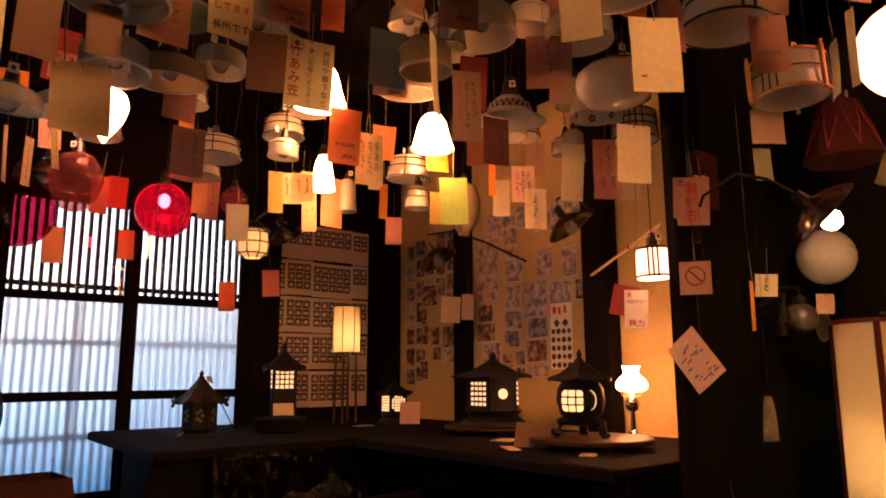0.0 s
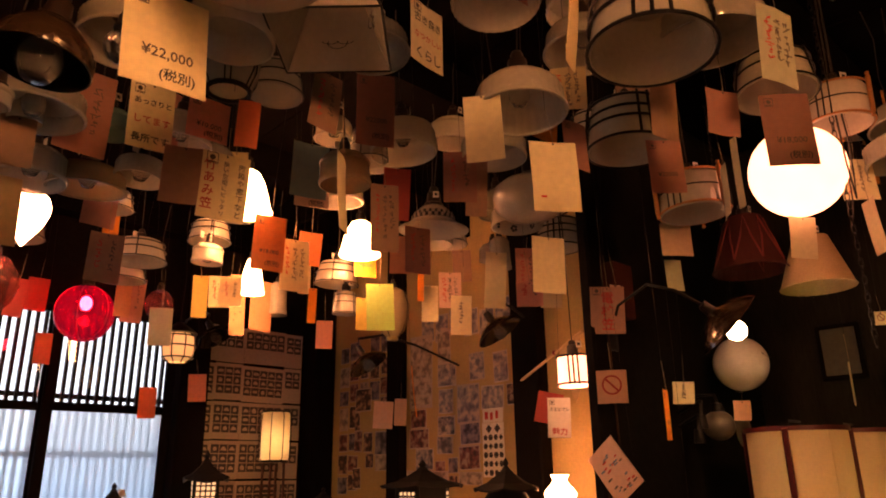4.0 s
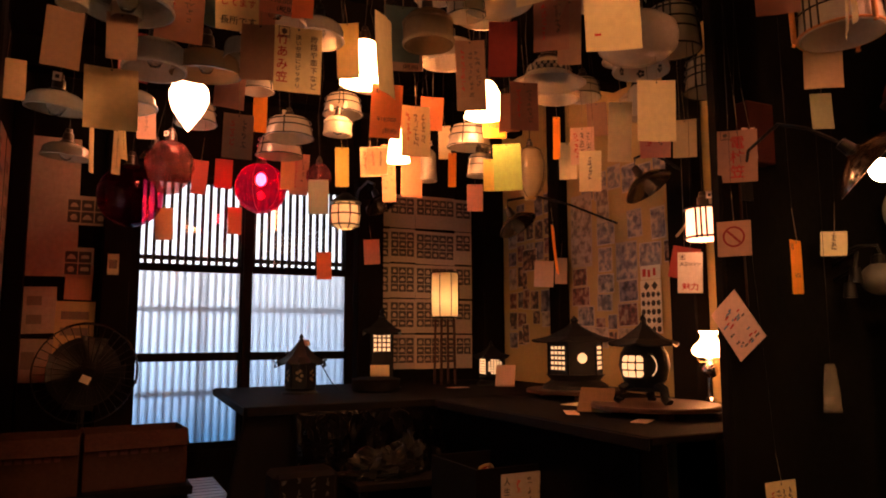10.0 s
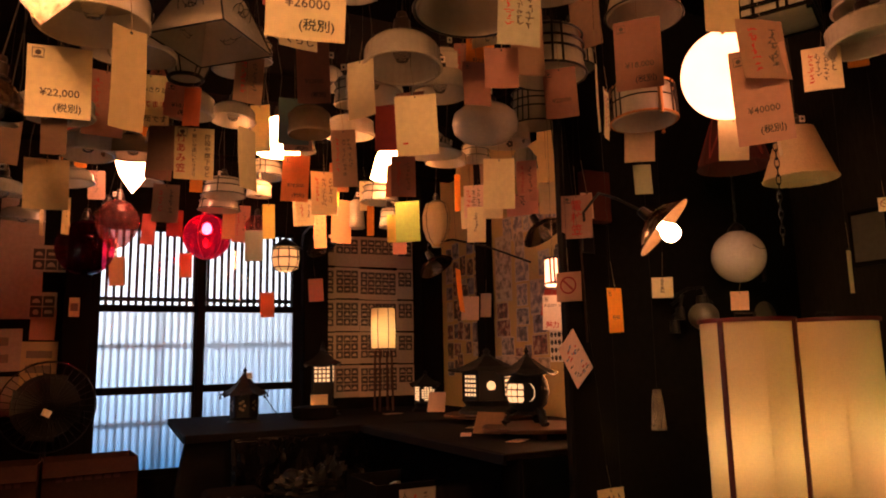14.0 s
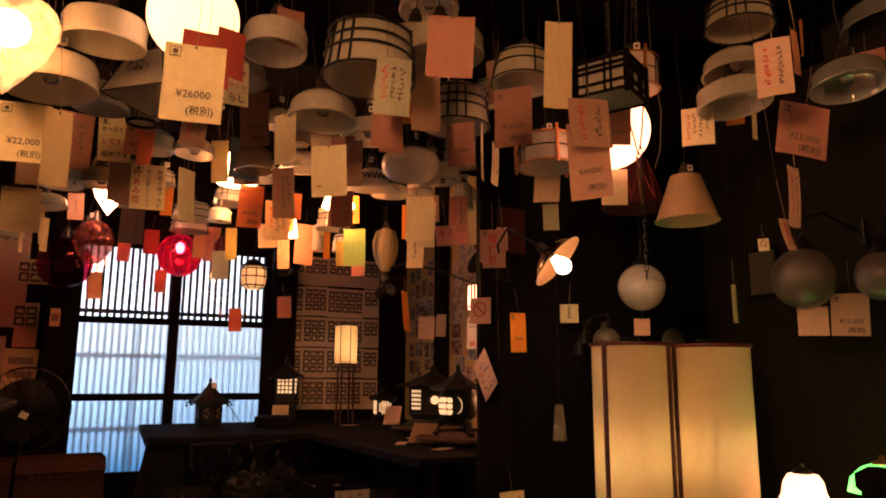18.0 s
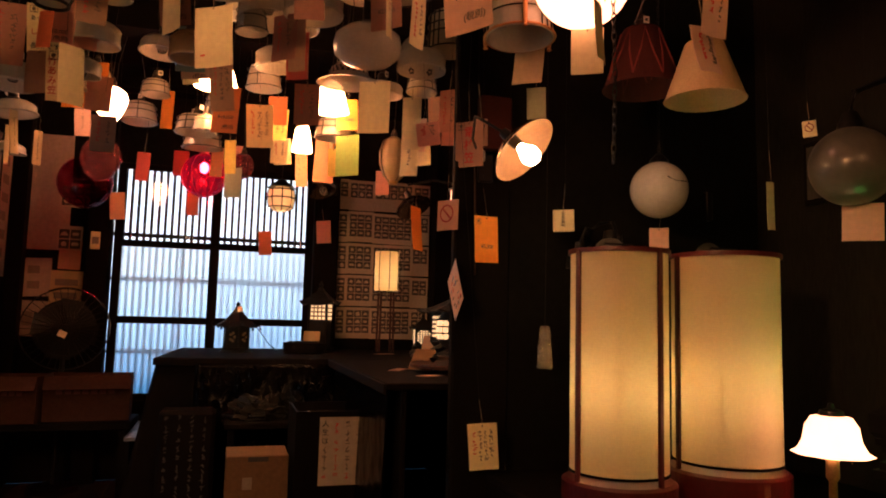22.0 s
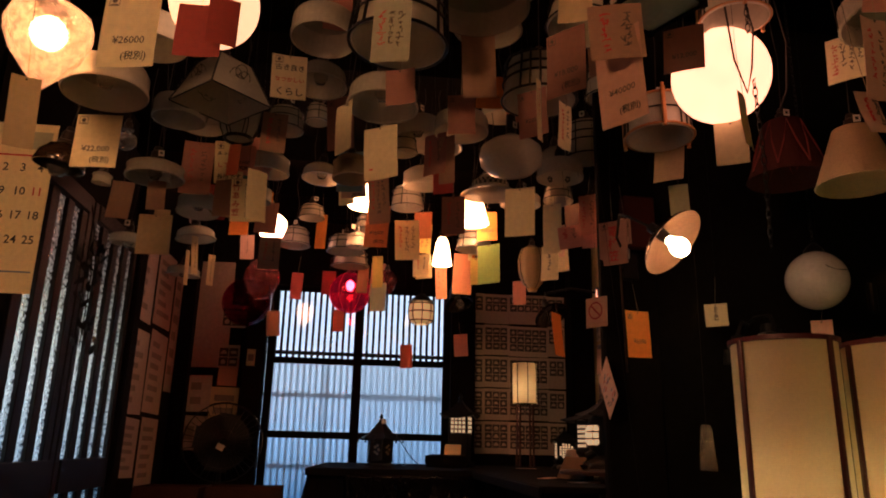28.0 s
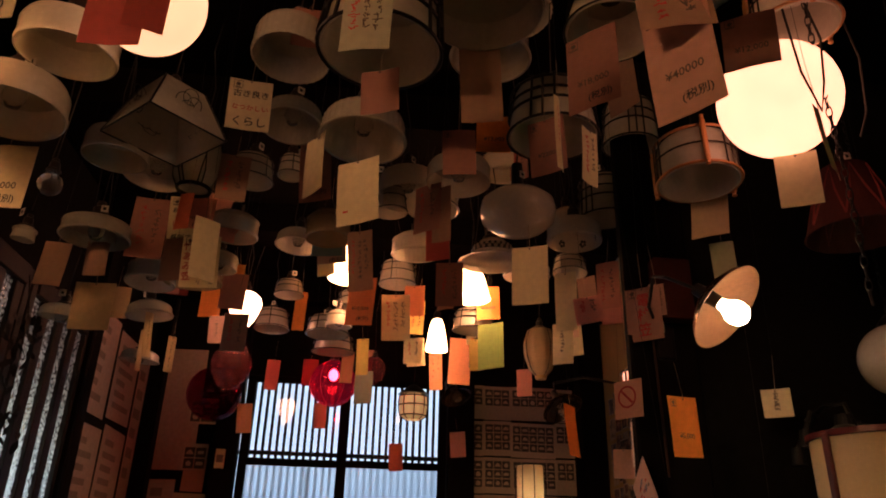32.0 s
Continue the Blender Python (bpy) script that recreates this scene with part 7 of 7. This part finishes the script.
price_tag(0.538, 1.562, 1.952, 0.111, 0.182, -24, 0, CREAM)
price_tag(1.243, 1.532, 1.546, 0.079, 0.079, -36, 0, CREAM, "bars", 1)
price_tag(0.022, 0.302, 2.008, 0.102, 0.144, -27, 0, RUST)
price_tag(-0.431, 0.697, 2.040, 0.113, 0.135, -10, 0, RED)
price_tag(-0.377, 0.689, 2.054, 0.071, 0.122, 15, 0, RED)
price_tag(0.299, 4.046, 1.697, 0.086, 0.159, -17, 0, REDORANGE)
price_tag(0.723, 4.396, 1.837, 0.104, 0.163, -21, 0, PINK)
price_tag(-0.594, 3.885, 1.865, 0.087, 0.165, -5, 0, SALMON)
price_tag(-0.812, 4.572, 1.892, 0.086, 0.139, -1, 0, PINK)
price_tag(1.590, 3.683, 1.667, 0.119, 0.161, -35, 0, BLUSH)
price_tag(1.684, 3.635, 1.684, 0.074, 0.161, -36, 0, BLUSH)
price_tag(0.998, 2.750, 1.716, 0.110, 0.227, 49, 0, ORANGE)
price_tag(0.588, 2.479, 1.992, 0.114, 0.197, -26, 0, LIME)
price_tag(0.532, 2.518, 1.931, 0.056, 0.132, -25, 0, YELLOW)
price_tag(-0.378, 1.400, 1.892, 0.074, 0.173, 40, 0, CREAM)
price_tag(-0.724, 2.019, 2.240, 0.126, 0.228, -2, 0, RUST, "bars", 2)
price_tag(-0.552, 2.900, 2.343, 0.049, 0.098, -4, 0, ORANGE)
price_tag(-0.271, 3.160, 2.315, 0.061, 0.208, -12, 0, ORANGE)
price_tag(-0.018, 3.659, 2.145, 0.071, 0.184, -14, 0, SALMON)
price_tag(0.077, 3.426, 1.981, 0.099, 0.175, -16, 0, SAGE)
price_tag(0.057, 3.000, 2.041, 0.060, 0.176, -18, 0, YELLOW)
price_tag(0.458, 3.456, 2.213, 0.072, 0.306, -22, 0, SALMON, "bars", 2)
price_tag(0.263, 2.500, 2.148, 0.090, 0.130, -26, 0, ORANGERED)
price_tag(0.606, 3.000, 2.078, 0.038, 0.163, -27, 0, ORANGE)
price_tag(0.949, 3.400, 2.034, 0.087, 0.149, -29, 0, PINK)
price_tag(0.990, 2.609, 2.078, 0.077, 0.167, -37, 0, CREAM)
price_tag(0.780, 2.000, 2.054, 0.083, 0.217, -41, 0, CREAM)
price_tag(0.997, 1.910, 1.992, 0.083, 0.137, -46, 0, TAN)
price_tag(0.813, 1.873, 1.917, 0.099, 0.091, -43, 0, PINK, "bars", 2)
price_tag(-0.935, 2.887, 1.990, 0.029, 0.188, 60, 0, TAN)
price_tag(-0.260, 4.165, 2.216, 0.097, 0.169, -9, 0, RED)
price_tag(-0.440, 3.739, 2.095, 0.075, 0.172, -8, 0, RED)
price_tag(-0.179, 4.250, 1.957, 0.079, 0.159, -10, 0, SALMON)
price_tag(0.606, 3.084, 2.234, 0.061, 0.167, -27, 0, CREAM)
price_tag(0.927, 2.600, 2.186, 0.031, 0.192, -36, 0, ORANGE)
price_tag(0.992, 2.400, 2.202, 0.085, 0.146, -39, 0, BROWN)
price_tag(-1.270, 3.418, 2.371, 0.143, 0.178, 6, 0, TAN)
price_tag(-0.801, 2.832, 2.343, 0.106, 0.192, -3, 0, RED, "bars", 2)
price_tag(-1.000, 2.000, 2.037, 0.087, 0.159, 2, 0, BROWN)
price_tag(0.231, 1.644, 2.179, 0.101, 0.165, -46, 0, RUST, "bars", 2)
price_tag(1.832, 0.500, 2.414, 0.124, 0.144, -59, 0, RUST)
price_tag(1.607, 0.900, 2.282, 0.067, 0.056, -50, 0, ORANGE)
price_tag(2.215, 0.600, 1.756, 0.087, 0.185, -61, 0, CREAM)
price_tag(1.822, 1.151, 1.625, 0.038, 0.162, 10, 0, CREAM)
price_tag(1.618, 1.494, 1.497, 0.070, 0.075, -42, 0, BLUSH)
price_tag(1.853, 0.815, 1.504, 0.107, 0.112, -54, 0, BLUSH)
price_tag(1.867, 1.022, 1.808, 0.042, 0.051, -51, 0, CREAM, "seal")
price_tag(0.442, 0.900, 2.024, 0.031, 0.183, 55, 0, CREAM, "bars", 2)
price_tag(0.939, 1.587, 1.868, 0.045, 0.102, -20, 0, BLUSH, "bars", 2)
# more cards placed from two sides
price_tag(-0.719, 0.550, 1.742, 0.055, 0.150, 28, 0, TAN)
price_tag(0.283, 0.985, 2.207, 0.098, 0.198, -8, 0, BROWN)
price_tag(0.406, 1.442, 2.329, 0.104, 0.122, -11, 0, ORANGE, "yen", "¥12,000", "")
price_tag(1.088, 1.438, 1.955, 0.066, 0.113, -25, 0, GREEN)
price_tag(0.959, 0.765, 1.953, 0.064, 0.156, 45, 0, TAN)
price_tag(0.723, 0.593, 2.024, 0.095, 0.116, -35, 0, RUST, "yen", "¥12,000", "")
price_tag(-0.848, 2.634, 1.999, 0.039, 0.193, 50, 0, TAN, "bars", 1)
price_tag(-0.843, 3.041, 2.011, 0.043, 0.169, 50, 0, TAN, "bars", 1)
price_tag(-0.351, 1.500, 2.151, 0.086, 0.141, 12, 0, BROWN, "bars", 2)
price_tag(-0.837, 3.691, 2.486, 0.123, 0.175, -6, 0, ORANGE)
price_tag(0.181, 2.482, 2.095, 0.119, 0.196, -3, 0, CREAM, "bars", 3)
price_tag(0.293, 2.687, 2.145, 0.069, 0.159, -5, 0, YELLOW, "bars", 2)
price_tag(0.599, 2.603, 2.202, 0.103, 0.157, -10, 0, ORANGE, "yen", "¥18,000", "")
price_tag(0.608, 3.477, 2.209, 0.120, 0.268, -8, 0, SALMON)
price_tag(0.345, 1.968, 2.048, 0.098, 0.163, -7, 0, RUST, "bars", 2)
price_tag(0.269, 1.608, 2.159, 0.066, 0.185, -35, 0, BROWN)
price_tag(0.272, 1.250, 2.142, 0.089, 0.138, -8, 0, RUST, "yen", "", "")
price_tag(-0.136, 1.100, 2.374, 0.087, 0.124, 7, 0, RUST)
price_tag(0.420, 0.450, 2.161, 0.073, 0.247, -30, 0, TAN)
price_tag(0.707, 0.036, 1.992, 0.076, 0.140, -53, 0, BLUSH, "bars", 2)
price_tag(0.746, 0.008, 2.015, 0.040, 0.107, 20, 0, SALMON)
price_tag(1.531, 0.750, 2.302, 0.042, 0.193, 20, 0, CREAM)
price_tag(2.444, 0.600, 2.678, 0.120, 0.193, -63, 0, BLUSH)
price_tag(-0.555, 1.794, 2.000, 0.096, 0.144, -23, 0, BROWN)
price_tag(-0.497, 1.600, 2.063, 0.050, 0.118, -28, 0, REDORANGE)
price_tag(0.356, 2.072, 2.042, 0.072, 0.141, -41, 0, SALMON)
price_tag(0.050, 0.750, 1.940, 0.077, 0.092, -20, 0, RUST)
price_tag(-0.513, 2.100, 2.313, 0.145, 0.181, 10, 0, PINK, "yen", "¥10,000", "")
price_tag(-0.871, 2.000, 2.051, 0.075, 0.123, -5, 0, BROWN)
price_tag(-0.126, 2.400, 2.336, 0.081, 0.202, -22, 0, CREAM)
price_tag(0.591, 1.900, 2.541, 0.075, 0.157, -43, 0, RUST, "bars", 2)
price_tag(0.781, 1.350, 2.512, 0.111, 0.184, -57, 0, BROWN)
price_tag(0.355, 1.312, 2.375, 0.104, 0.135, -50, 0, TAN, "bars", 3)

# hanging shades and lamps
# lit lamps
lit_globe(1.010, 0.949, 2.114, 0.282, 0.282)
lit_drop(-0.855, 0.885, 2.000, 0.212, 0.231, True)
lit_drop(-0.564, 3.241, 2.215, 0.168, 0.212, False)
lit_bell(-0.016, 2.514, 2.251, 0.189, 0.170)
lit_bell(0.509, 2.512, 2.182, 0.170, 0.151)
lit_bell(0.450, 3.296, 2.173, 0.118, 0.177)
lit_globe(-0.448, 0.876, 2.158, 0.234, 0.234, LIT_NEAR)
red_globe(-0.102, 3.914, 2.014, 0.275, 0.275, True)
red_globe(-0.757, 3.785, 1.894, 0.305, 0.305, False)
# unlit glass and framed shades
drop_shade(0.867, 2.731, 1.951, 0.151, 0.235)
bell_shade(0.523, 2.079, 2.164, 0.268, 0.146, "dots")
saucer_shade(0.515, 1.610, 2.093, 0.241, 0.149)
wood_drum(0.952, 1.268, 2.114, 0.228, 0.165)
cloth_shade(1.429, 1.307, 2.054, 0.266, 0.240, "red")
cloth_shade(1.545, 1.120, 1.963, 0.254, 0.215, "cream")
frame_drum(0.049, 0.880, 2.165, 0.272, 0.200)
frame_drum(0.531, 1.238, 2.211, 0.248, 0.188)
frame_drum(0.891, 1.846, 2.289, 0.192, 0.201)
frame_drum(0.910, 1.600, 2.451, 0.188, 0.209)
bell_shade(-0.175, 1.121, 2.286, 0.202, 0.159, "fluted")
bell_shade(-0.207, 1.520, 2.327, 0.188, 0.132, "fluted")
bell_shade(0.017, 1.224, 2.126, 0.225, 0.157, "fluted")
bell_shade(0.363, 1.256, 2.460, 0.230, 0.164, "plain")
bell_shade(0.319, 1.583, 2.212, 0.208, 0.126, "plain")
bell_shade(0.788, 1.897, 2.184, 0.201, 0.135, "flower")
bell_shade(-0.238, 2.383, 2.288, 0.183, 0.113, "fluted")
square_shade(-0.496, 1.282, 2.135, 0.266, 0.230)
bell_shade(-0.654, 1.014, 2.155, 0.221, 0.148, "plain")
bell_shade(-0.772, 1.080, 2.030, 0.238, 0.150, "plain")
bell_shade(-0.862, 1.928, 2.071, 0.222, 0.102, "plain")
bell_shade(-0.832, 2.570, 2.003, 0.184, 0.097, "plain")
clear_bulb(-0.828, 1.465, 1.994, 0.066, 0.066)
square_lantern(0.587, 0.446, 2.015, 0.212, 0.135)
bell_shade(1.400, 0.731, 2.254, 0.254, 0.142, "fluted")
bell_shade(1.402, 0.705, 2.364, 0.244, 0.142, "plain")
bell_shade(1.618, 0.438, 2.260, 0.249, 0.146, "clear")
bell_shade(0.443, 1.300, 2.661, 0.226, 0.139, "fluted")
basket_shade(-0.509, 1.692, 2.225, 0.150, 0.200)
band_shade(-0.350, 1.750, 2.243, 0.151, 0.124)
bell_shade(-0.617, 2.319, 2.081, 0.214, 0.124, "amber")
bell_shade(-0.593, 2.964, 2.312, 0.145, 0.145, "amber")
bell_shade(-0.508, 2.213, 2.101, 0.145, 0.109, "fluted")
bell_shade(-0.592, 2.258, 2.239, 0.116, 0.116, "teal")
bell_shade(0.176, 1.850, 2.296, 0.222, 0.166, "plain")
band_shade(0.120, 1.957, 2.277, 0.127, 0.150)
bell_shade(0.553, 2.000, 2.503, 0.174, 0.152, "plain")
bell_shade(-0.085, 1.800, 2.091, 0.147, 0.180, "amber")
bell_shade(0.708, 2.300, 2.179, 0.197, 0.085, "plain")
bell_shade(0.800, 2.000, 2.276, 0.158, 0.180, "plain")
bell_shade(1.206, 2.400, 2.244, 0.134, 0.134, "plain")
bell_shade(-0.974, 1.700, 1.945, 0.065, 0.109, "plain")
bell_shade(-0.860, 2.000, 2.073, 0.081, 0.089, "plain")
frame_drum(1.454, 2.200, 2.332, 0.217, 0.190)
wood_drum(2.083, 1.000, 2.721, 0.197, 0.222)
band_shade(-0.128, 3.211, 2.158, 0.225, 0.131)
band_shade(-0.103, 3.494, 2.144, 0.231, 0.141)
band_shade(-0.320, 3.000, 2.276, 0.145, 0.106)
band_shade(0.558, 2.741, 2.084, 0.196, 0.141)
band_shade(0.615, 2.752, 1.964, 0.111, 0.142)
band_shade(0.006, 2.840, 2.177, 0.168, 0.120)
bell_shade(-0.055, 2.711, 2.054, 0.114, 0.127, "plain")
bell_shade(-1.018, 2.200, 1.860, 0.153, 0.081, "fluted")
bell_shade(-1.022, 3.200, 1.958, 0.186, 0.091, "plain")
bell_shade(-0.618, 3.400, 1.974, 0.215, 0.256, "rose")
dark_dish(-0.670, 3.696, 2.080, 0.127, 0.094)
bell_shade(0.131, 3.600, 2.035, 0.136, 0.148, "rose")
bottle_shade(0.698, 3.473, 2.128, 0.105, 0.173)
bottle_shade(1.139, 2.300, 2.194, 0.106, 0.145)
lattice_lantern(0.386, 3.927, 1.905, 0.179, 0.179)
reflector(1.444, 2.598, 1.921, 0.249, 0.146)
reflector(1.100, 3.216, 1.798, 0.217, 0.181)
reflector(0.672, 4.100, 2.021, 0.210, 0.175)
white_globe(1.603, 1.470, 1.636, 0.212, 0.212)
dark_globe(1.815, 0.813, 1.610, 0.232, 0.223)
dark_globe(1.959, 1.750, 1.401, 0.242, 0.242)
dark_globe(1.877, 0.550, 1.593, 0.175, 0.183)
band_shade(0.295, 2.145, 2.396, 0.212, 0.162)
bell_shade(0.253, 2.334, 2.278, 0.212, 0.141, "fluted")
band_shade(0.210, 3.029, 2.403, 0.191, 0.173)
band_shade(0.550, 0.817, 2.200, 0.205, 0.150)
wood_drum(0.985, 0.800, 2.265, 0.190, 0.150)
bell_shade(-0.698, 1.900, 2.319, 0.221, 0.128, "plain")
bell_shade(-0.451, 2.100, 2.203, 0.185, 0.139, "plain")
bell_shade(-0.769, 2.300, 2.067, 0.183, 0.144, "fluted")
band_shade(-0.476, 3.713, 2.327, 0.205, 0.165)
band_shade(0.923, 2.400, 2.250, 0.152, 0.110)
bell_shade(0.079, 2.100, 2.392, 0.132, 0.145, "plain")
band_shade(-0.241, 1.900, 2.350, 0.097, 0.111)
bell_shade(2.203, 0.600, 2.722, 0.383, 0.176, "clear")
bell_shade(0.271, 0.850, 2.247, 0.268, 0.141, "plain")
frame_drum(1.302, 0.600, 2.471, 0.229, 0.128)
bell_shade(-0.649, 1.400, 2.105, 0.176, 0.134, "plain")
dark_dish(-0.973, 1.350, 1.878, 0.154, 0.101)
